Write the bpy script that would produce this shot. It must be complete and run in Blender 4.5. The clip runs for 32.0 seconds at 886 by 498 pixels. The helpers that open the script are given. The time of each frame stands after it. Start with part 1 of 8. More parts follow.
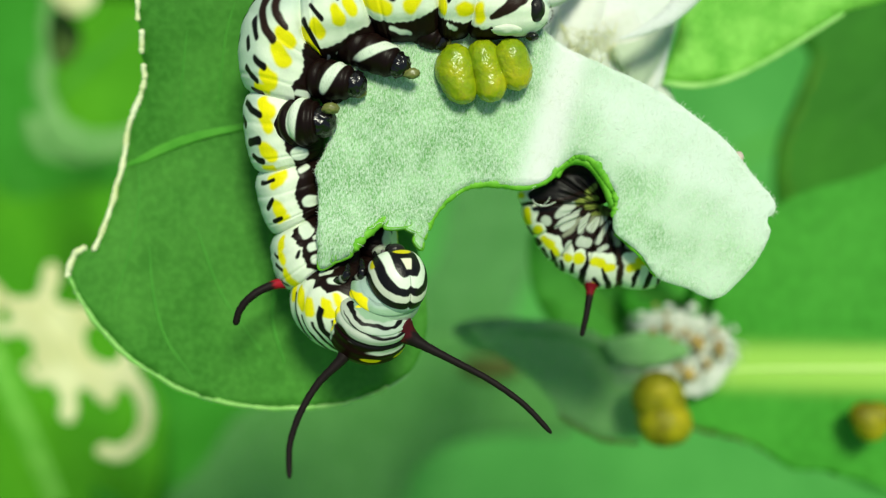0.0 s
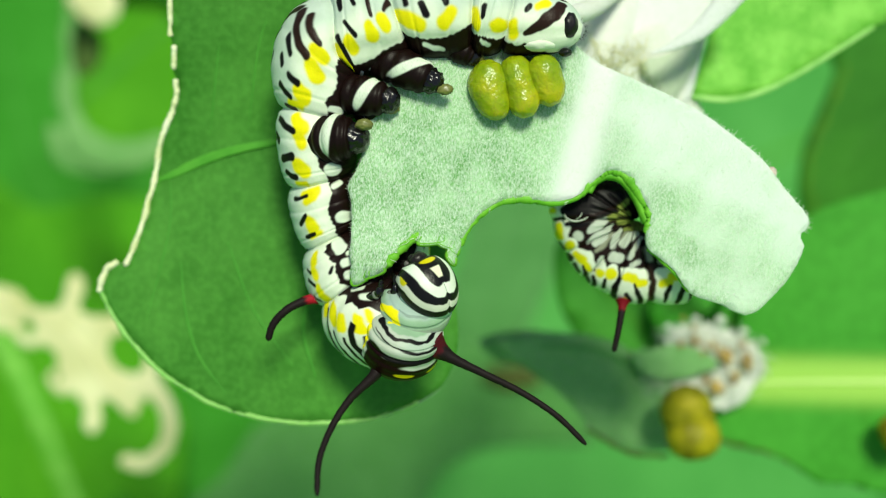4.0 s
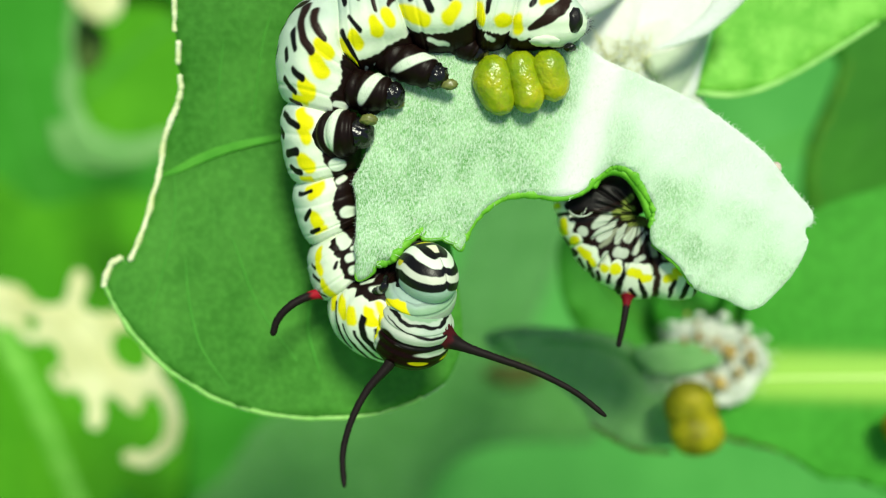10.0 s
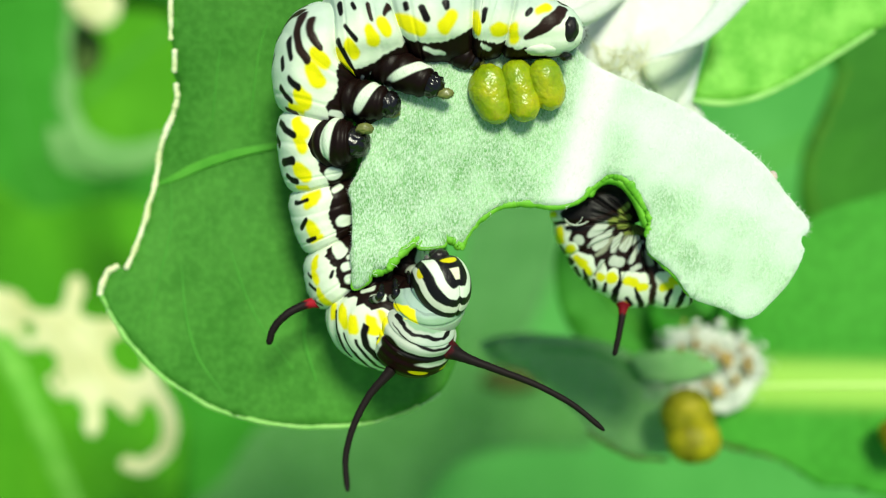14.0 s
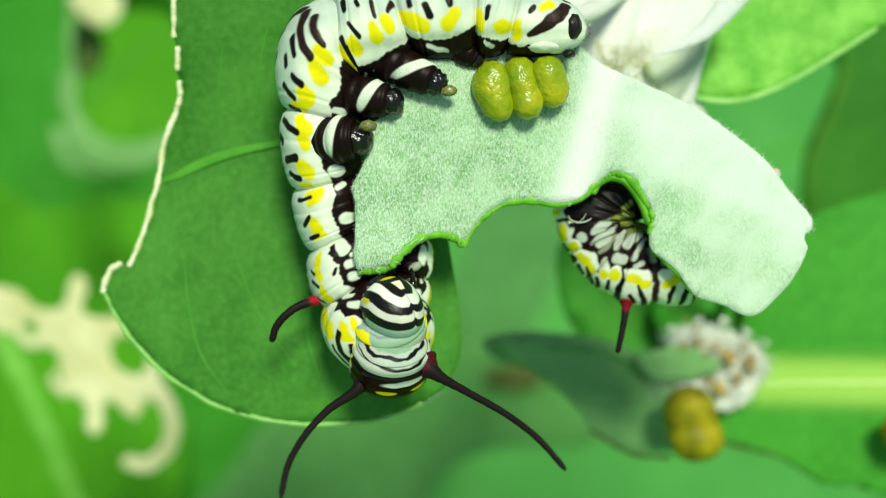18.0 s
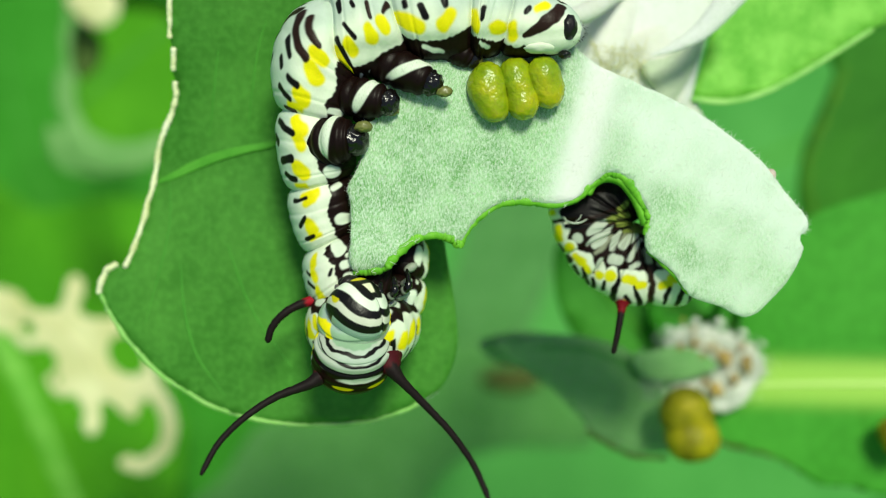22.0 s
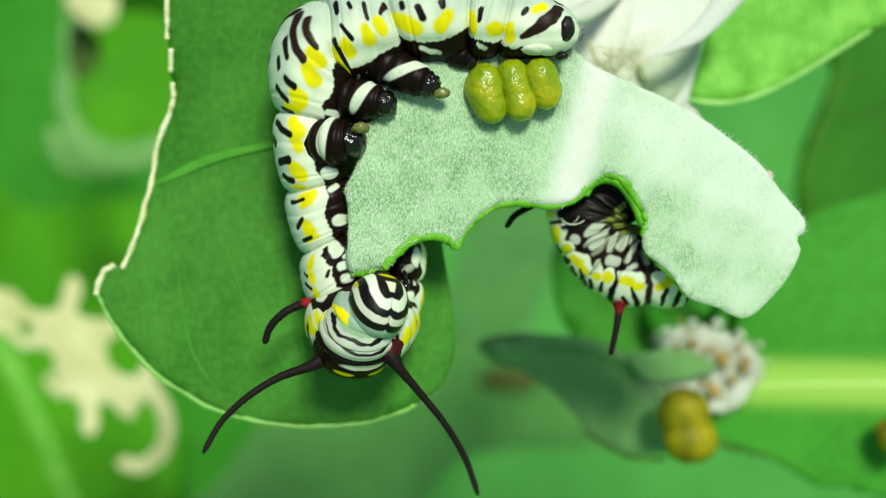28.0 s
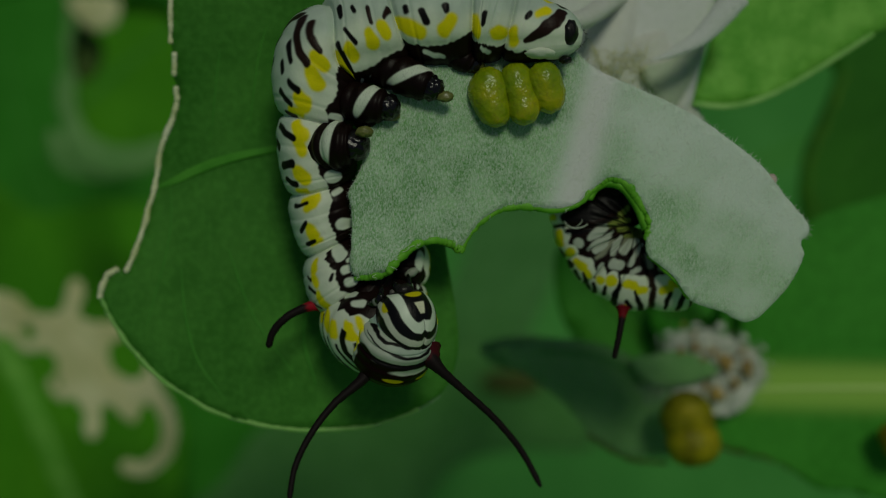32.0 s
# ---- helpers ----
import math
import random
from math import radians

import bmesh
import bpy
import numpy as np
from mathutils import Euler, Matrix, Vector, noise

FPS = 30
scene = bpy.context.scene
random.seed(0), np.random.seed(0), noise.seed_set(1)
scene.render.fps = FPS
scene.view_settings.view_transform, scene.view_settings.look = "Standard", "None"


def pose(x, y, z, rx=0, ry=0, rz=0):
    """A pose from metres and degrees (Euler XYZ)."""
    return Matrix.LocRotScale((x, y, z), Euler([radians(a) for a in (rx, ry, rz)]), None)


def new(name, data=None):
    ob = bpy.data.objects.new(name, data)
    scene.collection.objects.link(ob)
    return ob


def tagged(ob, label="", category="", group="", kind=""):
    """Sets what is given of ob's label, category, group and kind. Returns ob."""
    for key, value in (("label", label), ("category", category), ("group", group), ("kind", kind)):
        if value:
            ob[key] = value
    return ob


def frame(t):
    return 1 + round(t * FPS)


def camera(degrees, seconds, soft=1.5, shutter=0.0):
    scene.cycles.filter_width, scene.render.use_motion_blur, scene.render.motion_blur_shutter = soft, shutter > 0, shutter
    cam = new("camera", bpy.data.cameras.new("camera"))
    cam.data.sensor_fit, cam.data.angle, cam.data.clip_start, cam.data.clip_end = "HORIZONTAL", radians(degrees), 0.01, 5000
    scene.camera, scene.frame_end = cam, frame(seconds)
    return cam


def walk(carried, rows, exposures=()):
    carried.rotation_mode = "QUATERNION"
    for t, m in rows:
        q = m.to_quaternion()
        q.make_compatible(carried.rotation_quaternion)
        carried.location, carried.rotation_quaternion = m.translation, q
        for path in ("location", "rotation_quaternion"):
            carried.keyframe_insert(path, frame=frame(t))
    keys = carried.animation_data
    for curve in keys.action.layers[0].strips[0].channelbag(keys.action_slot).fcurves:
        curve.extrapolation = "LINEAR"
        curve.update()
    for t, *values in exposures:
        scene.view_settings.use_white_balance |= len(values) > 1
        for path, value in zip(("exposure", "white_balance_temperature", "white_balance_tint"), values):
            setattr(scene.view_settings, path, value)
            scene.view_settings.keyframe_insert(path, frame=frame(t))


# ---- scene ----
# A caterpillar chews the edge of a felted leaf. Lengths below are in millimetres in the
# plan of the subject: x to the right, y away from the camera, z up the picture.
MM = 0.001
DIST = 67.3
# the plan leans: the camera looks down on the plant at about 50 degrees
TILT = pose(0, 0, 0.75, -50, 0, 0)


def at(x, y, z, rx=0.0, ry=0.0, rz=0.0):
    """A pose from millimetres of the plan and degrees."""
    return pose(x * MM, y * MM, z * MM, rx, ry, rz)


# ---------------------------------------------------------------- camera
cam = camera(40.0, 32.0, soft=1.2)
cam.data.dof.use_dof = True
cam.data.dof.focus_distance = (DIST - 1.9) * MM
cam.data.dof.aperture_fstop = 21.0
walk(cam, [
    (0, TILT @ at(1.267, -67.3, -0.448, 89.874, 0, -0.476)),
    (0.5, TILT @ at(0.949, -67.3, -0.539, 89.841, 0, -0.363)),
    (1, TILT @ at(0.611, -67.3, -0.282, 89.941, 0, -0.253)),
    (1.5, TILT @ at(0.726, -67.3, -0.201, 89.955, 0, -0.281)),
    (2, TILT @ at(0.746, -67.3, -0.056, 90.002, 0, -0.296)),
    (2.5, TILT @ at(0.552, -67.3, -0.031, 90.023, 0, -0.215)),
    (3, TILT @ at(0.398, -67.3, -0.020, 90.040, 0, -0.164)),
    (3.5, TILT @ at(0.149, -67.3, 0.196, 90.065, 0, -0.066)),
    (5.5, TILT @ at(-0.086, -67.3, 0.140, 90.075, 0, 0.034)),
    (6, TILT @ at(0.111, -67.3, 0.118, 90.090, 0, -0.091)),
    (6.5, TILT @ at(0.305, -67.3, -0.037, 90.039, 0, -0.156)),
    (7, TILT @ at(0.151, -67.3, 0.104, 90.073, 0, -0.084)),
    (7.5, TILT @ at(-0.070, -67.3, 0.067, 90.056, 0, -0.002)),
    (8, TILT @ at(-0.173, -67.3, 0.074, 90.074, 0, 0.048)),
    (8.5, TILT @ at(-0.097, -67.3, 0.121, 90.051, 0, 0.029)),
    (9, TILT @ at(-0.000, -67.3, 0.000, 90.000, 0, 0.000)),
    (9.5, TILT @ at(-0.152, -67.3, -0.036, 90.002, 0, 0.047)),
    (10, TILT @ at(-0.172, -67.3, 0.002, 90.000, 0, 0.048)),
    (10.5, TILT @ at(-0.197, -67.3, -0.033, 89.966, 0, 0.083)),
    (11, TILT @ at(-0.208, -67.3, -0.208, 89.899, 0, 0.081)),
    (11.5, TILT @ at(-0.246, -67.3, 0.054, 89.999, 0, 0.098)),
    (12, TILT @ at(-0.087, -67.3, 0.201, 90.047, 0, 0.030)),
    (12.5, TILT @ at(-0.093, -67.3, 0.224, 90.061, 0, 0.012)),
    (13, TILT @ at(-0.080, -67.3, 0.244, 90.082, 0, 0.013)),
    (13.5, TILT @ at(-0.071, -67.3, 0.326, 90.094, 0, 0.012)),
    (14, TILT @ at(-0.015, -67.3, 0.354, 90.117, 0, -0.003)),
    (14.5, TILT @ at(0.051, -67.3, 0.297, 90.116, 0, -0.038)),
    (16.5, TILT @ at(-0.052, -67.3, 0.486, 90.228, 0, -0.001)),
    (17, TILT @ at(-0.186, -67.3, 0.388, 90.171, 0, 0.064)),
    (17.5, TILT @ at(-0.221, -67.3, 0.241, 90.103, 0, 0.062)),
    (18, TILT @ at(-0.170, -67.3, 0.197, 90.124, 0, 0.011)),
    (18.5, TILT @ at(-0.460, -67.3, -0.037, 90.019, 0, 0.141)),
    (19, TILT @ at(-0.621, -67.3, -0.441, 89.854, 0, 0.226)),
    (19.5, TILT @ at(-0.168, -67.3, -0.198, 89.953, 0, 0.044)),
    (20, TILT @ at(0.166, -67.3, 0.058, 90.055, 0, -0.071)),
    (20.5, TILT @ at(0.166, -67.3, 0.177, 90.127, 0, -0.088)),
    (21, TILT @ at(0.131, -67.3, 0.072, 90.099, 0, -0.067)),
    (21.5, TILT @ at(-0.052, -67.3, 0.128, 90.112, 0, -0.003)),
    (22, TILT @ at(0.035, -67.3, 0.214, 90.144, 0, -0.018)),
    (22.5, TILT @ at(-0.110, -67.3, -0.042, 90.009, 0, 0.033)),
    (23, TILT @ at(-0.227, -67.3, -0.135, 89.996, 0, 0.106)),
    (23.5, TILT @ at(-0.200, -67.3, -0.085, 90.044, 0, 0.066)),
    (24, TILT @ at(-0.170, -67.3, -0.185, 89.975, 0, 0.063)),
    (24.5, TILT @ at(-0.037, -67.3, -0.097, 90.008, 0, 0.019)),
    (25, TILT @ at(0.136, -67.3, 0.077, 90.074, 0, -0.048)),
    (25.5, TILT @ at(0.140, -67.3, 0.062, 90.077, 0, -0.086)),
    (27.5, TILT @ at(0.175, -67.3, 0.276, 90.176, 0, -0.103)),
    (28, TILT @ at(0.122, -67.3, 0.295, 90.137, 0, -0.068)),
    (28.5, TILT @ at(-0.012, -67.3, 0.369, 90.172, 0, -0.020)),
    (29, TILT @ at(0.010, -67.3, 0.373, 90.171, 0, -0.017)),
    (29.5, TILT @ at(0.064, -67.3, 0.359, 90.150, 0, -0.053)),
    (30, TILT @ at(-0.005, -67.3, 0.339, 90.133, 0, -0.020)),
    (30.5, TILT @ at(-0.042, -67.3, 0.436, 90.183, 0, -0.002)),
    (31, TILT @ at(-0.032, -67.3, 0.452, 90.223, 0, -0.020)),
    (31.5, TILT @ at(-0.002, -67.3, 0.408, 90.229, 0, -0.017)),
    (32, TILT @ at(-0.009, -67.3, 0.387, 90.234, 0, -0.013))
], exposures=[(0.0, -0.03), (3.0, 0.04), (6.0, 0.06), (9.0, 0.10), (10.0, 0.15), (12.0, 0.19), (13.5, 0.21), (17.0, 0.15), (18.0, 0.07), (21.0, -0.05), (24.0, 0.07), (28.0, -0.05), (29.0, -0.05), (30.0, -0.26), (31.0, -0.97), (32.0, -2.2)])

# ---------------------------------------------------------------- world and sun
SUN_PLAN = Vector((0.16, -0.86, 0.46)).normalized()
sun_dir = (TILT.to_3x3() @ SUN_PLAN).normalized()
world = bpy.data.worlds.new("sky")
scene.world = world
world.use_nodes = True
sky = world.node_tree.nodes.new("ShaderNodeTexSky")
sky.sky_type = "NISHITA"
sky.sun_disc = False
sky.sun_elevation = math.asin(sun_dir.z)
sky.sun_rotation = math.atan2(sun_dir.x, sun_dir.y)
sky_out = world.node_tree.nodes["Background"]
sky_out.inputs["Strength"].default_value = 0.085
world.node_tree.links.new(sky.outputs[0], sky_out.inputs["Color"])
sun = new("sun", bpy.data.lights.new("sun", "SUN"))
sun.data.energy = 4.05
sun.data.angle = radians(15.0)
sun.data.color = (0.925, 0.965, 0.75)
sun.matrix_world = Matrix.Translation((0, 0, 3)) @ sun_dir.to_track_quat("Z", "Y").to_matrix().to_4x4()


# ---------------------------------------------------------------- materials
def material(name, rough=0.5, spec=0.5):
    m = bpy.data.materials.new(name)
    m.use_nodes = True
    b = m.node_tree.nodes["Principled BSDF"]
    b.inputs["Roughness"].default_value = rough
    b.inputs["Specular IOR Level"].default_value = spec
    return m, m.node_tree.nodes, m.node_tree.links, b


def noise_node(nodes, links, coord, scale, detail=4.0, rough=0.55, stretch=None):
    n = nodes.new("ShaderNodeTexNoise")
    n.inputs["Scale"].default_value = scale
    n.inputs["Detail"].default_value = detail
    n.inputs["Roughness"].default_value = rough
    src = coord
    if stretch:
        mp = nodes.new("ShaderNodeMapping")
        mp.inputs["Scale"].default_value = stretch
        mp.inputs["Rotation"].default_value = (0.0, radians(-42), 0.0)
        links.new(coord, mp.inputs["Vector"])
        src = mp.outputs[0]
    links.new(src, n.inputs["Vector"])
    return n.outputs["Fac"]


def ramp(nodes, links, fac, stops):
    r = nodes.new("ShaderNodeValToRGB")
    while len(r.color_ramp.elements) < len(stops):
        r.color_ramp.elements.new(0.5)
    for e, (p, c) in zip(r.color_ramp.elements, stops):
        e.position, e.color = p, (*c, 1.0)
    links.new(fac, r.inputs[0])
    return r.outputs[0]


def mix(nodes, links, fac, a, b, how="MIX"):
    m = nodes.new("ShaderNodeMix")
    m.data_type, m.blend_type = "RGBA", how
    if isinstance(fac, float):
        m.inputs[0].default_value = fac
    else:
        links.new(fac, m.inputs[0])
    for sock, v in ((m.inputs[6], a), (m.inputs[7], b)):
        if isinstance(v, tuple):
            sock.default_value = (*v, 1.0)
        else:
            links.new(v, sock)
    return m.outputs[2]


def bump(nodes, links, bsdf, fac, depth_mm, strength=0.6):
    b = nodes.new("ShaderNodeBump")
    b.inputs["Strength"].default_value = strength
    b.inputs["Distance"].default_value = depth_mm * MM
    links.new(fac, b.inputs["Height"])
    links.new(b.outputs[0], bsdf.inputs["Normal"])


def translucent(m, colour, amount):
    """Lets some light through a thin blade."""
    nodes, links = m.node_tree.nodes, m.node_tree.links
    b, out = nodes["Principled BSDF"], nodes["Material Output"]
    t = nodes.new("ShaderNodeBsdfTranslucent")
    if isinstance(colour, tuple):
        t.inputs[0].default_value = (*colour, 1.0)
    else:
        links.new(colour, t.inputs[0])
    s = nodes.new("ShaderNodeMixShader")
    s.inputs[0].default_value = amount
    links.new(b.outputs[0], s.inputs[1])
    links.new(t.outputs[0], s.inputs[2])
    links.new(s.outputs[0], out.inputs["Surface"])


def leaf_material(name, dark, light, scale=220.0, rough=0.55, glow=0.25, spec=0.2, relief=0.05, rib=None):
    m, nodes, links, b = material(name, rough, spec)
    co = nodes.new("ShaderNodeTexCoord").outputs["Object"]
    broad = noise_node(nodes, links, co, scale, 3.0)
    fine = noise_node(nodes, links, co, scale * 12, 3.0)
    c = ramp(nodes, links, broad, [(0.32, dark), (0.68, light)])
    c = mix(nodes, links, ramp(nodes, links, fine, [(0.40, (0, 0, 0)), (0.75, (0.35, 0.35, 0.35))]), c,
            tuple(min(1.0, v * 1.5 + 0.008) for v in light))
    if rib:
        near = nodes.new("ShaderNodeAttribute")
        near.attribute_name = "pattern"
        c = mix(nodes, links, near.outputs["Fac"], c, rib)
    links.new(c, b.inputs["Base Color"])
    bump(nodes, links, b, fine, relief)
    translucent(m, c, glow)
    return m


def felt_material(name, green, pale, fluff, amount=0.5, glow=0.18):
    """Woolly leaf: a mat of short white hairs over green."""
    m, nodes, links, b = material(name, 0.85, 0.15)
    co = nodes.new("ShaderNodeTexCoord").outputs["Object"]
    broad = noise_node(nodes, links, co, 330.0, 4.0, 0.6)
    mid = noise_node(nodes, links, co, 900.0, 3.0, 0.6)
    weave = noise_node(nodes, links, co, 9800.0, 4.0, 0.8, (1.4, 1.0, 0.55))
    c = mix(nodes, links, ramp(nodes, links, broad, [(0.41, (0, 0, 0)), (0.60, (1, 1, 1))]), green, pale)
    c = mix(nodes, links, ramp(nodes, links, mid, [(0.36, (0, 0, 0)), (0.64, (amount * 0.6,) * 3)]), c, pale)
    c = mix(nodes, links, ramp(nodes, links, weave, [(0.42, (0, 0, 0)), (0.61, (amount * 1.7,) * 3)]), c, fluff)
    specks = noise_node(nodes, links, co, 12000.0, 2.0, 0.6, (1.3, 1.0, 0.5))
    c = mix(nodes, links, ramp(nodes, links, specks, [(0.53, (0, 0, 0)), (0.68, (amount * 1.1,) * 3)]), c, tuple(v * 0.75 for v in green))
    rib = nodes.new("ShaderNodeAttribute")
    rib.attribute_name = "pattern"
    parts = nodes.new("ShaderNodeSeparateColor")
    links.new(rib.outputs["Color"], parts.inputs[0])
    c = mix(nodes, links, parts.outputs[1], c, tuple(0.55 * a + 0.45 * v for a, v in zip(pale, fluff)))
    c = mix(nodes, links, parts.outputs[0], c, fluff)
    c = mix(nodes, links, parts.outputs[2], c, (0.97, 1.0, 0.95))
    links.new(c, b.inputs["Base Color"])
    b.inputs["Sheen Weight"].default_value = 0.25
    b.inputs["Sheen Roughness"].default_value = 0.6
    bump(nodes, links, b, weave, 0.10, 0.8)
    translucent(m, c, glow)
    return m


def wrinkled(nodes, links, b, co, fine):
    """Fine skin folds under the grain."""
    n = noise_node(nodes, links, co, 1300.0, 3.0, 0.6)
    add = nodes.new("ShaderNodeMath")
    add.operation = "ADD"
    links.new(n, add.inputs[0])
    links.new(fine, add.inputs[1])
    bump(nodes, links, b, add.outputs[0], 0.06, 0.32)


def painted_material(name, rough, spec, relief=0.02, bump_scale=4500.0, coat=0.0):
    """Takes the colour pattern that each mesh carries."""
    m, nodes, links, b = material(name, rough, spec)
    a = nodes.new("ShaderNodeAttribute")
    a.attribute_name = "pattern"
    co = nodes.new("ShaderNodeTexCoord").outputs["Object"]
    n = noise_node(nodes, links, co, bump_scale, 3.0)
    tone = mix(nodes, links, ramp(nodes, links, noise_node(nodes, links, co, 700.0, 3.0),
                                  [(0.35, (0.86, 0.87, 0.86)), (0.70, (1, 1, 1))]), (0, 0, 0), a.outputs["Color"])
    links.new(tone, b.inputs["Base Color"])
    b.inputs["Coat Weight"].default_value = coat
    if relief == 0.02:
        b.inputs["Subsurface Weight"].default_value = 0.12
        b.inputs["Subsurface Radius"].default_value = (0.4, 0.5, 0.35)
        b.inputs["Subsurface Scale"].default_value = 0.3 * MM
    b.inputs["Coat Roughness"].default_value = 0.2
    if relief == 0.02:
        wrinkled(nodes, links, b, co, n)
    else:
        bump(nodes, links, b, n, relief, 0.5)
    return m


def plain_material(name, a, c, scale, rough, spec=0.4, relief=0.05, glow=0.0):
    m, nodes, links, b = material(name, rough, spec)
    co = nodes.new("ShaderNodeTexCoord").outputs["Object"]
    n = noise_node(nodes, links, co, scale, 5.0)
    col = ramp(nodes, links, n, [(0.30, a), (0.70, c)])
    links.new(col, b.inputs["Base Color"])
    bump(nodes, links, b, n, relief)
    if glow:
        translucent(m, col, glow)
    return m


FELT = felt_material("felted_leaf", (0.11, 0.41, 0.060), (0.39, 0.74, 0.32), (0.86, 1.0, 0.86), 0.5)
FELT_RIB = felt_material("felted_midrib", (0.86, 0.95, 0.82), (0.93, 0.98, 0.91), (0.96, 0.98, 0.95), 0.8)
STRAW = plain_material("straw_fibre", (0.76, 0.76, 0.36), (0.94, 0.93, 0.66), 1200.0, 0.8, 0.2, 0.01, 0.3)
WOOL = felt_material("white_wool", (0.84, 0.87, 0.70), (0.92, 0.94, 0.84), (0.96, 0.97, 0.92), 0.7)
RIM = plain_material("cut_leaf_flesh", (0.11, 0.44, 0.018), (0.24, 0.66, 0.045), 1500.0, 0.5, 0.3, 0.05, 0.25)
CRUST = plain_material("dried_leaf_edge", (0.56, 0.62, 0.26), (0.94, 0.95, 0.70), 900.0, 0.8, 0.2, 0.1)
BROAD = leaf_material("broad_leaf", (0.040, 0.198, 0.018), (0.082, 0.30, 0.038), 190.0, 0.5, 0.25, 0.14)
VEIN = plain_material("leaf_vein", (0.062, 0.31, 0.024), (0.105, 0.40, 0.040), 500.0, 0.6, 0.15, 0.03, 0.2)
FAINT = plain_material("faint_leaf_vein", (0.060, 0.30, 0.030), (0.088, 0.37, 0.042), 500.0, 0.6, 0.15, 0.02, 0.25)
MARGIN = plain_material("pale_leaf_margin", (0.20, 0.55, 0.09), (0.40, 0.74, 0.21), 700.0, 0.5, 0.3, 0.03, 0.2)
# lighter copy of the leaf green: sunlight is put into the colour
BRIGHT = leaf_material("sun_tinted_leaf", (0.10, 0.45, 0.024), (0.30, 0.72, 0.11), 480.0, 0.5, 0.3)
MIDLEAF = leaf_material("plant_leaf", (0.036, 0.265, 0.014), (0.060, 0.35, 0.028), 110.0, 0.6, 0.25)
LIME = leaf_material("yellow_green_leaf", (0.060, 0.31, 0.007), (0.108, 0.43, 0.012), 90.0, 0.6, 0.3)
RIBBED = leaf_material("leaf_with_pale_midrib", (0.038, 0.28, 0.014), (0.066, 0.37, 0.030), 110.0, 0.6, 0.25, rib=(0.44, 0.75, 0.12))
# darker copy of the leaf green: shade is put into the colour
DEEP = leaf_material("shade_tinted_leaf", (0.020, 0.14, 0.006), (0.040, 0.21, 0.012), 90.0, 0.6, 0.2)
GREY = felt_material("grey_green_leaf", (0.096, 0.36, 0.058), (0.142, 0.44, 0.090), (0.20, 0.51, 0.14), 0.35)
MIST = felt_material("misty_leaf", (0.060, 0.250, 0.048), (0.096, 0.32, 0.078), (0.14, 0.37, 0.11), 0.35)
DULL = leaf_material("dull_green_leaf", (0.062, 0.32, 0.052), (0.098, 0.40, 0.078), 60.0, 0.6, 0.25)
OCHRE = plain_material("ochre_dry_edge", (0.06, 0.19, 0.010), (0.11, 0.25, 0.016), 300.0, 0.8, 0.2, 0.05)
DRY = plain_material("dry_brown_edge", (0.035, 0.07, 0.010), (0.085, 0.11, 0.02), 500.0, 0.8, 0.2, 0.05)
REMNANT = leaf_material("greyish_leaf_remnant", (0.13, 0.36, 0.085), (0.24, 0.48, 0.16), 150.0, 0.7, 0.25)
DIM = leaf_material("dim_green_leaf", (0.042, 0.265, 0.020), (0.074, 0.35, 0.036), 90.0, 0.6, 0.25)
RIBGREEN = plain_material("yellow_green_midrib", (0.50, 0.78, 0.17), (0.58, 0.83, 0.24), 160.0, 0.5, 0.3, 0.03, 0.2)
SAGE = felt_material("sage_leaf", (0.098, 0.37, 0.060), (0.185, 0.51, 0.12), (0.40, 0.68, 0.31), 0.50)
CREAM = plain_material("dead_leaf_tissue", (0.66, 0.66, 0.30), (0.96, 0.93, 0.60), 170.0, 0.8, 0.2, 0.1, 0.25)
CUTICLE = painted_material("caterpillar_skin", 0.42, 0.12, 0.02)
SHINE = painted_material("wet_black_shell", 0.16, 0.4, 0.22, 2600.0, 0.1)
HORN = painted_material("filament_skin", 0.6, 0.12, 0.03, 6000.0)
GLOSS = painted_material("hard_black_shell", 0.36, 0.22, 0.05, 5200.0, 0.03)
PAD = plain_material("olive_foot_pad", (0.09, 0.10, 0.02), (0.20, 0.21, 0.05), 2500.0, 0.35, 0.5, 0.03)
HAIR = plain_material("white_leaf_hair", (0.80, 0.90, 0.74), (0.94, 0.98, 0.92), 900.0, 0.8, 0.2, 0.01, 0.3)
BRISTLE = plain_material("dark_bristle", (0.02, 0.015, 0.012), (0.05, 0.04, 0.03), 900.0, 0.5, 0.3, 0.01)
FLORET = plain_material("brown_floret", (0.27, 0.16, 0.03), (0.50, 0.36, 0.10), 700.0, 0.7, 0.3, 0.05)
LAWN = leaf_material("lawn", (0.07, 0.30, 0.02), (0.11, 0.40, 0.04), 9.0, 0.8, 0.0, 0.1)


def frass_material(name, dark, middle, light, rough=0.27, spec=0.36):
    m, nodes, links, b = material(name, rough, spec)
    co = nodes.new("ShaderNodeTexCoord").outputs["Object"]
    broad = noise_node(nodes, links, co, 560.0, 3.0)
    grit = noise_node(nodes, links, co, 4200.0, 4.0)
    c = ramp(nodes, links, broad, [(0.30, dark), (0.52, middle), (0.74, light)])
    c = mix(nodes, links, ramp(nodes, links, grit, [(0.50, (0, 0, 0)), (0.72, (0.4, 0.4, 0.4))]), c, (0.22, 0.20, 0.02))
    links.new(c, b.inputs["Base Color"])
    b.inputs["Subsurface Weight"].default_value = 0.25
    b.inputs["Subsurface Radius"].default_value = (0.6, 0.7, 0.15)
    b.inputs["Subsurface Scale"].default_value = 0.5 * MM
    bump(nodes, links, b, noise_node(nodes, links, co, 2300.0, 3.0), 0.16, 0.5)
    return m


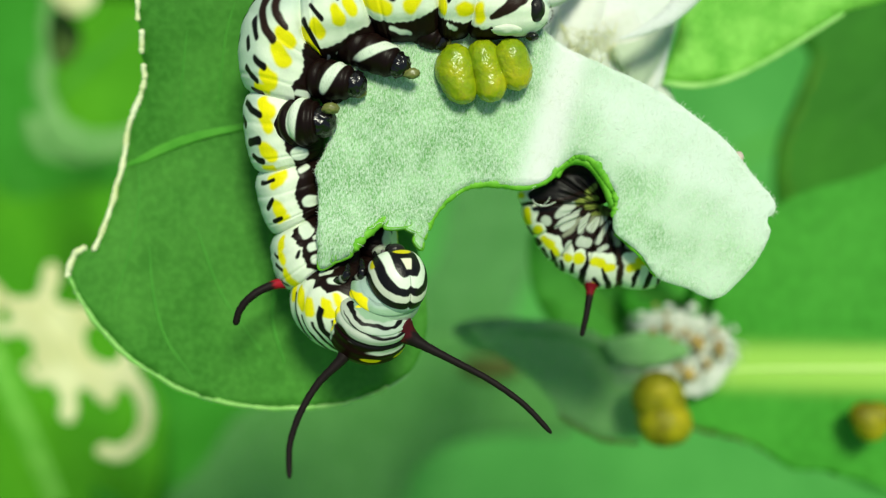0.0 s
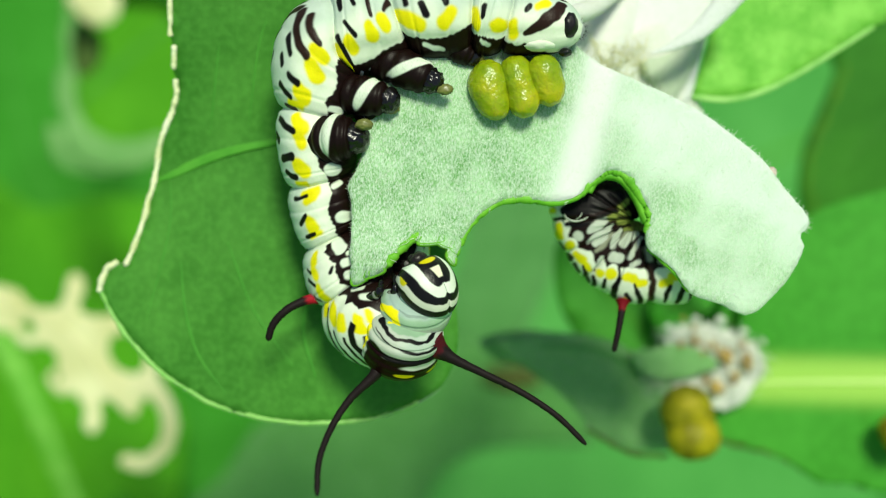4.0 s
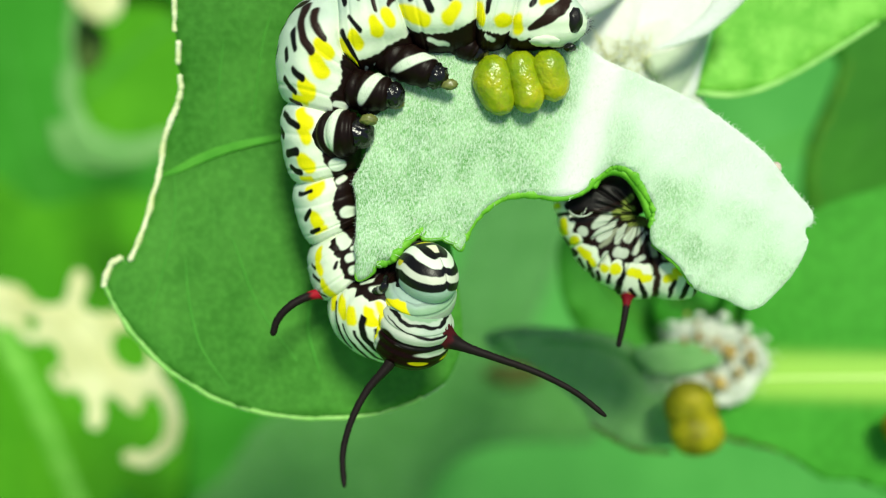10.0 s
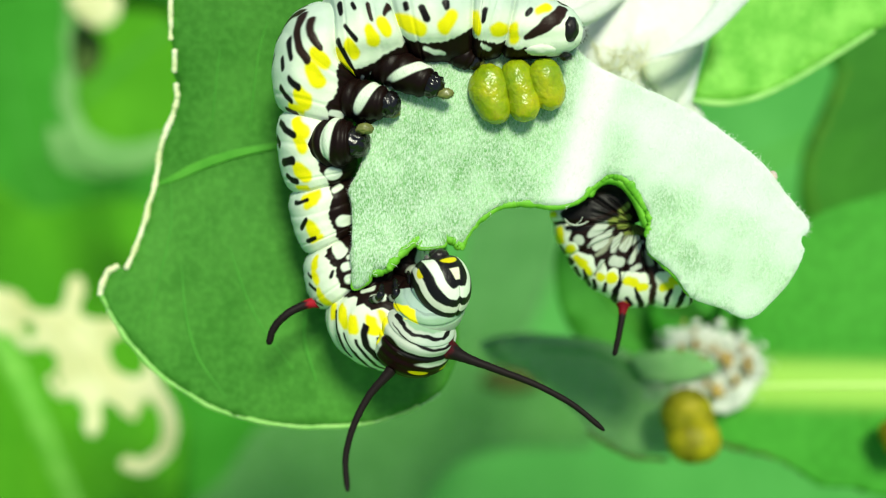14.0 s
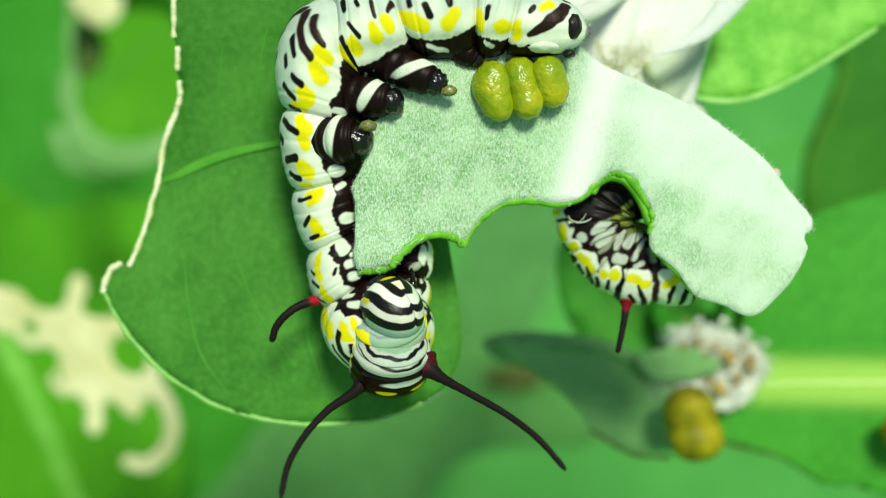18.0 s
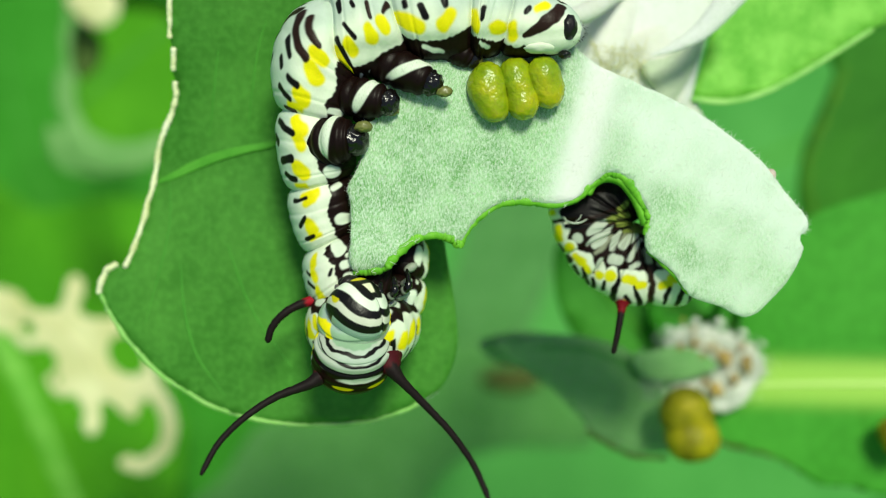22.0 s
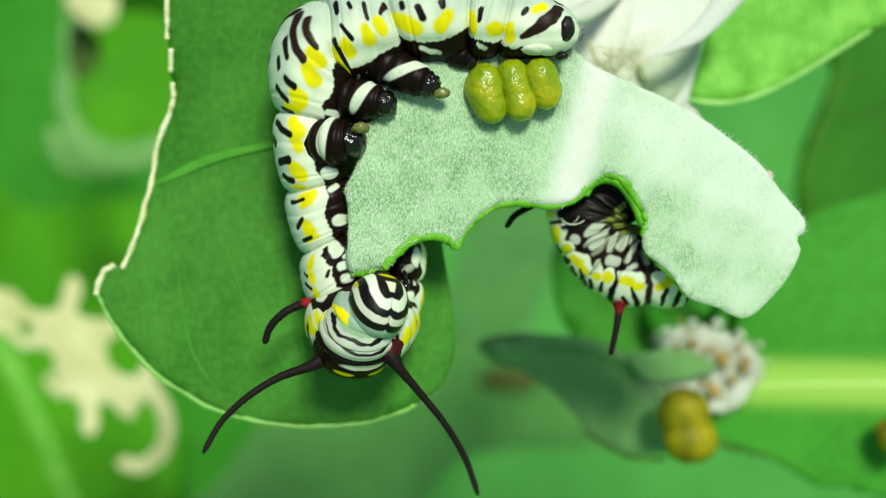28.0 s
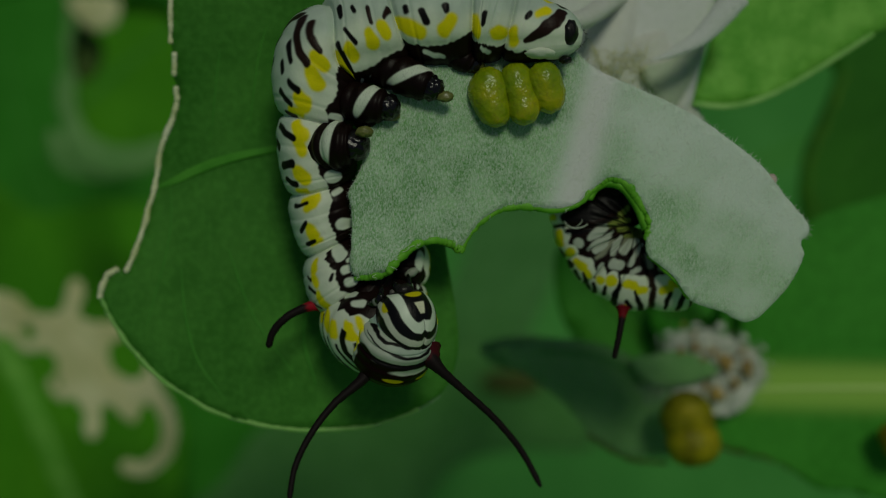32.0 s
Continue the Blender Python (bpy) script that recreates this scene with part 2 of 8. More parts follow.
FRASS = frass_material("moist_dropping", (0.15, 0.26, 0.004), (0.29, 0.36, 0.005), (0.50, 0.44, 0.006))
OLD_FRASS = frass_material("olive_brown_dropping", (0.10, 0.085, 0.002), (0.25, 0.24, 0.003), (0.46, 0.38, 0.006), 0.5, 0.2)


# ---------------------------------------------------------------- mesh helpers
def thing(name, origin, label, category, group="", kind=""):
    """An empty at a plan point, under which the parts of a thing hang."""
    ob = new(name)
    ob.empty_display_size = 0.002
    ob.matrix_world = TILT @ at(*origin)
    ob["origin"] = [float(v) for v in origin]
    return tagged(ob, label, category, group, kind)


def mesh_of(name, verts, faces, mat, colours=None, smooth=True):
    me = bpy.data.meshes.new(name)
    me.from_pydata((np.asarray(verts, float) * MM).tolist(), [], faces)
    me.polygons.foreach_set("use_smooth", [smooth] * len(me.polygons))
    me.materials.append(mat)
    if colours is not None:
        layer = me.color_attributes.new("pattern", "FLOAT_COLOR", "POINT")
        c = np.ones((len(me.vertices), 4), np.float32)
        c[:, :3] = colours
        layer.data.foreach_set("color", c.ravel())
    me.update()
    return me


def part(name, geo, mat, parent, label="", colours=None, local=False, smooth=True, kind=""):
    """One mesh under a thing or a part. geo: plan verts and faces; local: verts in the parent's own space."""
    verts, faces = geo
    verts = np.asarray(verts, float)
    if not local:
        root = parent
        while root.parent:
            root = root.parent
        verts = verts - np.array(root["origin"])
    ob = new(name, mesh_of(name, verts, faces, mat, colours, smooth))
    ob.parent = parent
    return tagged(ob, label, kind=kind)


def single(name, geo, mat, origin, label, category, group="", kind="", colours=None):
    """A thing that is one mesh."""
    verts, faces = geo
    ob = new(name, mesh_of(name, np.asarray(verts, float) - np.array(origin, float), faces, mat, colours))
    ob.matrix_world = TILT @ at(*origin)
    ob["origin"] = [float(v) for v in origin]
    return tagged(ob, label, category, group, kind)


def spline(points, count, closed=False):
    """Catmull-Rom through the points."""
    p = np.asarray(points, float)
    n = len(p)
    if closed:
        t = np.linspace(0, n, count, endpoint=False)
        i = t.astype(int)
        q = [p[(i + k) % n] for k in (-1, 0, 1, 2)]
    else:
        t = np.linspace(0, n - 1, count)
        i = np.minimum(t.astype(int), n - 2)
        e = np.vstack([2 * p[0] - p[1], p, 2 * p[-1] - p[-2]])
        q = [e[i + k] for k in (0, 1, 2, 3)]
    f = (t - i)[:, None]
    return 0.5 * (2 * q[1] + (q[2] - q[0]) * f + (2 * q[0] - 5 * q[1] + 4 * q[2] - q[3]) * f ** 2
                  + (3 * q[1] - q[0] - 3 * q[2] + q[3]) * f ** 3)


def smooth_step(a, b, x):
    t = np.clip((x - a) / (b - a), 0, 1)
    return t * t * (3 - 2 * t)


def grid_faces(rows, cols, wrap=True):
    """Quads between rows of points, each row closed on itself if wrap."""
    out = []
    for i in range(rows - 1):
        for j in range(cols if wrap else cols - 1):
            k = (j + 1) % cols
            out.append((i * cols + j, i * cols + k, (i + 1) * cols + k, (i + 1) * cols + j))
    return out


def frames_along(path, hint):
    """Tangent, up and side at each point of a path; up leans to the hint."""
    tan = np.gradient(path, axis=0)
    tan /= np.linalg.norm(tan, axis=1)[:, None]
    up = np.broadcast_to(np.asarray(hint, float), path.shape).copy()
    up -= (up * tan).sum(1)[:, None] * tan
    up /= np.linalg.norm(up, axis=1)[:, None]
    return tan, up, np.cross(tan, up)


def tube(path, radii, around=12, hint=(0.13, -1.0, 0.21), flat=1.0, caps=True, lumps=0.0):
    """A round bar along a path; flat squeezes it towards the hint."""
    path = np.asarray(path, float)
    tan, up, side = frames_along(path, hint)
    ang = np.linspace(0, 2 * math.pi, around, endpoint=False)
    r = np.asarray(radii, float).reshape(-1, 1, 1) * np.ones((len(path), 1, 1))
    ring = up[:, None, :] * np.cos(ang)[None, :, None] * flat + side[:, None, :] * np.sin(ang)[None, :, None]
    if lumps:
        r = r * (1 + lumps * (np.random.rand(len(path), around, 1) - 0.5))
    v = (path[:, None, :] + ring * r).reshape(-1, 3)
    f = grid_faces(len(path), around)
    if caps:
        n = len(path)
        v = np.vstack([v, path[0] - tan[0] * radii_at(radii, 0) * 0.5, path[-1] + tan[-1] * radii_at(radii, -1) * 0.5])
        a, b = n * around, n * around + 1
        f += [(a, (j + 1) % around, j) for j in range(around)]
        f += [(b, (n - 1) * around + j, (n - 1) * around + (j + 1) % around) for j in range(around)]
    return v, f


def radii_at(radii, i):
    return float(np.asarray(radii, float).reshape(-1)[i])


def inside(poly, pts):
    """Which points lie in a polygon."""
    x, y = pts[:, 0], pts[:, 1]
    hit = np.zeros(len(pts), bool)
    a, b = poly, np.roll(poly, -1, axis=0)
    for (x0, y0), (x1, y1) in zip(a, b):
        if y0 != y1:
            hit ^= ((y0 > y) != (y1 > y)) & (x < (x1 - x0) * (y - y0) / (y1 - y0) + x0)
    return hit


def blade(outline, height, step, thick, holes=(), steps=220, jitter=0.0):
    """A leaf blade with thickness. outline: control points (x, y, z); height(x, z): its depth y."""
    from mathutils.geometry import delaunay_2d_cdt
    edge = spline(np.asarray(outline, float)[:, [0, 2]], steps, True)
    if jitter:
        edge += (np.random.rand(*edge.shape) - 0.5) * jitter
    loops = [edge] + [spline(np.asarray(h, float)[:, [0, 2]], 60, True) for h in holes]
    lo, hi = edge.min(0), edge.max(0)
    gx, gz = np.meshgrid(np.arange(lo[0], hi[0], step), np.arange(lo[1], hi[1], step))
    g = np.column_stack([gx.ravel(), gz.ravel()]) + (np.random.rand(gx.size, 2) - 0.5) * step * 0.4
    keep = inside(edge, g)
    for h in loops[1:]:
        keep &= ~inside(h, g)
    for l in loops:
        for i in range(0, len(l)):
            keep &= ((g - l[i]) ** 2).sum(1) > (step * 0.35) ** 2
    g = g[keep]
    pts, edges, base = [], [], 0
    for l in loops:
        pts.append(l)
        edges += [(base + i, base + (i + 1) % len(l)) for i in range(len(l))]
        base += len(l)
    allp = np.vstack(pts + [g])
    v2, _, tri, _, _, _ = delaunay_2d_cdt([Vector(p) for p in allp.tolist()], edges, [], 0, 1e-6)
    v2 = np.array([tuple(v) for v in v2])
    tri = np.array([t for t in tri if len(t) == 3])
    mid = v2[tri].mean(1)
    good = inside(edge, mid)
    for h in loops[1:]:
        good &= ~inside(h, mid)
    tri = tri[good]
    y = height(v2[:, 0], v2[:, 1]) * np.ones(len(v2))
    n = len(v2)
    # thickness follows the surface's slope
    e = 0.05
    gxs = (height(v2[:, 0] + e, v2[:, 1]) - height(v2[:, 0] - e, v2[:, 1])) / (2 * e) * np.ones(n)
    gzs = (height(v2[:, 0], v2[:, 1] + e) - height(v2[:, 0], v2[:, 1] - e)) / (2 * e) * np.ones(n)
    nrm = np.column_stack([gxs, -np.ones(n), gzs])
    nrm /= np.linalg.norm(nrm, axis=1)[:, None]
    front = np.column_stack([v2[:, 0], y, v2[:, 1]])
    back = front - nrm * thick
    # face towards the camera
    p = front[tri]
    flip = np.cross(p[:, 1] - p[:, 0], p[:, 2] - p[:, 0])[:, 1] > 0
    tri[flip] = tri[flip][:, ::-1]
    faces = tri.tolist() + (tri[:, ::-1] + n).tolist()
    seen = {}
    for a, b, c in tri.tolist():
        for q in ((a, b), (b, c), (c, a)):
            seen[q] = True
    for (a, b) in seen:
        if (b, a) not in seen:
            faces.append((b, a, a + n, b + n))
    return np.vstack([front, back]), faces


def on_blade(points, height, lift):
    """Points laid on a blade, lifted towards the camera."""
    p = np.array(points, float)
    p[:, 1] = height(p[:, 0], p[:, 2]) - lift
    return p


def hairs(roots, way, length, width, spread):
    """Many short bristles, in one mesh."""
    v, f = [], []
    for r, w in zip(np.asarray(roots, float), np.asarray(way, float)):
        d = w + np.random.normal(0, spread, 3)
        d /= np.linalg.norm(d)
        s = np.cross(d, np.random.normal(0, 1, 3))
        s = s / np.linalg.norm(s) * width
        q = np.cross(d, s)
        k = len(v)
        l = length * (0.5 + np.random.rand())
        v += [r + s, r - 0.5 * s + 0.87 * q, r - 0.5 * s - 0.87 * q, r + d * l + np.random.normal(0, length * 0.12, 3)]
        f += [(k, k + 1, k + 3), (k + 1, k + 2, k + 3), (k + 2, k, k + 3)]
    return np.array(v), f


def ellipsoid(centre, radii, nu=24, nv=16, lumps=0.0, freq=3.0, seed=0.0):
    """A lumpy ball."""
    v = []
    for i in range(nv + 1):
        th = math.pi * i / nv
        for j in range(nu):
            ph = 2 * math.pi * j / nu
            d = Vector((math.sin(th) * math.cos(ph), math.sin(th) * math.sin(ph), math.cos(th)))
            k = 1 + lumps * noise.noise(d * freq + Vector((seed, seed * 1.7, 0)))
            v.append((centre[0] + d.x * radii[0] * k, centre[1] + d.y * radii[1] * k, centre[2] + d.z * radii[2] * k))
    return np.array(v), grid_faces(nv + 1, nu)


# ---------------------------------------------------------------- ground
gv = [(-60000.0, -60000.0), (60000.0, -60000.0), (60000.0, 60000.0), (-60000.0, 60000.0)]
ground_mesh = bpy.data.meshes.new("ground")
ground_mesh.from_pydata([(x * MM * 20, y * MM * 20, 0.0) for x, y in gv], [], [(0, 1, 2, 3)])
ground_mesh.materials.append(LAWN)
tagged(new("ground", ground_mesh), "green lawn far below the plant", "ground", kind="structure")


# ---------------------------------------------------------------- the chewed felted leaf
def felt_height(x, z):
    """The blade bows gently and folds along its midrib."""
    rib = x - 6.15 - 0.25 * z
    return 0.10 + 0.0012 * (x - 4.0) ** 2 - 0.0012 * (z - 3.0) ** 2 + 0.22 * np.exp(-(rib / 1.3) ** 2) + 0.06 * np.sin(x * 0.8 + z * 0.5) - 0.16 * np.maximum(0.0, -rib - 3.5) - 0.95 * np.exp(-((x + 2.6) / 2.4) ** 2 - ((z + 0.3) / 1.5) ** 2)


FELT_BASE = [
    (-4.75, 0.00, -0.84), (-5.03, 0.00, -0.12), (-4.94, 0.00, 1.28), (-4.97, 0.00, 2.84), (-5.12, 0.00, 3.72), (-4.69, 0.00, 4.53), (-4.31, 0.00, 5.59), (-4.44, 0.00, 6.65),
    (-4.03, 0.00, 8.15), (-2.94, 0.00, 9.72), (-1.22, 0.00, 10.78), (0.81, 0.00, 11.72), (3.00, 0.00, 12.84), (5.50, 0.00, 13.47), (7.15, 0.00, 11.78), (8.62, 0.00, 10.62),
    (10.28, 0.00, 9.84), (13.00, 0.00, 8.59)]
FELT_TIP = [
    (14.65, 0.00, 7.65), (16.06, 0.00, 6.62), (17.65, 0.00, 5.34), (19.12, 0.00, 3.50), (20.21, 0.00, 2.19), (20.31, 0.00, 1.53), (19.90, 0.00, 1.03), (20.06, 0.00, 0.28),
    (19.31, 0.00, -1.28), (18.37, 0.00, -2.34), (16.97, 0.00, -3.37), (15.37, 0.00, -2.78), (13.81, 0.00, -2.22), (12.69, 0.00, -0.78), (11.44, 0.00, 0.28), (11.31, 0.00, 1.22),
    (11.53, 0.00, 2.16), (11.00, 0.00, 3.28)]
FELT_BITTEN = [
    (10.12, 0.00, 4.41), (9.19, 0.00, 4.62), (8.37, 0.00, 4.03), (7.37, 0.00, 3.16), (5.97, 0.00, 2.91), (4.56, 0.00, 3.06), (3.25, 0.00, 2.91), (2.25, 0.00, 2.34),
    (1.50, 0.00, 1.53), (0.91, 0.00, 0.53), (0.69, 0.00, 0.84), (0.12, 0.00, 1.12), (-0.81, 0.00, 1.16), (-1.69, 0.00, 0.84), (-2.50, 0.00, 0.03), (-3.12, 0.00, -0.59),
    (-4.00, 0.00, -0.78)]
FELT_EDGE = FELT_BASE + FELT_TIP + FELT_BITTEN
felt_leaf = thing("chewed_leaf", (8.00, 0.00, 7.53), "pale green felted leaf with chewed edges and a thick white midrib", "leaf")
geo = blade(FELT_EDGE, felt_height, 0.4, 0.55, steps=330, jitter=0.05)
rx = geo[0][:, 0] - 6.15 - 0.25 * geo[0][:, 2]
gx, gz = geo[0][:, 0], geo[0][:, 2]
rim_a, rim_b = np.array((8.62, 0.00, 10.62)), np.array((19.12, 0.00, 3.50))
along = (rim_b - rim_a)[[0, 2]] / np.linalg.norm((rim_b - rim_a)[[0, 2]])
inward = np.abs((gx - rim_a[0]) * along[1] - (gz - rim_a[2]) * along[0])
patch = 0.11 * np.sin(gx * 1.3 + 1.7 * np.sin(gz * 0.9)) + 0.10 * np.sin(gz * 2.3 + gx * 0.7 + 1.0) + 0.07 * np.sin(gx * 3.1 - gz * 2.2 + 1.3 * np.sin(gz * 1.9))
# the fresh bite has left the mat thinner beside it
patch = patch - 0.22 * np.exp(-((gx - 12.6) / 1.3) ** 2 - ((gz - 1.6) / 1.9) ** 2)
woolly = np.exp(-(rx / 1.05) ** 2) * 1.1 + smooth_step(-1.0, 4.0, rx) * (1.0 - 0.78 * smooth_step(0.9, 4.4, inward) + patch)
soft_mat = smooth_step(-0.5, 3.5, rx) * np.clip(0.56 + 2.0 * patch, 0.25, 0.85)
part("blade", geo, FELT, felt_leaf, colours=np.column_stack([np.clip(woolly, 0, 1), soft_mat, np.clip(1.15 * np.exp(-((rx - 0.2) / 0.85) ** 2), 0, 1)]))


def rim(name, stops, height, radius, mat, parent, label, count=120, lift=-0.22, lumps=0.25, flat=1.0):
    line = on_blade(spline(stops, count), height, lift)
    soft = np.ones(7) / 7
    wander = np.column_stack([np.convolve(np.random.rand(count + 6) - 0.5, soft, "valid") for _ in range(3)])
    swell_by = np.convolve(np.random.rand(count + 6) - 0.5, soft, "valid")
    return part(name, tube(line + wander * radius * 0.9, radius * (1.0 + 1.1 * swell_by), 10, flat=flat, lumps=lumps * 0.5), mat, parent, label)


rim("cut_edge", [(11.31, 0.00, 1.22), (11.50, 0.00, 2.16), (11.00, 0.00, 3.22), (10.12, 0.00, 4.34), (9.19, 0.00, 4.56), (8.37, 0.00, 4.00), (7.37, 0.00, 3.12), (5.97, 0.00, 2.87),
                 (4.56, 0.00, 3.03), (3.25, 0.00, 2.87), (2.25, 0.00, 2.31), (1.50, 0.00, 1.50), (0.91, 0.00, 0.53)], felt_height, 0.22, RIM, felt_leaf, "fresh green bitten edge", 220, lumps=0.3)
rim("cut_edge", [(0.91, 0.00, 0.53), (0.69, 0.00, 0.81), (0.12, 0.00, 1.09), (-0.81, 0.00, 1.12), (-1.69, 0.00, 0.81), (-2.50, 0.00, 0.00), (-3.12, 0.00, -0.62), (-4.00, 0.00, -0.81), (-4.75, 0.00, -0.87)],
    felt_height, 0.23, RIM, felt_leaf, "fresh green bitten edge", 130, lumps=0.25)
rim("cut_edge", [(11.44, 0.00, 0.28), (12.69, 0.00, -0.84), (13.68, 0.00, -2.09)], felt_height, 0.12, RIM, felt_leaf, "fresh green bitten edge", 50, lumps=0.3)
# a curl of blade inside the round bite
curl = spline([(8.19, 0.00, 3.47), (8.56, 0.00, 4.03), (9.25, 0.00, 4.31), (10.06, 0.00, 4.03), (10.81, 0.00, 3.00), (11.31, 0.00, 1.75)], 50)
part("edge_curl", tube(on_blade(curl, felt_height, -0.45), 0.20, 10, flat=1.6), RIM, felt_leaf, "green flesh curled at the bite")
edge_line = spline(FELT_EDGE, 900, True)
edge_line[:, 1] = felt_height(edge_line[:, 0], edge_line[:, 2]) + 0.15
out = np.cross(np.gradient(edge_line, axis=0), (0, 1.0, 0))
out /= np.linalg.norm(out, axis=1)[:, None]
mid_leaf = np.array((6.75, 0.00, 5.97))
out *= np.sign(((edge_line - mid_leaf) * out).sum(1))[:, None]
part("edge_fuzz", hairs(edge_line[225:400], out[225:400], 0.30, 0.018, 0.5), HAIR, felt_leaf, "fine white hairs", kind="stuff")
inner = np.column_stack([np.random.uniform(-5, 20, 30000), np.zeros(30000), np.random.uniform(-4, 12, 30000)])
inner = inner[inside(edge_line[:, [0, 2]], inner[:, [0, 2]])]
inner[:, 1] = felt_height(inner[:, 0], inner[:, 2]) - 0.01
part("edge_fuzz", hairs(edge_line[:225], out[:225], 0.16, 0.014, 0.6), HAIR, felt_leaf, "fine white hairs", kind="stuff")
part("surface_fuzz", hairs(inner, np.tile((0.42, -0.30, 0.75), (len(inner), 1)), 0.17, 0.010, 0.50), HAIR, felt_leaf, "fine white hairs", kind="stuff")


FRAY = random.Random(12)
for x, z in ((-1.25, 0.85), (-1.4, 0.8), (-1.55, 0.7), (-1.8, 0.55), (-2.8, -0.45), (-3.6, -0.85), (-4.5, -1.0), (2.6, 2.35), (7.0, 2.75)):
    y = float(felt_height(x, z)) - 0.1
    run = [(x, y, z + 0.15)]
    for k in range(3):
        run.append((run[-1][0] + FRAY.uniform(-0.22, 0.25), run[-1][1] - FRAY.uniform(-0.05, 0.15), run[-1][2] - FRAY.uniform(0.02, 0.15)))
    part("frayed_fibre", tube(spline(run, 14), np.linspace(0.015, 0.006, 14), 6), HAIR, felt_leaf, "torn white leaf fibre")


# bites of blade that are chewed off as the clip goes on
def crumb(stops):
    v, f = blade(stops, felt_height, 0.3, 0.3, steps=40, jitter=0.015)
    v[:, 1] -= 0.12
    c = np.mean(np.asarray(stops, float), axis=0)
    c[1] = float(felt_height(c[0], c[2]))
    ob = part("leaf_bite", (v - c, f), FELT, felt_leaf, "small felted flake at the bitten edge", local=True)
    home = c - np.array(felt_leaf["origin"])
    ob.location = home * MM
    ob["home"] = home.tolist()
    s = np.asarray(stops, float)
    low = on_blade(spline([s[1] * 0.5 + s[2] * 0.5, s[2], s[3], s[3] * 0.5 + s[0] * 0.5], 24), felt_height, -0.02) - c
    part("cut_edge", tube(low, 0.14, 8), RIM, ob, "fresh green bitten edge", local=True)
    return ob


BITES = [crumb([(0.59, 0.00, 1.16), (1.03, 0.00, 0.66), (0.75, 0.00, -0.03), (0.37, 0.00, 0.28)]),
         crumb([(0.44, 0.00, 0.53), (0.78, 0.00, 0.16), (0.62, 0.00, -0.59), (0.25, 0.00, -0.16)]),
         crumb([(-0.06, 0.00, 1.41), (0.75, 0.00, 1.09), (0.50, 0.00, 0.28), (-0.25, 0.00, 0.59)]),
         crumb([(-1.12, 0.00, 1.34), (0.06, 0.00, 1.41), (0.00, 0.00, 0.66), (-1.25, 0.00, 0.53)]),
         crumb([(-4.12, 0.00, -0.47), (-3.06, 0.00, -0.41), (-3.25, 0.00, -0.97), (-4.19, 0.00, -1.28)]),
         crumb([(-4.91, 0.00, -0.53), (-3.87, 0.00, -0.47), (-4.06, 0.00, -1.28), (-4.84, 0.00, -1.66)])]


# ---------------------------------------------------------------- the broad green leaf behind
def broad_height(x, z):
    """A shallow bowl below the side vein; above the vein the blade turns up towards the camera."""
    fold = z - 6.4 - 0.16 * (x + 12.0)
    return 4.6 + 0.003 * (x + 8.0) ** 2 + 0.003 * (z + 2.0) ** 2 + 0.16 * np.sin(x * 0.55 - z * 0.3) - 0.31 * 0.6 * np.log1p(np.exp(np.clip(fold / 0.6, -40, 40)))


BROAD_MARGIN = [
    (-15.78, 4.80, 17.78), (-15.62, 4.80, 15.43), (-15.80, 4.80, 13.01), (-15.63, 4.80, 11.72), (-15.76, 4.80, 10.78), (-15.58, 4.80, 10.15), (-15.71, 4.80, 9.07), (-16.18, 4.80, 7.83),
    (-16.81, 4.80, 6.37), (-17.06, 4.80, 4.72), (-17.51, 4.80, 3.05), (-17.97, 4.80, 1.37), (-18.48, 4.80, 0.03), (-18.88, 4.80, -0.70), (-19.41, 4.80, -0.50), (-19.95, 4.80, -0.90),
    (-20.32, 4.80, -1.64), (-20.35, 4.80, -2.24), (-19.82, 4.80, -3.31), (-19.08, 4.80, -4.45)]
BROAD_LOBE = [
    (-18.14, 4.80, -5.59), (-16.94, 4.80, -6.79), (-15.46, 4.80, -7.87), (-13.79, 4.80, -8.87), (-11.78, 4.80, -9.54), (-9.37, 4.80, -9.94), (-6.83, 4.80, -10.01), (-4.42, 4.80, -9.84),
    (-2.08, 4.80, -9.14), (-0.27, 4.80, -8.07), (0.60, 4.80, -6.66), (0.94, 4.80, -4.99), (0.74, 4.80, -2.64), (0.27, 4.80, 0.03), (-0.27, 4.80, 4.05), (-0.74, 4.80, 8.71),
    (-1.28, 4.80, 13.75), (-2.05, 4.80, 17.97), (-8.98, 4.80, 19.63)]
BROAD_EDGE = BROAD_MARGIN + BROAD_LOBE
broad_leaf = thing("broad_leaf", (-9.05, 4.80, 17.87), "broad dark green leaf with a dried chewed margin", "leaf")
part("blade", blade(BROAD_EDGE, broad_height, 0.7, 0.4, steps=260), BROAD, broad_leaf)
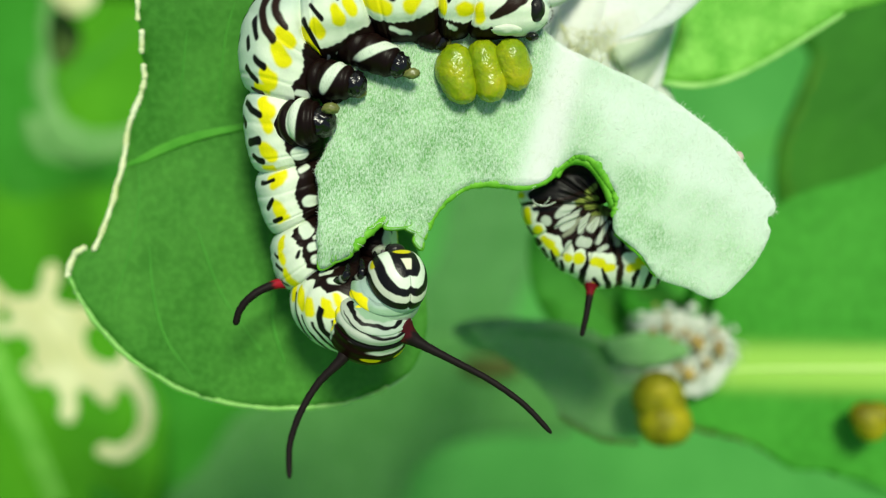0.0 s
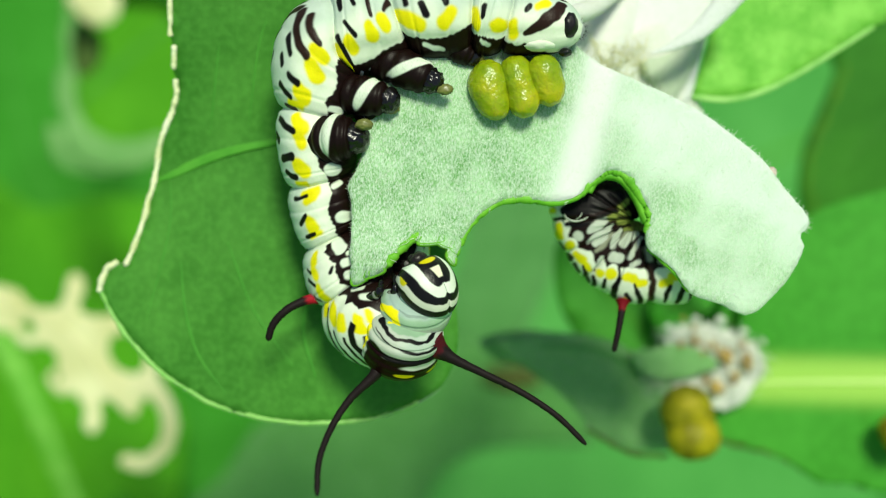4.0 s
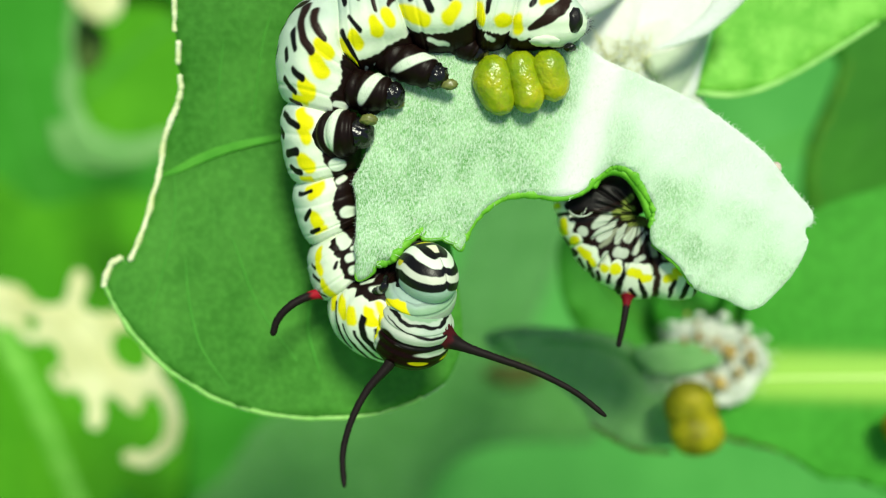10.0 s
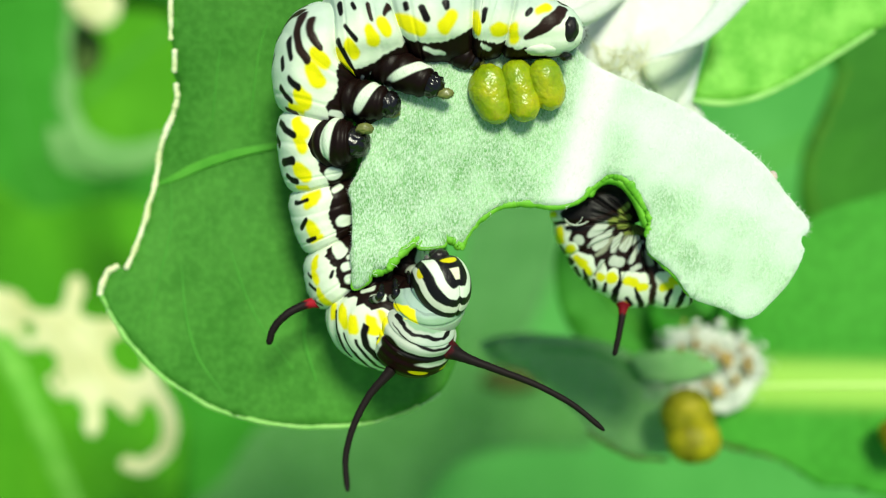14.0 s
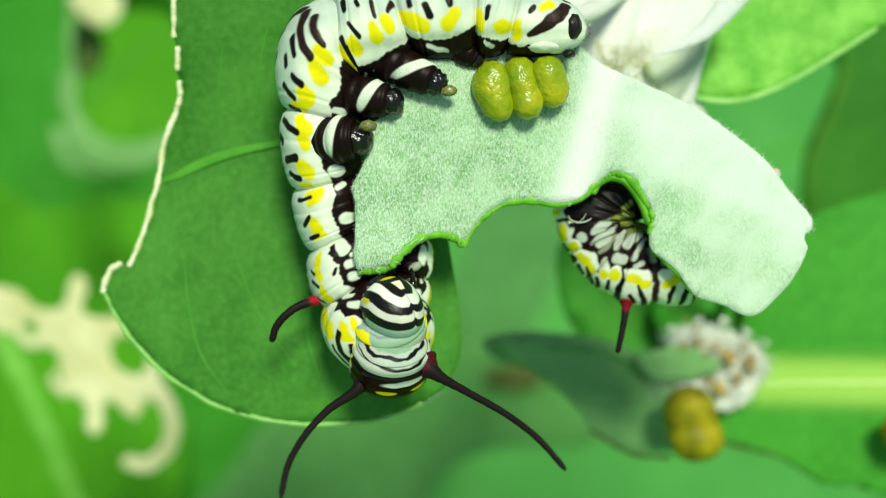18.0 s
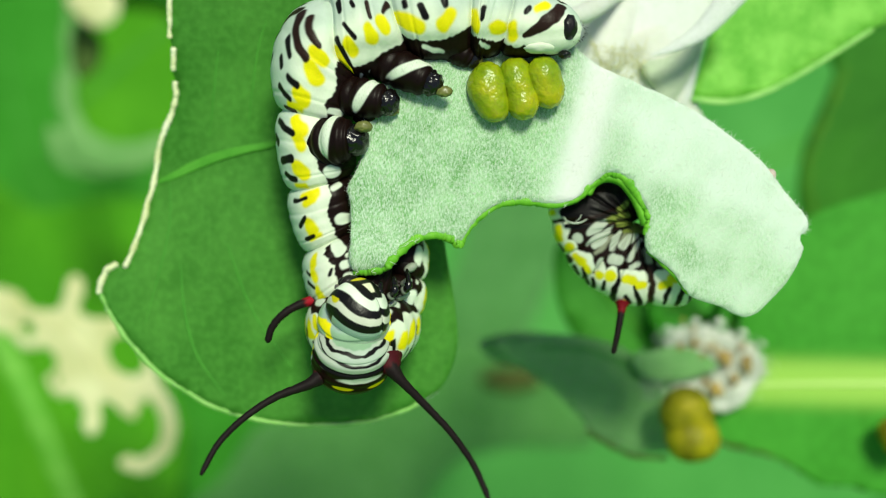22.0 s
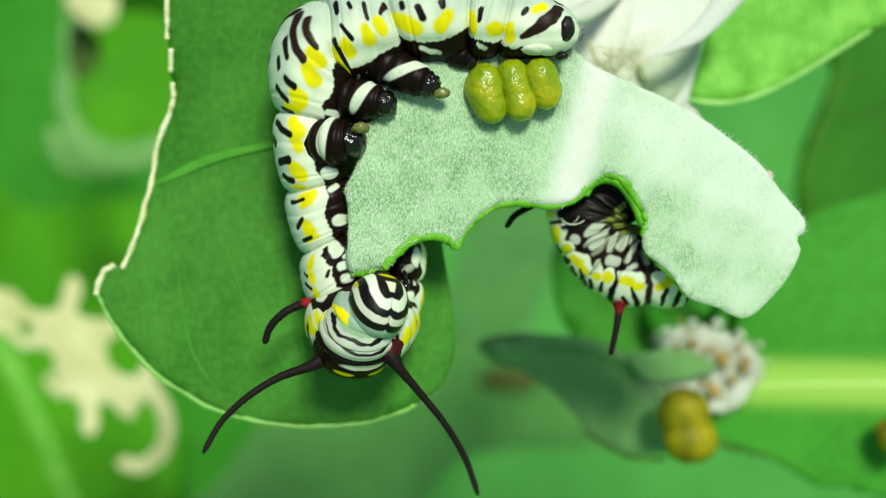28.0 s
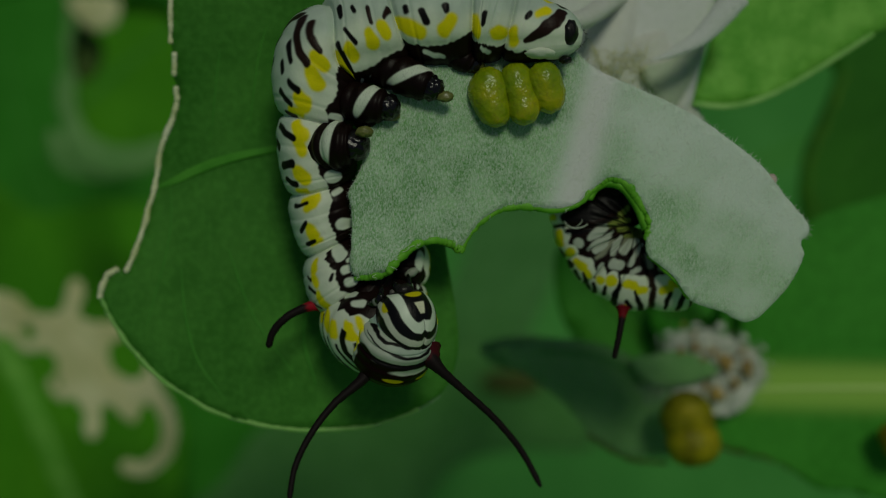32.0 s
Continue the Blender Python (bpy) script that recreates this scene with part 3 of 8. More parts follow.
for k, (ends, r) in enumerate([([(-16.85, 4.80, 4.40), (-15.85, 4.80, 4.80), (-14.70, 4.80, 5.35), (-13.10, 4.80, 5.95), (-11.40, 4.80, 6.40), (-9.50, 4.80, 6.80), (-1.30, 4.80, 9.20)], 0.36),
                               ([(-15.46, 4.80, -0.47), (-15.20, 4.80, -3.31), (-14.46, 4.80, -5.99), (-12.85, 4.80, -8.33)], 0.09),
                               ([(-12.69, 4.80, 0.70), (-11.18, 4.80, -3.31), (-8.84, 4.80, -6.66)], 0.08),
                               ([(-7.50, 4.80, -7.33), (-8.17, 4.80, -3.98), (-6.49, 4.80, 0.03), (-1.47, 4.80, 4.72)], 0.16),
                               ([(-16.19, 4.80, 4.72), (-16.20, 4.80, 1.37), (-17.54, 4.80, -3.98)], 0.06),
                               ([(-10.19, 4.80, 13.65), (-10.76, 4.80, 11.80), (-11.46, 4.80, 7.37)], 0.06), ([(-13.02, 4.80, 12.10), (-13.26, 4.80, 10.54), (-13.73, 4.80, 7.03)], 0.06)]):
    line = on_blade(spline(ends, 40), broad_height, 0.0)
    r *= np.sin(np.linspace(0.12, math.pi - 0.12, 40)) ** 0.5
    part("vein", tube(line, r, 8, flat=0.16), VEIN if k == 0 else FAINT, broad_leaf)
rim("dried_edge", [(-15.58, 4.80, 16.03), (-15.71, 4.80, 14.23), (-15.80, 4.80, 12.64)], broad_height, 0.14, CRUST, broad_leaf, "cream dried bite margin", 50, 0.0, 0.5)
rim("dried_edge", [(-15.60, 4.80, 12.09), (-15.72, 4.80, 10.84)], broad_height, 0.15, CRUST, broad_leaf, "cream dried bite margin", 24, 0.0, 0.5)
rim("dried_edge", [(-15.60, 4.80, 10.20), (-15.71, 4.80, 9.07), (-16.18, 4.80, 7.83), (-16.81, 4.80, 6.37), (-17.06, 4.80, 4.72), (-17.51, 4.80, 3.05), (-17.97, 4.80, 1.37), (-18.48, 4.80, 0.03), (-18.84, 4.80, -0.70)],
    broad_height, 0.17, CRUST, broad_leaf, "cream dried bite margin", 150, 0.0, 0.6)
rim("dried_edge", [(-19.35, 4.80, -0.50), (-19.95, 4.80, -0.90), (-20.32, 4.80, -1.64), (-20.38, 4.80, -2.18)], broad_height, 0.2, CRUST, broad_leaf, "cream dried bite margin", 40, 0.0, 0.6)
rim("pale_margin", [(-20.35, 4.80, -2.24), (-19.82, 4.80, -3.31), (-19.08, 4.80, -4.45), (-18.14, 4.80, -5.59), (-16.94, 4.80, -6.79), (-15.46, 4.80, -7.87), (-13.79, 4.80, -8.87), (-11.78, 4.80, -9.54), (-9.37, 4.80, -9.94), (-6.83, 4.80, -10.01),
                    (-4.42, 4.80, -9.84), (-2.08, 4.80, -9.14), (-1.47, 4.80, -8.80)], broad_height, 0.16, MARGIN, broad_leaf, "thin pale green margin", 160, -0.1, 0.3)
bline = spline(BROAD_EDGE[16:30], 500)
bline[:, 1] = broad_height(bline[:, 0], bline[:, 2])
bout = bline - np.array((-10.18, 4.80, 0.70))
part("edge_fuzz", hairs(bline, bout / np.linalg.norm(bout, axis=1)[:, None], 0.16, 0.012, 0.5), HAIR, broad_leaf, "fine pale hairs", kind="stuff")


# ---------------------------------------------------------------- other leaves of the plant
def flat_height(depth, sx=0.0, sz=0.0, bow=0.002, wave=0.2):
    def height(x, z):
        return depth + sx * x + sz * z + bow * x * x + wave * np.sin(x * 0.21 + z * 0.17)
    return height


PLANT = []


def plant_leaf(name, label, outline, height, mat, ribs=(), rib_mat=None, thick=0.5, step=1.4, holes=(), steps=120, jitter=0.0, tint=None):
    c = np.mean(np.asarray(outline, float), axis=0)
    c[1] = float(height(c[0], c[2]))
    ob = thing(name, tuple(c.tolist()), label, "leaf", "leaves of the plant")
    geo = blade(outline, height, step, thick, holes, steps, jitter)
    part("blade", geo, mat, ob, colours=None if tint is None else np.repeat(tint(geo[0])[:, None], 3, axis=1))
    PLANT.append(ob)
    for ends, r0, r1 in ribs:
        line = on_blade(spline(ends, 30), height, 0.0)
        part("midrib", tube(line, np.linspace(r0, r1, 30), 12, flat=0.35), rib_mat or VEIN, ob)
    return ob


# the sunlit look of this leaf is in its bright base colour
plant_leaf("leaf", "bright leaf with sunlight put into its colour and a pale margin", [(16.01, 9.00, 10.02), (16.58, 9.00, 12.08), (17.29, 9.00, 14.56), (18.28, 9.00, 18.45), (22.53, 9.00, 21.29), (30.68, 9.00, 21.29), (31.74, 9.00, 16.33),
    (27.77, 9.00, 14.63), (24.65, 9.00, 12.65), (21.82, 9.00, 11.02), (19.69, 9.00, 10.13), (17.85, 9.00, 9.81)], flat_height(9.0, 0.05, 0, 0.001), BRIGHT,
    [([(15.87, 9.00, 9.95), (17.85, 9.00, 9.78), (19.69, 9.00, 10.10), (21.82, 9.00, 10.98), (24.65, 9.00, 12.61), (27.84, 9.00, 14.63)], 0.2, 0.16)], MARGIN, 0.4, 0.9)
# this leaf's shade comes from its dark base colour
shade_tinted_leaf = plant_leaf("leaf", "dark green leaf with shade put into its colour", [(32.18, 40.00, 5.53), (32.68, 40.00, 9.51), (34.17, 40.00, 13.00), (35.47, 40.00, 16.49), (34.67, 40.00, 18.98), (38.66, 40.00, 23.96), (48.62, 40.00, 24.96),
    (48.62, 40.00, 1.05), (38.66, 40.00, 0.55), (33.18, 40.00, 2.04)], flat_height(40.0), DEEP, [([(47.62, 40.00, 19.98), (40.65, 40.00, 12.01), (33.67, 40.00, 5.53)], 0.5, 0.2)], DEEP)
line = spline([(33.30, 39.6, 2.04), (32.25, 39.6, 5.53), (32.75, 39.6, 9.51), (34.20, 39.6, 13.00), (35.50, 39.6, 16.49)], 60)
line[:, 0] += 0.35 * np.sin(np.arange(60) * 0.7) * np.random.rand(60)
part("dry_edge", tube(line, 0.17 * (0.4 + np.random.rand(60)), 8, flat=0.4), OCHRE, shade_tinted_leaf, "uneven yellowish dried margin")
ribbed_leaf = plant_leaf("leaf", "green leaf with a broad yellow-green midrib", [(17.02, 23.00, -10.44), (21.21, 23.00, -6.67), (22.89, 23.00, -1.22), (26.66, 23.00, 2.56), (32.53, 23.00, 4.65), (42.59, 23.00, 5.91),
    (42.59, 23.00, -19.24), (32.87, 23.00, -17.73), (30.02, 23.00, -16.98), (27.50, 23.00, -16.81), (25.82, 23.00, -15.55), (23.31, 23.00, -14.63), (21.21, 23.00, -14.04), (18.70, 23.00, -13.37)],
    flat_height(23, -0.03, 0.0, 0.0, 0.3), RIBBED, thick=0.5, step=0.5,
    ribs=[([(21.00, 23.00, -9.75), (26.00, 23.00, -9.45), (35.00, 23.00, -9.40)], 0.14, 0.24)], rib_mat=RIBGREEN,
    tint=lambda v: 0.9 * np.exp(-((v[:, 2] + 9.30 + 0.02 * (v[:, 0] - 26.0)) / 1.75) ** 4) * smooth_step(17.0, 24.0, v[:, 0]))
small_leaf = plant_leaf("leaf", "small grey-green felted leaf", [(15.87, 19.00, -7.97), (14.66, 19.00, -8.37), (13.46, 19.00, -6.97), (10.66, 19.00, -6.05), (7.05, 19.00, -5.77), (3.85, 19.00, -6.21), (5.45, 19.00, -7.97), (8.25, 19.00, -9.98),
    (10.26, 19.00, -12.06), (10.50, 19.00, -12.86), (12.06, 19.00, -13.58), (13.46, 19.00, -14.26), (15.46, 19.00, -14.50), (18.67, 19.00, -13.98), (19.47, 19.00, -11.18)], flat_height(20.5, 0.0, -0.05), SAGE,
    [([(16.05, 20.00, -10.09), (13.62, 20.00, -8.07), (10.78, 20.00, -6.93), (7.13, 20.00, -6.69)], 0.45, 0.2)], GREY, 0.5, 0.9)
for host, run in ((ribbed_leaf, [(20.15, 22.5, -13.80), (22.31, 22.5, -14.35), (24.48, 22.5, -14.90), (25.93, 22.5, -15.60), (27.73, 22.5, -16.76), (29.54, 22.5, -16.90), (32.57, 22.5, -17.60)]),
                  (small_leaf, [(10.30, 19.3, -12.50), (11.65, 19.3, -13.35), (13.03, 19.3, -14.10), (14.41, 19.3, -14.40), (15.97, 19.3, -14.45)])):
    line = spline(run, 60)
    line[:, 2] += 0.12 * np.sin(np.arange(60) * 0.9) * np.random.rand(60)
    part("dry_edge", tube(line, 0.13 * (0.5 + np.random.rand(60)), 8), DRY, host, "thin dark dried margin")
plant_leaf("leaf", "narrow grey-green leaf behind the small leaf", [(10.85, 24.00, -7.50), (9.16, 24.00, -6.23), (6.61, 24.00, -5.81), (4.07, 24.00, -6.06), (2.80, 24.00, -6.74), (4.07, 24.00, -8.01), (7.46, 24.00, -8.86), (10.00, 24.00, -8.86)],
    flat_height(24.5), SAGE, [([(10.43, 24.00, -7.59), (7.04, 24.00, -7.08), (3.65, 24.00, -6.82)], 0.2, 0.12)])
single("brown_blotch", ellipsoid((7.96, 74.20, -14.54), (3.4, 0.4, 1.3), 20, 12, 0.3), plain_material("brown_rot", (0.07, 0.10, 0.015), (0.15, 0.16, 0.03), 400.0, 0.8), (7.96, 74.40, -14.67),
       "brown dried scrap of leaf", "leaf scrap")
plant_leaf("leaf", "dark oval leaf in shade", [(9.02, 27.00, 0.92), (8.80, 27.00, -2.58), (9.89, 27.00, -5.65), (12.08, 27.00, -7.84), (15.59, 27.00, -8.71), (18.65, 27.00, -9.15), (19.96, 27.00, -6.09),
    (18.21, 27.00, -1.71), (15.15, 27.00, 1.79), (11.65, 27.00, 2.67)], flat_height(27, 0.0, 0.05), DIM, [([(9.89, 27.00, 1.36), (13.83, 27.00, -4.33), (18.65, 27.00, -8.27)], 0.35, 0.2)])
plant_leaf("leaf", "young green leaf beside the flower head", [(15.76, 23.00, -4.99), (16.60, 23.00, -2.47), (19.95, 23.00, -2.47), (23.73, 23.00, -4.15), (24.99, 23.00, -6.67), (22.89, 23.00, -8.34), (19.12, 23.00, -8.34)],
    flat_height(24, 0.0, 0.05), MIDLEAF, [([(24.84, 24.00, -6.32), (21.02, 24.00, -5.04), (16.78, 24.00, -3.77)], 0.3, 0.2)])
plant_leaf("leaf", "pale grey-green leaf out of focus", [(-3.17, 88.00, -8.58), (1.87, 88.00, -2.09), (3.89, 88.00, 5.84), (5.48, 88.00, 14.49), (15.57, 88.00, 14.49), (15.57, 88.00, 2.96), (13.41, 88.00, -4.25), (9.81, 88.00, -12.18),
    (6.20, 88.00, -18.67), (-1.73, 88.00, -21.56), (-6.06, 88.00, -17.23)], flat_height(88.0), MIST, [([(12.69, 88.00, 13.77), (6.92, 88.00, -2.81), (-1.01, 88.00, -18.67)], 0.5, 0.3)], MIST)
plant_leaf("leaf", "large grey-green leaf out of focus", [(-29.99, 75.00, -31.64), (-25.37, 75.00, -25.70), (-20.74, 75.00, -19.75), (-10.83, 75.00, -16.45), (-2.91, 75.00, -11.83), (6.34, 75.00, -10.50), (14.27, 75.00, -14.47), (18.23, 75.00, -19.75),
    (16.91, 75.00, -22.53), (9.65, 75.00, -22.53), (3.04, 75.00, -23.72), (-0.92, 75.00, -27.02), (-4.23, 75.00, -32.97), (-18.76, 75.00, -36.93)], flat_height(75.0), GREY,
    [([(-27.91, 74.50, -32.19), (-14.75, 74.50, -21.00), (-1.58, 74.50, -14.42), (11.59, 74.50, -15.08)], 0.7, 0.4)], GREY)
plant_leaf("leaf", "broad green leaf far behind", [(-81.68, 95.00, 48.30), (-27.43, 95.00, 52.82), (-16.88, 95.00, 28.71), (-12.36, 95.00, 1.58), (-19.89, 95.00, -19.51), (-27.43, 95.00, -39.11), (-81.68, 95.00, -42.12)],
    flat_height(95.0), MIDLEAF, [([(-61.70, 94.00, 30.90), (-54.96, 94.00, 8.88), (-30.72, 94.00, -26.62)], 0.6, 0.4)], MIDLEAF,
    holes=[[(-52.14, 95.00, 24.94), (-50.78, 95.00, 18.16), (-47.02, 95.00, 14.77), (-42.50, 95.00, 14.39), (-36.47, 95.00, 16.65), (-33.45, 95.00, 24.19), (-36.47, 95.00, 33.98), (-45.51, 95.00, 35.49), (-50.78, 95.00, 31.72)]])
plant_leaf("leaf", "yellow-green leaf far behind", [(-63.23, 98.00, 44.59), (-23.33, 98.00, 44.59), (-23.33, 98.00, 1.61), (-63.23, 98.00, 1.61)], flat_height(98.0), LIME, [([(-61.70, 98.00, 10.82), (-44.82, 98.00, 26.17), (-26.40, 98.00, 38.45)], 0.8, 0.4)])
plant_leaf("leaf", "plain green leaf far behind", [(-57.73, 170.00, -94.63), (-64.34, 170.00, -28.53), (-42.30, 170.00, 37.57), (1.76, 170.00, 81.63), (78.88, 170.00, 92.65), (144.98, 170.00, 48.58), (144.98, 170.00, -94.63)],
    flat_height(170.0), DULL, [([(-53.32, 170.00, -72.60), (12.78, 170.00, -6.50), (111.93, 170.00, 37.57)], 1.5, 0.6)], step=4.0)

plant_leaf("leaf", "yellow-green leaf low behind with a pale midrib", [(-64.34, 88.00, 7.18), (-53.50, 88.00, 5.73), (-44.10, 88.00, 7.17), (-36.16, 88.00, 5.73), (-33.63, 88.00, -3.65), (-36.17, 88.00, -15.20), (-33.64, 88.00, -23.86), (-38.35, 88.00, -37.59), (-64.39, 88.00, -39.79)],
    flat_height(88.0), LIME, [([(-60.02, 88.00, -9.43), (-54.96, 88.00, -18.10), (-50.99, 88.00, -26.76), (-47.75, 88.00, -33.99)], 1.5, 1.2)], BRIGHT)


# the skeletonised leaf: dead tissue left between holes
dead = thing("skeletonised_leaf", (-35.23, 47.00, -9.50), "dead cream leaf remains eaten into holes", "leaf", "leaves of the plant")
dh = flat_height(47.0)
DEAD_UPPER = [
    (-42.74, 47.00, -3.34), (-41.14, 47.00, -3.71), (-40.34, 47.00, -4.67), (-39.28, 47.00, -5.36), (-37.68, 47.00, -5.46), (-36.78, 47.00, -4.93), (-36.25, 47.00, -3.87), (-35.93, 47.00, -2.54), (-35.29, 47.00, -2.01), (-34.54, 47.00, -2.54), (-34.49, 47.00, -3.87), (-34.86, 47.00, -4.93), (-34.65, 47.00, -5.73), (-33.43, 47.00, -6.15), (-31.83, 47.00, -5.99), (-30.40, 47.00, -6.52), (-29.44, 47.00, -7.48), (-28.48, 47.00, -8.75), (-27.58, 47.00, -9.82), (-27.21, 47.00, -11.30), (-26.68, 47.00, -12.63), (-25.83, 47.00, -13.96), (-25.30, 47.00, -15.55), (-25.19, 47.00, -17.15), (-25.83, 47.00, -19.01), (-27.05, 47.00, -20.23), (-28.65, 47.00, -20.87), (-30.19, 47.00, -20.61), (-30.94, 47.00, -19.92), (-30.30, 47.00, -19.28), (-28.92, 47.00, -19.54)]
DEAD_LOWER = [
    (-27.59, 47.00, -18.74), (-26.79, 47.00, -17.42), (-26.68, 47.00, -15.82), (-27.21, 47.00, -14.60), (-27.96, 47.00, -13.86), (-28.70, 47.00, -14.07), (-29.02, 47.00, -14.92), (-29.55, 47.00, -15.66), (-30.30, 47.00, -15.29), (-31.15, 47.00, -14.49), (-32.32, 47.00, -14.07), (-32.85, 47.00, -14.60), (-32.74, 47.00, -15.82), (-33.17, 47.00, -17.15), (-33.97, 47.00, -17.26), (-34.50, 47.00, -16.36), (-34.34, 47.00, -15.13), (-34.76, 47.00, -14.28), (-35.56, 47.00, -13.54), (-36.63, 47.00, -13.75), (-37.64, 47.00, -13.17), (-38.17, 47.00, -11.95), (-37.42, 47.00, -11.31), (-37.00, 47.00, -10.51), (-37.42, 47.00, -9.50), (-38.48, 47.00, -8.97), (-39.81, 47.00, -9.18), (-41.14, 47.00, -8.65), (-42.00, 47.00, -7.69), (-44.87, 47.00, -7.06), (-44.87, 47.00, -3.34)]
part("blade", blade(DEAD_UPPER + DEAD_LOWER, dh, 0.6, 0.4, steps=380, jitter=0.24, holes=[
    [(-31.99, 47.00, -8.76), (-31.25, 47.00, -7.90), (-29.71, 47.00, -7.85), (-28.48, 47.00, -9.18), (-28.38, 47.00, -10.77), (-29.44, 47.00, -11.62), (-31.04, 47.00, -11.09), (-31.89, 47.00, -10.03)],
    [(-40.82, 47.00, -7.06), (-40.19, 47.00, -6.42), (-39.44, 47.00, -7.06), (-39.55, 47.00, -7.91), (-40.40, 47.00, -8.12)],
    [(-37.64, 47.00, -11.95), (-37.10, 47.00, -11.63), (-36.78, 47.00, -12.16), (-37.21, 47.00, -12.58)]]), CREAM, dead)
for line, r in (([(-44.33, 47.00, -4.93), (-40.61, 47.00, -5.46), (-36.89, 47.00, -7.06), (-33.96, 47.00, -9.71), (-32.10, 47.00, -12.37), (-30.24, 47.00, -13.96)], 0.34), ([(-35.82, 47.00, -7.06), (-35.40, 47.00, -4.93), (-35.29, 47.00, -2.80)], 0.26), ([(-32.37, 47.00, -12.90), (-28.38, 47.00, -12.63), (-26.15, 47.00, -15.02), (-26.15, 47.00, -18.21), (-28.38, 47.00, -20.07)], 0.22)):
    part("midrib", tube(on_blade(spline(line, 30), dh, 0.1), np.linspace(r, r * 0.6, 30), 10, flat=0.4), CREAM, dead)
rem = thing("skeletonised_leaf", (-39.86, 62.00, 11.47), "greyish leaf remnant round a large hole", "leaf", "leaves of the plant")
part("hole_margin", blade([(-41.14, 62.00, 28.12), (-41.74, 62.00, 23.32), (-41.50, 62.00, 20.92), (-42.35, 62.00, 19.42), (-42.23, 62.00, 16.71), (-41.51, 62.00, 14.31), (-41.15, 62.00, 11.61), (-39.23, 62.00, 9.80), (-36.22, 62.00, 8.90), (-33.21, 62.00, 9.20), (-29.00, 62.00, 10.70), (-27.80, 62.00, 12.80), (-30.80, 62.00, 12.80), (-33.81, 62.00, 12.02), (-36.52, 62.00, 12.51), (-38.62, 62.00, 13.71), (-39.82, 62.00, 15.51), (-40.30, 62.00, 17.91), (-40.06, 62.00, 19.41), (-40.66, 62.00, 20.62), (-40.78, 62.00, 23.92), (-40.11, 62.00, 28.12)], flat_height(62.0, 0.0, 0.02), 0.8, 0.5, steps=120, jitter=0.35), REMNANT, rem, "pale rim of an eaten hole")
part("flap", blade([(-43.46, 62.00, 13.87), (-40.46, 62.00, 12.97), (-36.26, 62.00, 10.74), (-32.65, 62.00, 10.74), (-33.26, 62.00, 9.06), (-38.06, 62.00, 8.46), (-42.26, 62.00, 9.66)], flat_height(62.6), 0.9, 0.4, steps=60), REMNANT, rem)
part("flap", blade([(-41.65, 66.00, 25.91), (-39.79, 66.00, 25.60), (-38.24, 66.00, 23.74), (-38.86, 66.00, 20.96), (-41.03, 66.00, 19.72), (-42.15, 66.00, 21.58), (-42.15, 66.00, 24.05)], flat_height(66.0), 0.9, 0.4, steps=60), plain_material("dry_brown_flap", (0.03, 0.09, 0.008), (0.09, 0.12, 0.02), 150.0, 0.8), rem, "dark dry flap")
part("flap", blade([(-41.06, 62.00, 28.27), (-35.66, 62.00, 28.27), (-35.30, 62.00, 25.87), (-36.98, 62.00, 24.67), (-39.26, 62.00, 25.39)], flat_height(62.0), 0.9, 0.4, steps=60), CREAM, rem)

# ---------------------------------------------------------------- stem, flower head, woolly shoot
shoot = thing("woolly_shoot", (11.05, 8.00, 18.91), "thick white woolly shoot and young leaf", "stem")
part("stem", tube(spline([(12.50, 13.50, 24.00), (11.70, 12.50, 18.60), (10.80, 11.00, 15.10), (9.70, 8.80, 11.80), (8.00, 5.20, 8.60)], 40), np.linspace(2.8, 0.9, 40), 24, lumps=0.04), WOOL, shoot)
part("petiole", blade([(7.20, 7.00, 17.97), (18.14, 7.00, 17.97), (17.25, 7.00, 15.21), (16.35, 7.00, 12.11), (15.59, 7.00, 9.69), (14.00, 7.00, 8.66), (11.93, 7.00, 9.69), (9.20, 7.00, 10.50), (7.70, 7.00, 13.14)], flat_height(8.0, 0.0, 0.1, 0.004), 0.8, 0.9, steps=70),
     FELT_RIB, shoot, "broad white felted leaf base")
part("wool_fringe", hairs(spline([(9.05, 6.00, 12.97), (9.90, 6.00, 11.26), (11.09, 6.00, 10.24), (12.11, 6.00, 9.90)], 160), np.tile((-0.3, -0.4, -0.8), (160, 1)), 1.0, 0.03, 0.7), STRAW, shoot, "loose straw-coloured fibres", kind="stuff")
part("young_leaf", blade([(17.80, 6.00, 15.93), (15.82, 6.00, 13.62), (14.12, 6.00, 12.52), (12.59, 6.00, 12.08), (12.69, 6.00, 11.43), (13.44, 6.00, 10.14), (14.25, 6.00, 9.19), (14.80, 6.00, 9.94), (15.41, 6.00, 10.89), (16.16, 6.00, 12.46), (16.95, 6.00, 14.57), (17.53, 6.00, 15.93)],
     flat_height(5.9, 0.2), 0.7, 0.5, steps=80), felt_material("young_leaf_felt", (0.50, 0.62, 0.40), (0.62, 0.74, 0.52), (0.78, 0.87, 0.68), 0.5), shoot, "pale grey-green felted young leaf")
part("midrib", tube(spline([(12.45, 5.40, 11.95), (14.00, 5.40, 12.52), (15.69, 5.40, 13.61), (17.65, 5.40, 15.87)], 30), np.linspace(0.06, 0.85, 30), 14, flat=0.6, lumps=0.05), FELT_RIB, shoot, "thick white midrib")
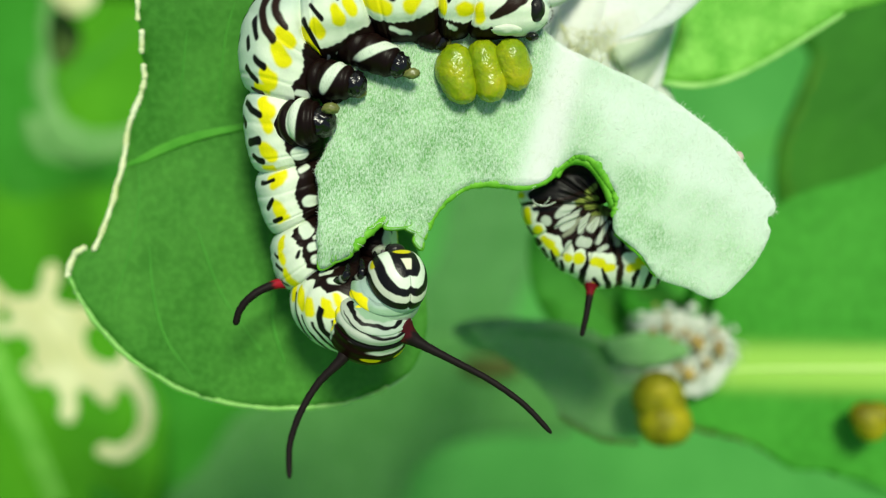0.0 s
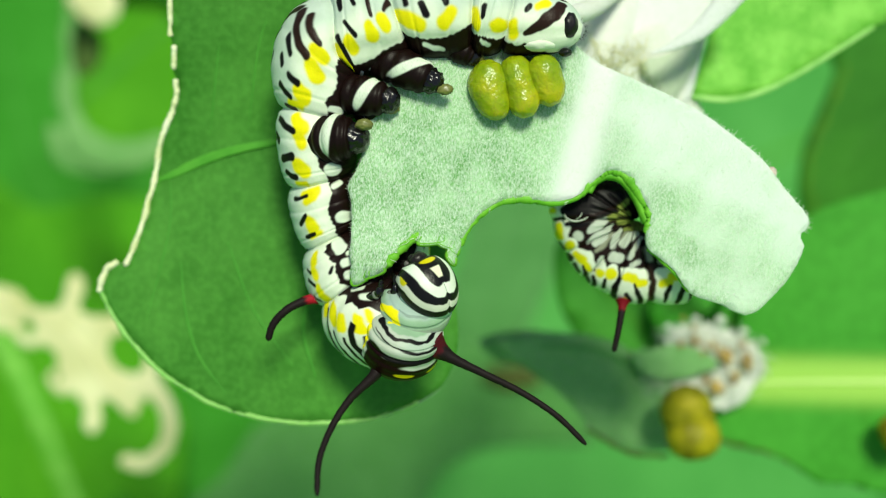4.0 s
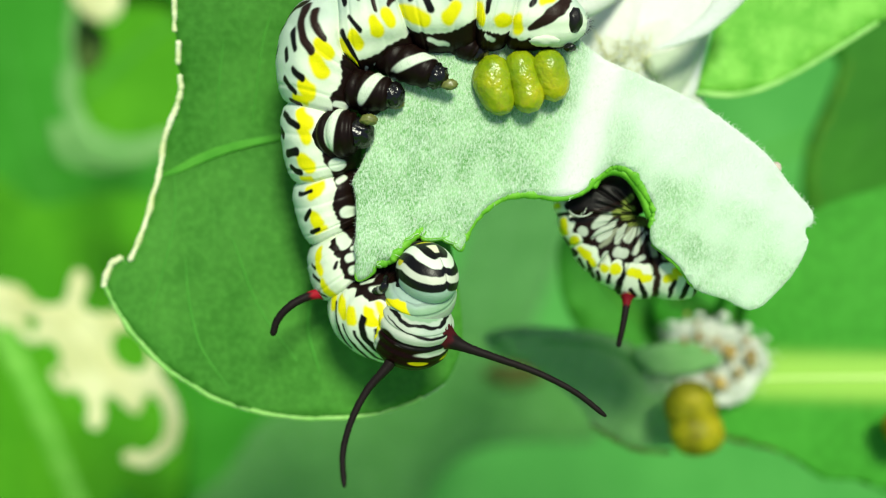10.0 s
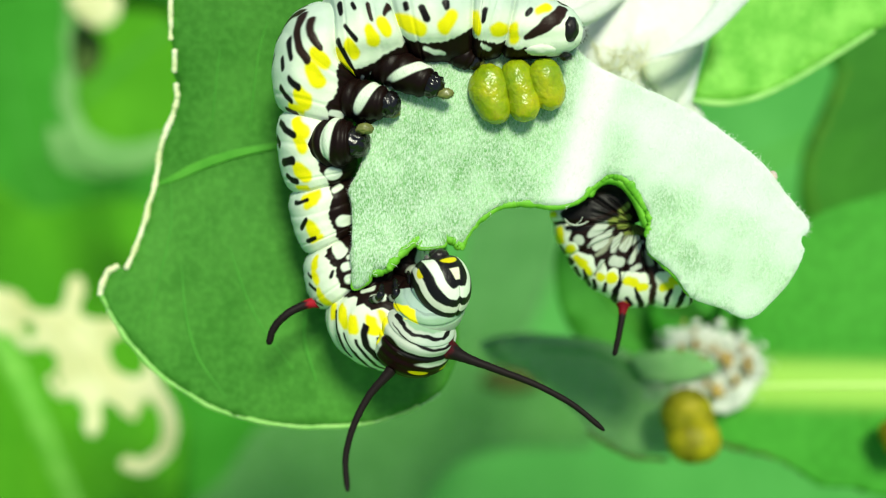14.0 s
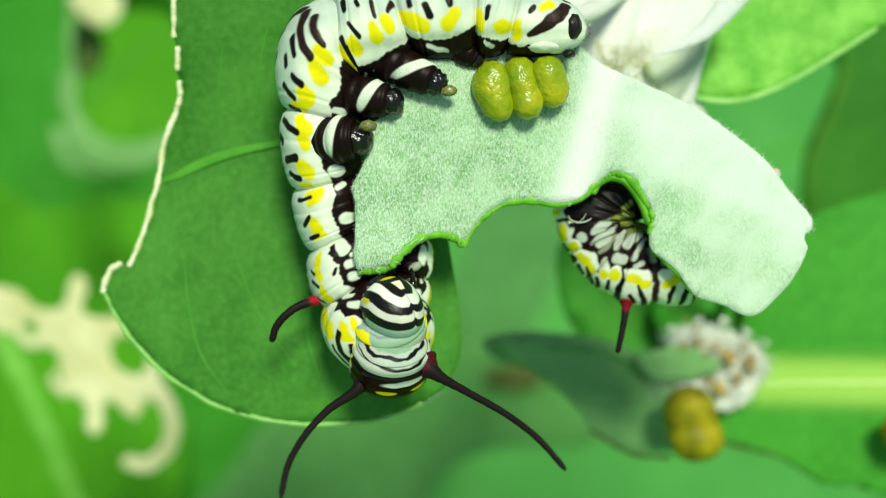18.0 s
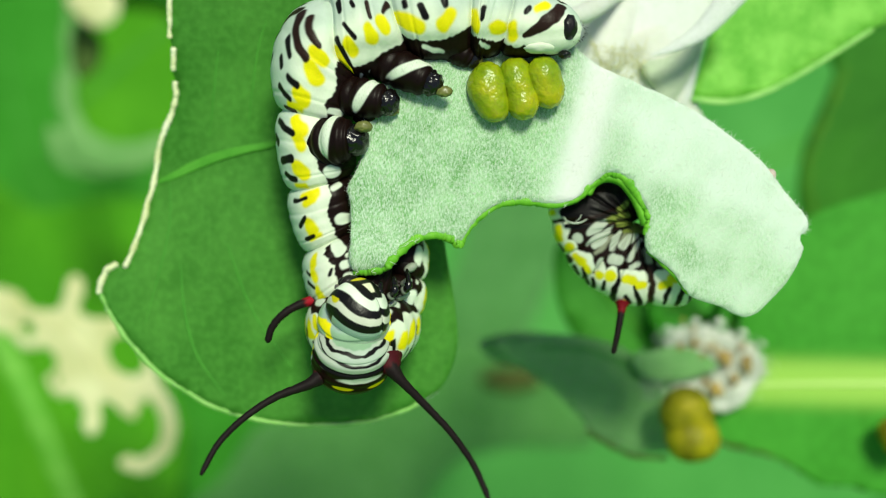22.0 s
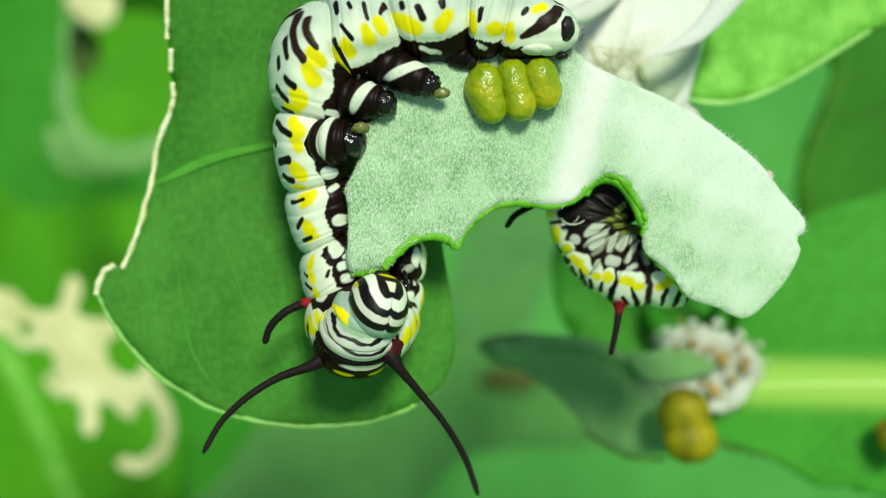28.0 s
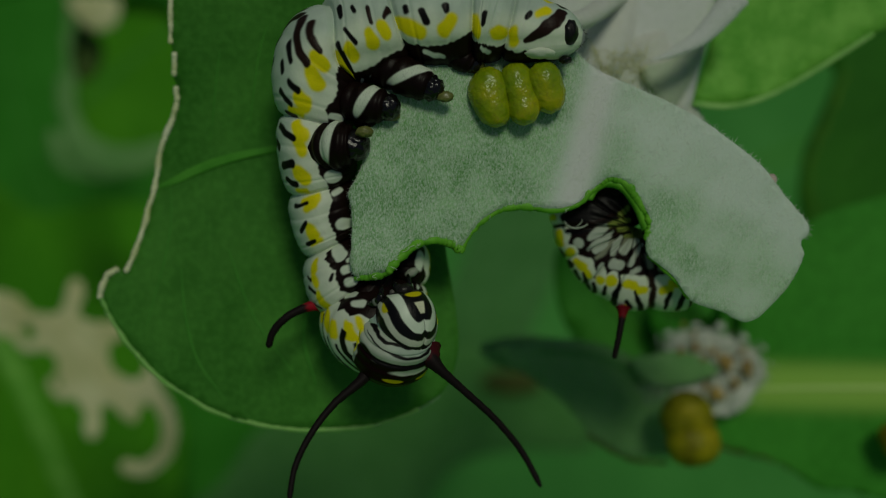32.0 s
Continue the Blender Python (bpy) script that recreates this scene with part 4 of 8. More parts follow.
part("wool_fringe", hairs(np.array([(9.65, 6.20, 12.28)][0]) + np.column_stack([np.random.uniform(0.2, 2.6, 200), np.random.uniform(-0.5, 0.5, 200), np.random.uniform(-1.5, 0.3, 200)]), np.random.normal(0, 1, (200, 3)), 0.8, 0.03, 0.7), STRAW, shoot, "loose straw-coloured fibres", kind="stuff")

stem = thing("main_stem", (18.90, 22.00, -10.74), "pale woolly stem node with tiny brown florets", "stem")
part("stalk", tube(spline([(26.97, 27.00, -8.71), (22.11, 25.00, -8.96), (19.12, 23.00, -10.02), (16.93, 22.50, -10.38)], 30), np.linspace(1.0, 1.5, 30), 16, lumps=0.1), WOOL, stem)
part("bract", blade([(13.62, 20.00, -7.34), (15.24, 20.00, -6.93), (16.86, 20.00, -6.61), (18.89, 20.00, -7.13), (20.02, 20.00, -8.15), (18.72, 20.00, -8.79), (16.86, 20.00, -9.20), (14.83, 20.00, -8.96)], flat_height(20.0), 0.5, 0.35, steps=70, jitter=0.05), SAGE, stem, "small grey-green felted leaf tongue")
random.seed(5)
part("wool_mat", blade([(16.33, 22.00, -6.59), (16.83, 22.00, -5.43), (18.49, 22.00, -5.18), (20.56, 22.00, -5.51), (22.64, 22.00, -6.59), (23.55, 22.00, -8.25), (22.64, 22.00, -9.58), (21.81, 22.00, -10.99), (19.82, 22.00, -11.40), (18.90, 22.00, -10.32), (19.82, 22.00, -8.66),
     (18.49, 22.00, -7.50)], flat_height(22.4, 0.0, 0.1, 0.0), 0.5, 0.5, steps=90, jitter=0.35), WOOL, stem, "mat of white wool")
wool_at = [(17.26, -6.11, 0.9, 0.45), (19.10, -5.94, 1.0, 0.45), (21.15, -6.76, 0.9, 0.6), (22.75, -7.99, 0.5, 0.7), (20.99, -10.13, 0.8, 0.5), (15.48, -9.20, 0.5, 0.8), (20.41, -8.57, 0.9, 0.7)]
for k in range(28):
    hx, hz, sx, sz = random.choice(wool_at)
    c = (hx + random.gauss(0, sx), 21.3 + random.uniform(-0.2, 0.5), hz + random.gauss(0, sz))
    r = random.uniform(0.10, 0.24)
    part("wool_tuft", ellipsoid(c, (r * 1.5, r, r), 14, 10, 0.6, 3.0, k * 2.3), WOOL, stem, "loose white wool")
fibres = np.array([(hx + random.gauss(0, sx), 21.2 + random.uniform(-0.4, 0.5), hz + random.gauss(0, sz)) for hx, hz, sx, sz in (random.choice(wool_at) for _ in range(1100))])
part("wool_mat", hairs(fibres, np.random.normal(0, 1, (len(fibres), 3)), 0.75, 0.022, 0.5), HAIR, stem, "fine tangled white wool fibre", kind="stuff")
for x, z, r, tall in ((20.55, -7.55, 0.32, 0.62), (20.05, -7.20, 0.22, 0.4), (22.05, -7.95, 0.26, 0.70), (19.75, -9.75, 0.42, 0.50), (19.0, -9.2, 0.22, 0.3), (18.2, -6.35, 0.24, 0.34), (17.2, -6.6, 0.2, 0.28), (21.2, -8.9, 0.24, 0.36)):
    part("floret", ellipsoid((x, 20.6, z), (r, r, tall), 16, 12, 0.4, 3.0, x), FLORET, stem, "brown withered floret")
for k in range(26):
    hx, hz = random.choice([(19.43, -6.52), (20.66, -7.26), (22.05, -7.58), (19.76, -9.55), (18.08, -6.19), (20.74, -8.98)])
    c = (hx + random.gauss(0, 0.55), 20.9 + random.uniform(-0.4, 0.3), hz + random.gauss(0, 0.5))
    r = random.uniform(0.08, 0.17)
    part("floret", ellipsoid(c, (r, r, r * 1.7), 10, 7, 0.5, 3.0, k), FLORET, stem)


# the stalk runs down to the ground; leaf stalks join it behind and below the leaves
bend = np.array((60.53, 72.00, -29.68))
DOWN = np.array((0.0, math.sin(radians(50)), -math.cos(radians(50))))
fall = 750.0 - (bend[1] * math.sin(radians(50)) - bend[2] * math.cos(radians(50)))


def stalk_at(drop_mm):
    return tuple((bend + DOWN * drop_mm + np.array((6.0 * math.sin(drop_mm * 0.006), 0.0, 0.0))).tolist())


part("lower_stalk", tube(spline([(19.22, 23.50, -10.50), (24.60, 28.00, -12.34), (35.34, 47.00, -16.93), (44.83, 54.00, -20.78), stalk_at(0.0), stalk_at(40.0), stalk_at(150.0), stalk_at(350.0), stalk_at(fall + 4.0)], 120),
                         np.linspace(1.3, 7.0, 120), 20, lumps=0.05), MIDLEAF, stem, "green stalk rising from the ground")
part("branch", tube(spline([(12.58, 11.00, 13.85), (15.22, 11.50, 8.82), (17.97, 14.00, 3.81), (19.80, 17.00, 0.04)], 40), np.linspace(2.0, 0.8, 40), 18, lumps=0.05), WOOL, stem, "white woolly branch")
part("branch", tube(spline([(19.53, 16.50, 0.82), (20.18, 20.00, -2.39), (20.48, 25.00, -5.53), (20.48, 25.00, -9.38)], 40), np.linspace(0.5, 0.4, 40), 14, lumps=0.05), MIDLEAF, stem)


def leaf_stalk(ob, stops, r0=0.5, r1=0.8, mat=None):
    part("petiole", tube(spline(stops, 60), np.linspace(r0, r1, 60), 12), mat or MIDLEAF, ob)


leaf_stalk(broad_leaf, [(-8.21, 5.20, 19.89), (-0.84, 8.00, 22.06), (7.03, 10.00, 22.29), (11.96, 10.50, 21.35)], 0.6, 0.8)
leaf_stalk(felt_leaf, [(6.34, 0.60, 13.14), (8.47, 4.00, 14.27), (11.09, 9.50, 16.79)], 0.5, 0.7, WOOL)
leaf_stalk(PLANT[0], [(31.31, 11.50, 18.33), (37.93, 20.00, 13.82), (48.62, 40.00, -2.94), (58.59, 62.00, -24.55), stalk_at(4.0)])
leaf_stalk(PLANT[1], [(47.84, 40.50, 2.05), (57.59, 56.00, -14.83), stalk_at(2.0)])
leaf_stalk(PLANT[4], [(10.11, 25.00, -7.76), (14.40, 25.00, -9.38), (19.33, 24.00, -10.55)], 0.3, 0.4)
leaf_stalk(PLANT[5], [(18.31, 27.50, -8.32), (19.10, 26.00, -9.49), (19.75, 24.00, -10.55)], 0.4, 0.5)
leaf_stalk(PLANT[6], [(23.40, 25.00, -7.67), (21.99, 24.50, -9.33), (20.18, 24.00, -10.55)], 0.3, 0.4)
leaf_stalk(PLANT[7], [(-1.01, 88.60, -20.19), (-11.98, 90.00, -37.90), (30.77, 92.00, -51.69), stalk_at(26.0)])
leaf_stalk(PLANT[8], [(-17.50, 75.50, -35.73), (1.06, 76.00, -39.85), (34.57, 77.00, -41.47), stalk_at(8.0)])
leaf_stalk(PLANT[9], [(-36.54, 95.30, -38.42), (-6.37, 96.00, -46.93), (31.54, 96.00, -51.48), stalk_at(30.0)], 1.0, 1.4)
leaf_stalk(PLANT[10], [(-45.03, 98.80, 3.16), (-42.25, 100.00, -20.12), (-37.59, 100.00, -46.52), (9.06, 101.00, -57.74), stalk_at(42.0)], 1.0, 1.4)
leaf_stalk(PLANT[11], [(45.93, 170.50, -89.31), (68.15, 171.00, -98.35), stalk_at(130.0)], 1.5, 2.0)
leaf_stalk(PLANT[12], [(-42.00, 88.80, -32.00), (-20.00, 90.00, -44.00), (26.00, 92.00, -50.00), stalk_at(28.0)], 0.8, 1.2)
leaf_stalk(dead, [(-43.60, 47.00, -4.60), (-50.32, 50.00, -19.55), (-50.66, 62.00, -37.16), (-5.43, 72.00, -42.62), stalk_at(14.0)], 0.5, 0.8, CREAM)
leaf_stalk(rem, [(-43.34, 62.00, 29.47), (-54.49, 64.00, 22.01), (-58.42, 66.00, -16.03), (-56.15, 76.00, -43.84), (-5.82, 82.00, -49.14), stalk_at(24.0)])


# ---------------------------------------------------------------- droppings
def blob(centre, balls, k=0.35, nu=120, nv=80, grit=0.034, freq=4.2):
    """Balls melted into one lump, seen as rays from its centre."""
    c = np.array(centre, float)
    th = np.linspace(0, math.pi, nv + 1)
    ph = np.linspace(0, 2 * math.pi, nu, endpoint=False)
    T, P = np.meshgrid(th, ph, indexing="ij")
    d = np.stack([np.sin(T) * np.cos(P), np.sin(T) * np.sin(P), np.cos(T)], 2).reshape(-1, 3)
    lo, hi = np.zeros(len(d)), np.full(len(d), 6.0)
    for _ in range(22):
        mid_r = 0.5 * (lo + hi)
        q = c + d * mid_r[:, None]
        e = sum(np.exp(-(np.linalg.norm(q - np.array(o, float), axis=1) - r) / k) for o, r in balls)
        far = e < 1.0
        hi = np.where(far, mid_r, hi)
        lo = np.where(far, lo, mid_r)
    bump_r = np.array([1 + grit * noise.noise(Vector(x) * freq + Vector((c[0], 0, 0))) + 0.5 * grit * noise.noise(Vector(x) * freq * 2.7) for x in d])
    return c + d * (lo * bump_r)[:, None], grid_faces(nv + 1, nu)


def dropping(name, origin, lobes, label, mat, k=0.26):
    ob = thing(name, origin, label, "dropping", "caterpillar droppings")
    for centre, balls in lobes:
        part("lobe", blob(centre, balls, k), mat, ob)
    return ob


dropping("dropping", (4.09, 0.00, 7.69), [
    ((2.52, -0.72, 9.01), [((2.53, -0.82, 9.83), 0.75), ((2.38, -0.87, 9.04), 0.84), ((2.72, -0.82, 8.25), 0.78), ((3.03, -0.92, 7.95), 0.48), ((3.09, -0.92, 9.32), 0.39), ((2.05, -0.57, 9.46), 0.48)]),
    ((4.14, -0.77, 9.01), [((3.86, -0.82, 10.09), 0.67), ((4.10, -0.97, 9.42), 0.72), ((4.42, -0.92, 8.21), 0.80), ((4.61, -0.82, 8.77), 0.54), ((4.33, -0.77, 10.16), 0.43)]),
    ((5.63, -0.77, 9.38), [((5.51, -0.92, 9.96), 0.93), ((5.82, -0.82, 8.77), 0.65), ((5.45, -0.77, 9.09), 0.54), ((6.14, -0.67, 9.14), 0.43)])],
    "moist olive-green lobed dropping on the felted leaf", FRASS)
dropping("dropping", (17.47, 19.00, -13.98), [
    ((17.10, 18.00, -11.10), [((16.45, 18.00, -10.70), 1.0), ((17.55, 18.00, -10.65), 1.05), ((17.0, 17.9, -10.35), 0.95), ((16.5, 18.0, -11.6), 1.05), ((17.9, 18.0, -11.55), 1.05)]),
    ((17.45, 18.00, -12.75), [((16.75, 18.00, -12.40), 1.05), ((18.15, 18.00, -12.45), 1.1), ((17.0, 17.95, -13.25), 1.0), ((18.2, 18.0, -13.2), 0.95), ((17.5, 17.7, -12.9), 1.15)])],
    "olive-brown lobed dropping on the small leaf", OLD_FRASS, 0.36)
dropping("dropping", (32.26, 20.00, -14.14), [
    ((32.60, 19.50, -12.90), [((32.00, 19.50, -12.53), 0.9), ((32.56, 19.50, -13.46), 0.95), ((33.29, 19.50, -12.53), 0.9)])],
    "olive-brown lobed dropping on the green leaf", OLD_FRASS, 0.32)
single("speck", ellipsoid((18.35, 0.60, 4.54), (0.28, 0.25, 0.32), 16, 10, 0.2), plain_material("pinkish_speck", (0.45, 0.34, 0.30), (0.62, 0.50, 0.44), 1500.0, 0.6),
       (18.35, 0.60, 4.44), "pinkish seed-like speck on the leaf edge", "speck")


# ---------------------------------------------------------------- caterpillars
WHITE = np.array((0.77, 0.84, 0.66))
BLUEGREY = np.array((0.38, 0.52, 0.44))
YELLOW = np.array((0.84, 0.75, 0.004))
BLACK = np.array((0.006, 0.005, 0.005))
BROWN = np.array((0.010, 0.004, 0.003))
RED = np.array((0.085, 0.004, 0.007))
SCARLET = np.array((0.34, 0.008, 0.020))
DUSK = np.array((0.060, 0.005, 0.009))
UMBER = np.array((0.022, 0.010, 0.007))
CHALK = np.array((0.63, 0.71, 0.57))
SAGESKIN = np.array((0.27, 0.43, 0.27))
OFFWHITE = np.array((0.74, 0.76, 0.62))


def spot(u, p, cu, cp, ru, rp, slant=0.0, soft=0.16):
    """A soft-edged oval in (u, p): 1 inside."""
    d = np.sqrt(((u - cu - slant * (p - cp)) / ru) ** 2 + ((p - cp) / rp) ** 2)
    return 1 - smooth_step(1 - soft, 1 + soft, d)


def over(base, mask, colour):
    return base * (1 - mask[:, None]) + colour * mask[:, None]


def block(u, p, cu, cp, ru, rp, slant=0.0, soft=0.12):
    """A rounded square in (u, p)."""
    d = (np.abs((u - cu - slant * (p - cp)) / ru) ** 2.5 + np.abs((p - cp) / rp) ** 2.5) ** 0.4
    return 1 - smooth_step(1 - soft, 1 + soft, d)


def drop(u, p, cu, p0, p1, ru, slant=0.0, thin=0.35):
    """A stroke that runs from p0 to p1 and thickens to a round end."""
    t = np.clip((p - p0) / (p1 - p0), -0.2, 1.2)
    half = ru * (thin + (1 - thin) * np.clip(t, 0, 1)) * np.sqrt(np.clip(1 - np.clip((t - 0.6) / 0.4, 0, 1) ** 2, 0.0, 1))
    d = np.abs(u - cu - slant * (p - p0)) / np.maximum(half, 1e-4)
    return (1 - smooth_step(0.75, 1.2, d)) * (t > 0) * (t < 1)


def seam_line(u, p, ps, us, half):
    """A line across a ring: its place us and half width at the angles ps."""
    d = np.abs(u - np.interp(p, ps, us)) / np.interp(p, ps, half)
    return (1 - smooth_step(0.75, 1.2, d)) * (p > ps[0]) * (p < ps[-1])


MARKS = {}


def ring_marks(i, edge, yellow, black, brown, pale):
    """Markings of one ring. edge: (u, angle) of the dark belly's border; strokes: (u, angle, half width in mm)."""
    MARKS[i] = (edge, yellow, black, brown, pale)


def stroke(s, a, pts, length, radius, soft=0.035):
    """1 inside a bar with round ends that runs along pts on a ring's skin; s and a in mm."""
    q = [(u * length, radians(g) * radius, r) for u, g, r in pts]
    if len(q) == 1:
        q = q * 2
    best = np.full(len(s), 9.0)
    for (s0, a0, r0), (s1, a1, r1) in zip(q[:-1], q[1:]):
        ds, da = s1 - s0, a1 - a0
        t = np.clip(((s - s0) * ds + (a - a0) * da) / max(ds * ds + da * da, 1e-6), 0, 1)
        best = np.minimum(best, np.hypot(s - s0 - t * ds, a - a0 - t * da) - 1.14 * (r0 + t * (r1 - r0)))
    return 1 - smooth_step(-soft, soft, best)


def marked_pattern(i, length, radius):
    """White ring with its own strokes, blotches and belly border; greyer towards the back, shading painted in."""
    edge, yellow, black, brown, pale = MARKS[i]

    def pattern(u, phi):
        p = np.abs(phi)
        wob = 0.03 * np.sin(9.0 * u * length / 3 + 0.11 * p + i) + 0.015 * np.sin(21.0 * u + 0.27 * p)
        s = u * length + wob
        a = np.radians(p) * radius + 0.02 * np.sin(13 * u + 0.19 * p + 2 * i) + 0.012 * np.sin(37 * u + i)
        c = np.tile(WHITE, (len(u), 1))
        # the darker shading of the back is put into the colour
        back = 1 - smooth_step(22, 52, p + 6 * np.sin(9 * u + i))
        c = over(c, back * 0.62, BLUEGREY)
        for st in yellow:
            c = over(c, stroke(s, a, st, length, radius, 0.10), YELLOW)
        for st in brown:
            c = over(c, stroke(s, a, st, length, radius, 0.05), UMBER)
        for st in black:
            c = over(c, stroke(s, a, st, length, radius, 0.05), BLACK)
        rim_a = np.radians(np.interp(u, [e[0] for e in edge], [e[1] for e in edge])) * radius
        ragged = 0.035 * np.sin(31 * u + i) + 0.02 * np.sin(67 * u + 2 * i) + 0.03 * np.sin(11 * u + 3 * i)
        c = over(c, smooth_step(-0.05, 0.05, a + ragged - rim_a), BROWN)
        for st in pale:
            c = over(c, stroke(s, a, st, length, radius, 0.06), CHALK * 1.1)
        return c
    return pattern


def ring_pattern(u, phi, seed, legs=True, bars=4, yellow=48):
    """White ring of the body: black strokes on the back, yellow blotches on the flank, dark belly."""
    rng = np.random.RandomState(seed)
    sgn = np.sign(phi)
    p = np.abs(phi) + 2.0 * np.sin(7 * u + seed) + 1.2 * np.sin(17 * u + 2.1 * seed)
    w = u + 0.014 * np.sin(p * 0.06 + seed) + 0.006 * np.sin(p * 0.15 + sgn)
    c = np.tile(WHITE, (len(u), 1)) * (1 - 0.05 * np.random.RandomState(3).rand(len(u), 1))
    g = yellow / 48.0
    for k in range(bars):
        cu = (k + 0.5) / bars + rng.uniform(-0.04, 0.04)
        c = over(c, drop(w, p, cu, -14.0, g * rng.uniform(25, 36), 0.068 + 0.018 * rng.rand(), 0.0035, 0.5), BLACK)
    for k in range(2):
        a = g * rng.uniform(13, 18)
        c = over(c, drop(w, p, 0.10 + 0.46 * k + rng.uniform(0, 0.10), a, a + g * rng.uniform(15, 20), 0.058, 0.005, 0.5), BLACK)
    for cu, off in ((0.30, rng.uniform(-5, 1)), (0.66, rng.uniform(-1, 5))):
        c = over(c, block(w, p, cu + rng.uniform(-0.02, 0.02), yellow + off, 0.180 + rng.uniform(-0.015, 0.025), 13.5 + rng.uniform(-1.5, 2.5), 0.0, 0.16), YELLOW)
    seam = np.exp(-((np.minimum(u, 1 - u) - 0.005) / 0.022) ** 2)
    c = c * (1 - 0.45 * seam[:, None]) + 0.45 * seam[:, None] * np.array((0.28, 0.20, 0.12))
    belly = yellow + 29 + 7 * np.cos(2 * math.pi * (u - 0.48)) + 3 * np.sin(13 * u + seed)
    c = over(c, smooth_step(-1.5, 1.5, p - belly), BROWN)
    c = over(c, spot(w, p, 0.52, yellow + 50, 0.22, 13) * (0.0 if legs else 1.0), CHALK * 1.15)
    c = over(c, spot(w, p, 0.93, yellow + 42, 0.06, 7), CHALK * 0.9)
    return c


def body_rings(controls, radii, parent, pattern_for, lean=(-0.36,), around=260, along=140, name="body_ring", skew=None):
    """Rings of a body between neighbouring control points; each one is a part."""
    n = len(controls)
    dense = 60
    path = spline(controls, (n - 1) * dense + 1)
    rad = np.interp(np.linspace(0, n - 1, len(path)), np.arange(n), radii)
    tan = np.gradient(path, axis=0)
    tan /= np.linalg.norm(tan, axis=1)[:, None]
    dorsal = np.column_stack([tan[:, 2], np.interp(np.linspace(0, 1, len(path)), np.linspace(0, 1, len(lean)), lean), -tan[:, 0]])
    dorsal -= (dorsal * tan).sum(1)[:, None] * tan
    dorsal /= np.linalg.norm(dorsal, axis=1)[:, None]
    side = np.cross(tan, dorsal)
    made = []
    for i in range(n - 1):
        u = np.linspace(-0.05, 1.05, along)
        ang = np.linspace(-math.pi, math.pi, around, endpoint=False)
        lean_by = (1 - u) * skew[i] + u * skew[i + 1] if skew else 0.0 * u
        s = np.clip(((i + u)[:, None] - lean_by[:, None] * np.cos(ang)[None, :]) * dense, 0, len(path) - 1)
        pick = lambda a: np.stack([np.interp(s, np.arange(len(path)), a[:, k]) for k in range(3)], 2)
        pc, d, sd = pick(path), pick(dorsal), pick(side)
        shape = (1.05 - 0.17 * np.abs(2 * u - 1) ** 3.6 - 0.07 * np.exp(-(np.minimum(np.abs(u), np.abs(1 - u)) / 0.04) ** 2) - 0.022 * np.exp(-((u - 0.80) / 0.025) ** 2) - 0.014 * np.exp(-((u - 0.34) / 0.03) ** 2) + 0.006 * np.cos(u * 2 * math.pi * 5))
        first, last = i == 0, i == n - 2
        if first:
            shape = shape * np.sqrt(np.clip(1 - np.clip(1 - (u + 0.05) / 0.42, 0, 1) ** 2.2, 0.0004, 1))
        if last:
            shape = shape * np.sqrt(np.clip(1 - np.clip((u - 0.55) / 0.5, 0, 1) ** 2.2, 0.0004, 1))
        r = np.interp(s, np.arange(len(path)), rad) * shape[:, None]
        dent = 1 - 0.05 * np.exp(-((np.abs(np.degrees(ang)) - 78) / 12) ** 2)
        v = pc + (d * np.cos(ang)[None, :, None] + sd * np.sin(ang)[None, :, None]) * (r * dent[None, :])[:, :, None]
        uu = np.repeat(u, around)
        pp = np.tile(np.degrees(ang), along)
        made.append(part(name, (v.reshape(-1, 3), grid_faces(along, around)), CUTICLE, parent, colours=pattern_for(i)(uu, pp)))
    return made


def horn(points, r0, r1, parent, label, local=True, red=0.16, name="filament", root=RED):
    """A fleshy black filament with a red root."""
    line = spline(points, 60)
    t = np.linspace(0, 1, 60)
    rad = r1 + (r0 - r1) * np.exp(-t / 0.10) + 0.07 * (1 - t)
    rad[-3:] *= (0.93, 0.78, 0.5)
    v, f = tube(line, rad, 18, lumps=0.12)
    edge = t[:, None] + 0.02 * np.sin(np.arange(18) * 1.7)[None, :]
    c = over(np.tile(BLACK + np.array((0.005, 0.002, 0.002)), (60 * 18, 1)), 1 - smooth_step(red * 0.85, red * 1.15, edge.ravel()), root)
    return part(name, (v, f), HORN, parent, label, colours=np.vstack([c, root[None, :] * 0.6, BLACK[None, :]]), local=local)


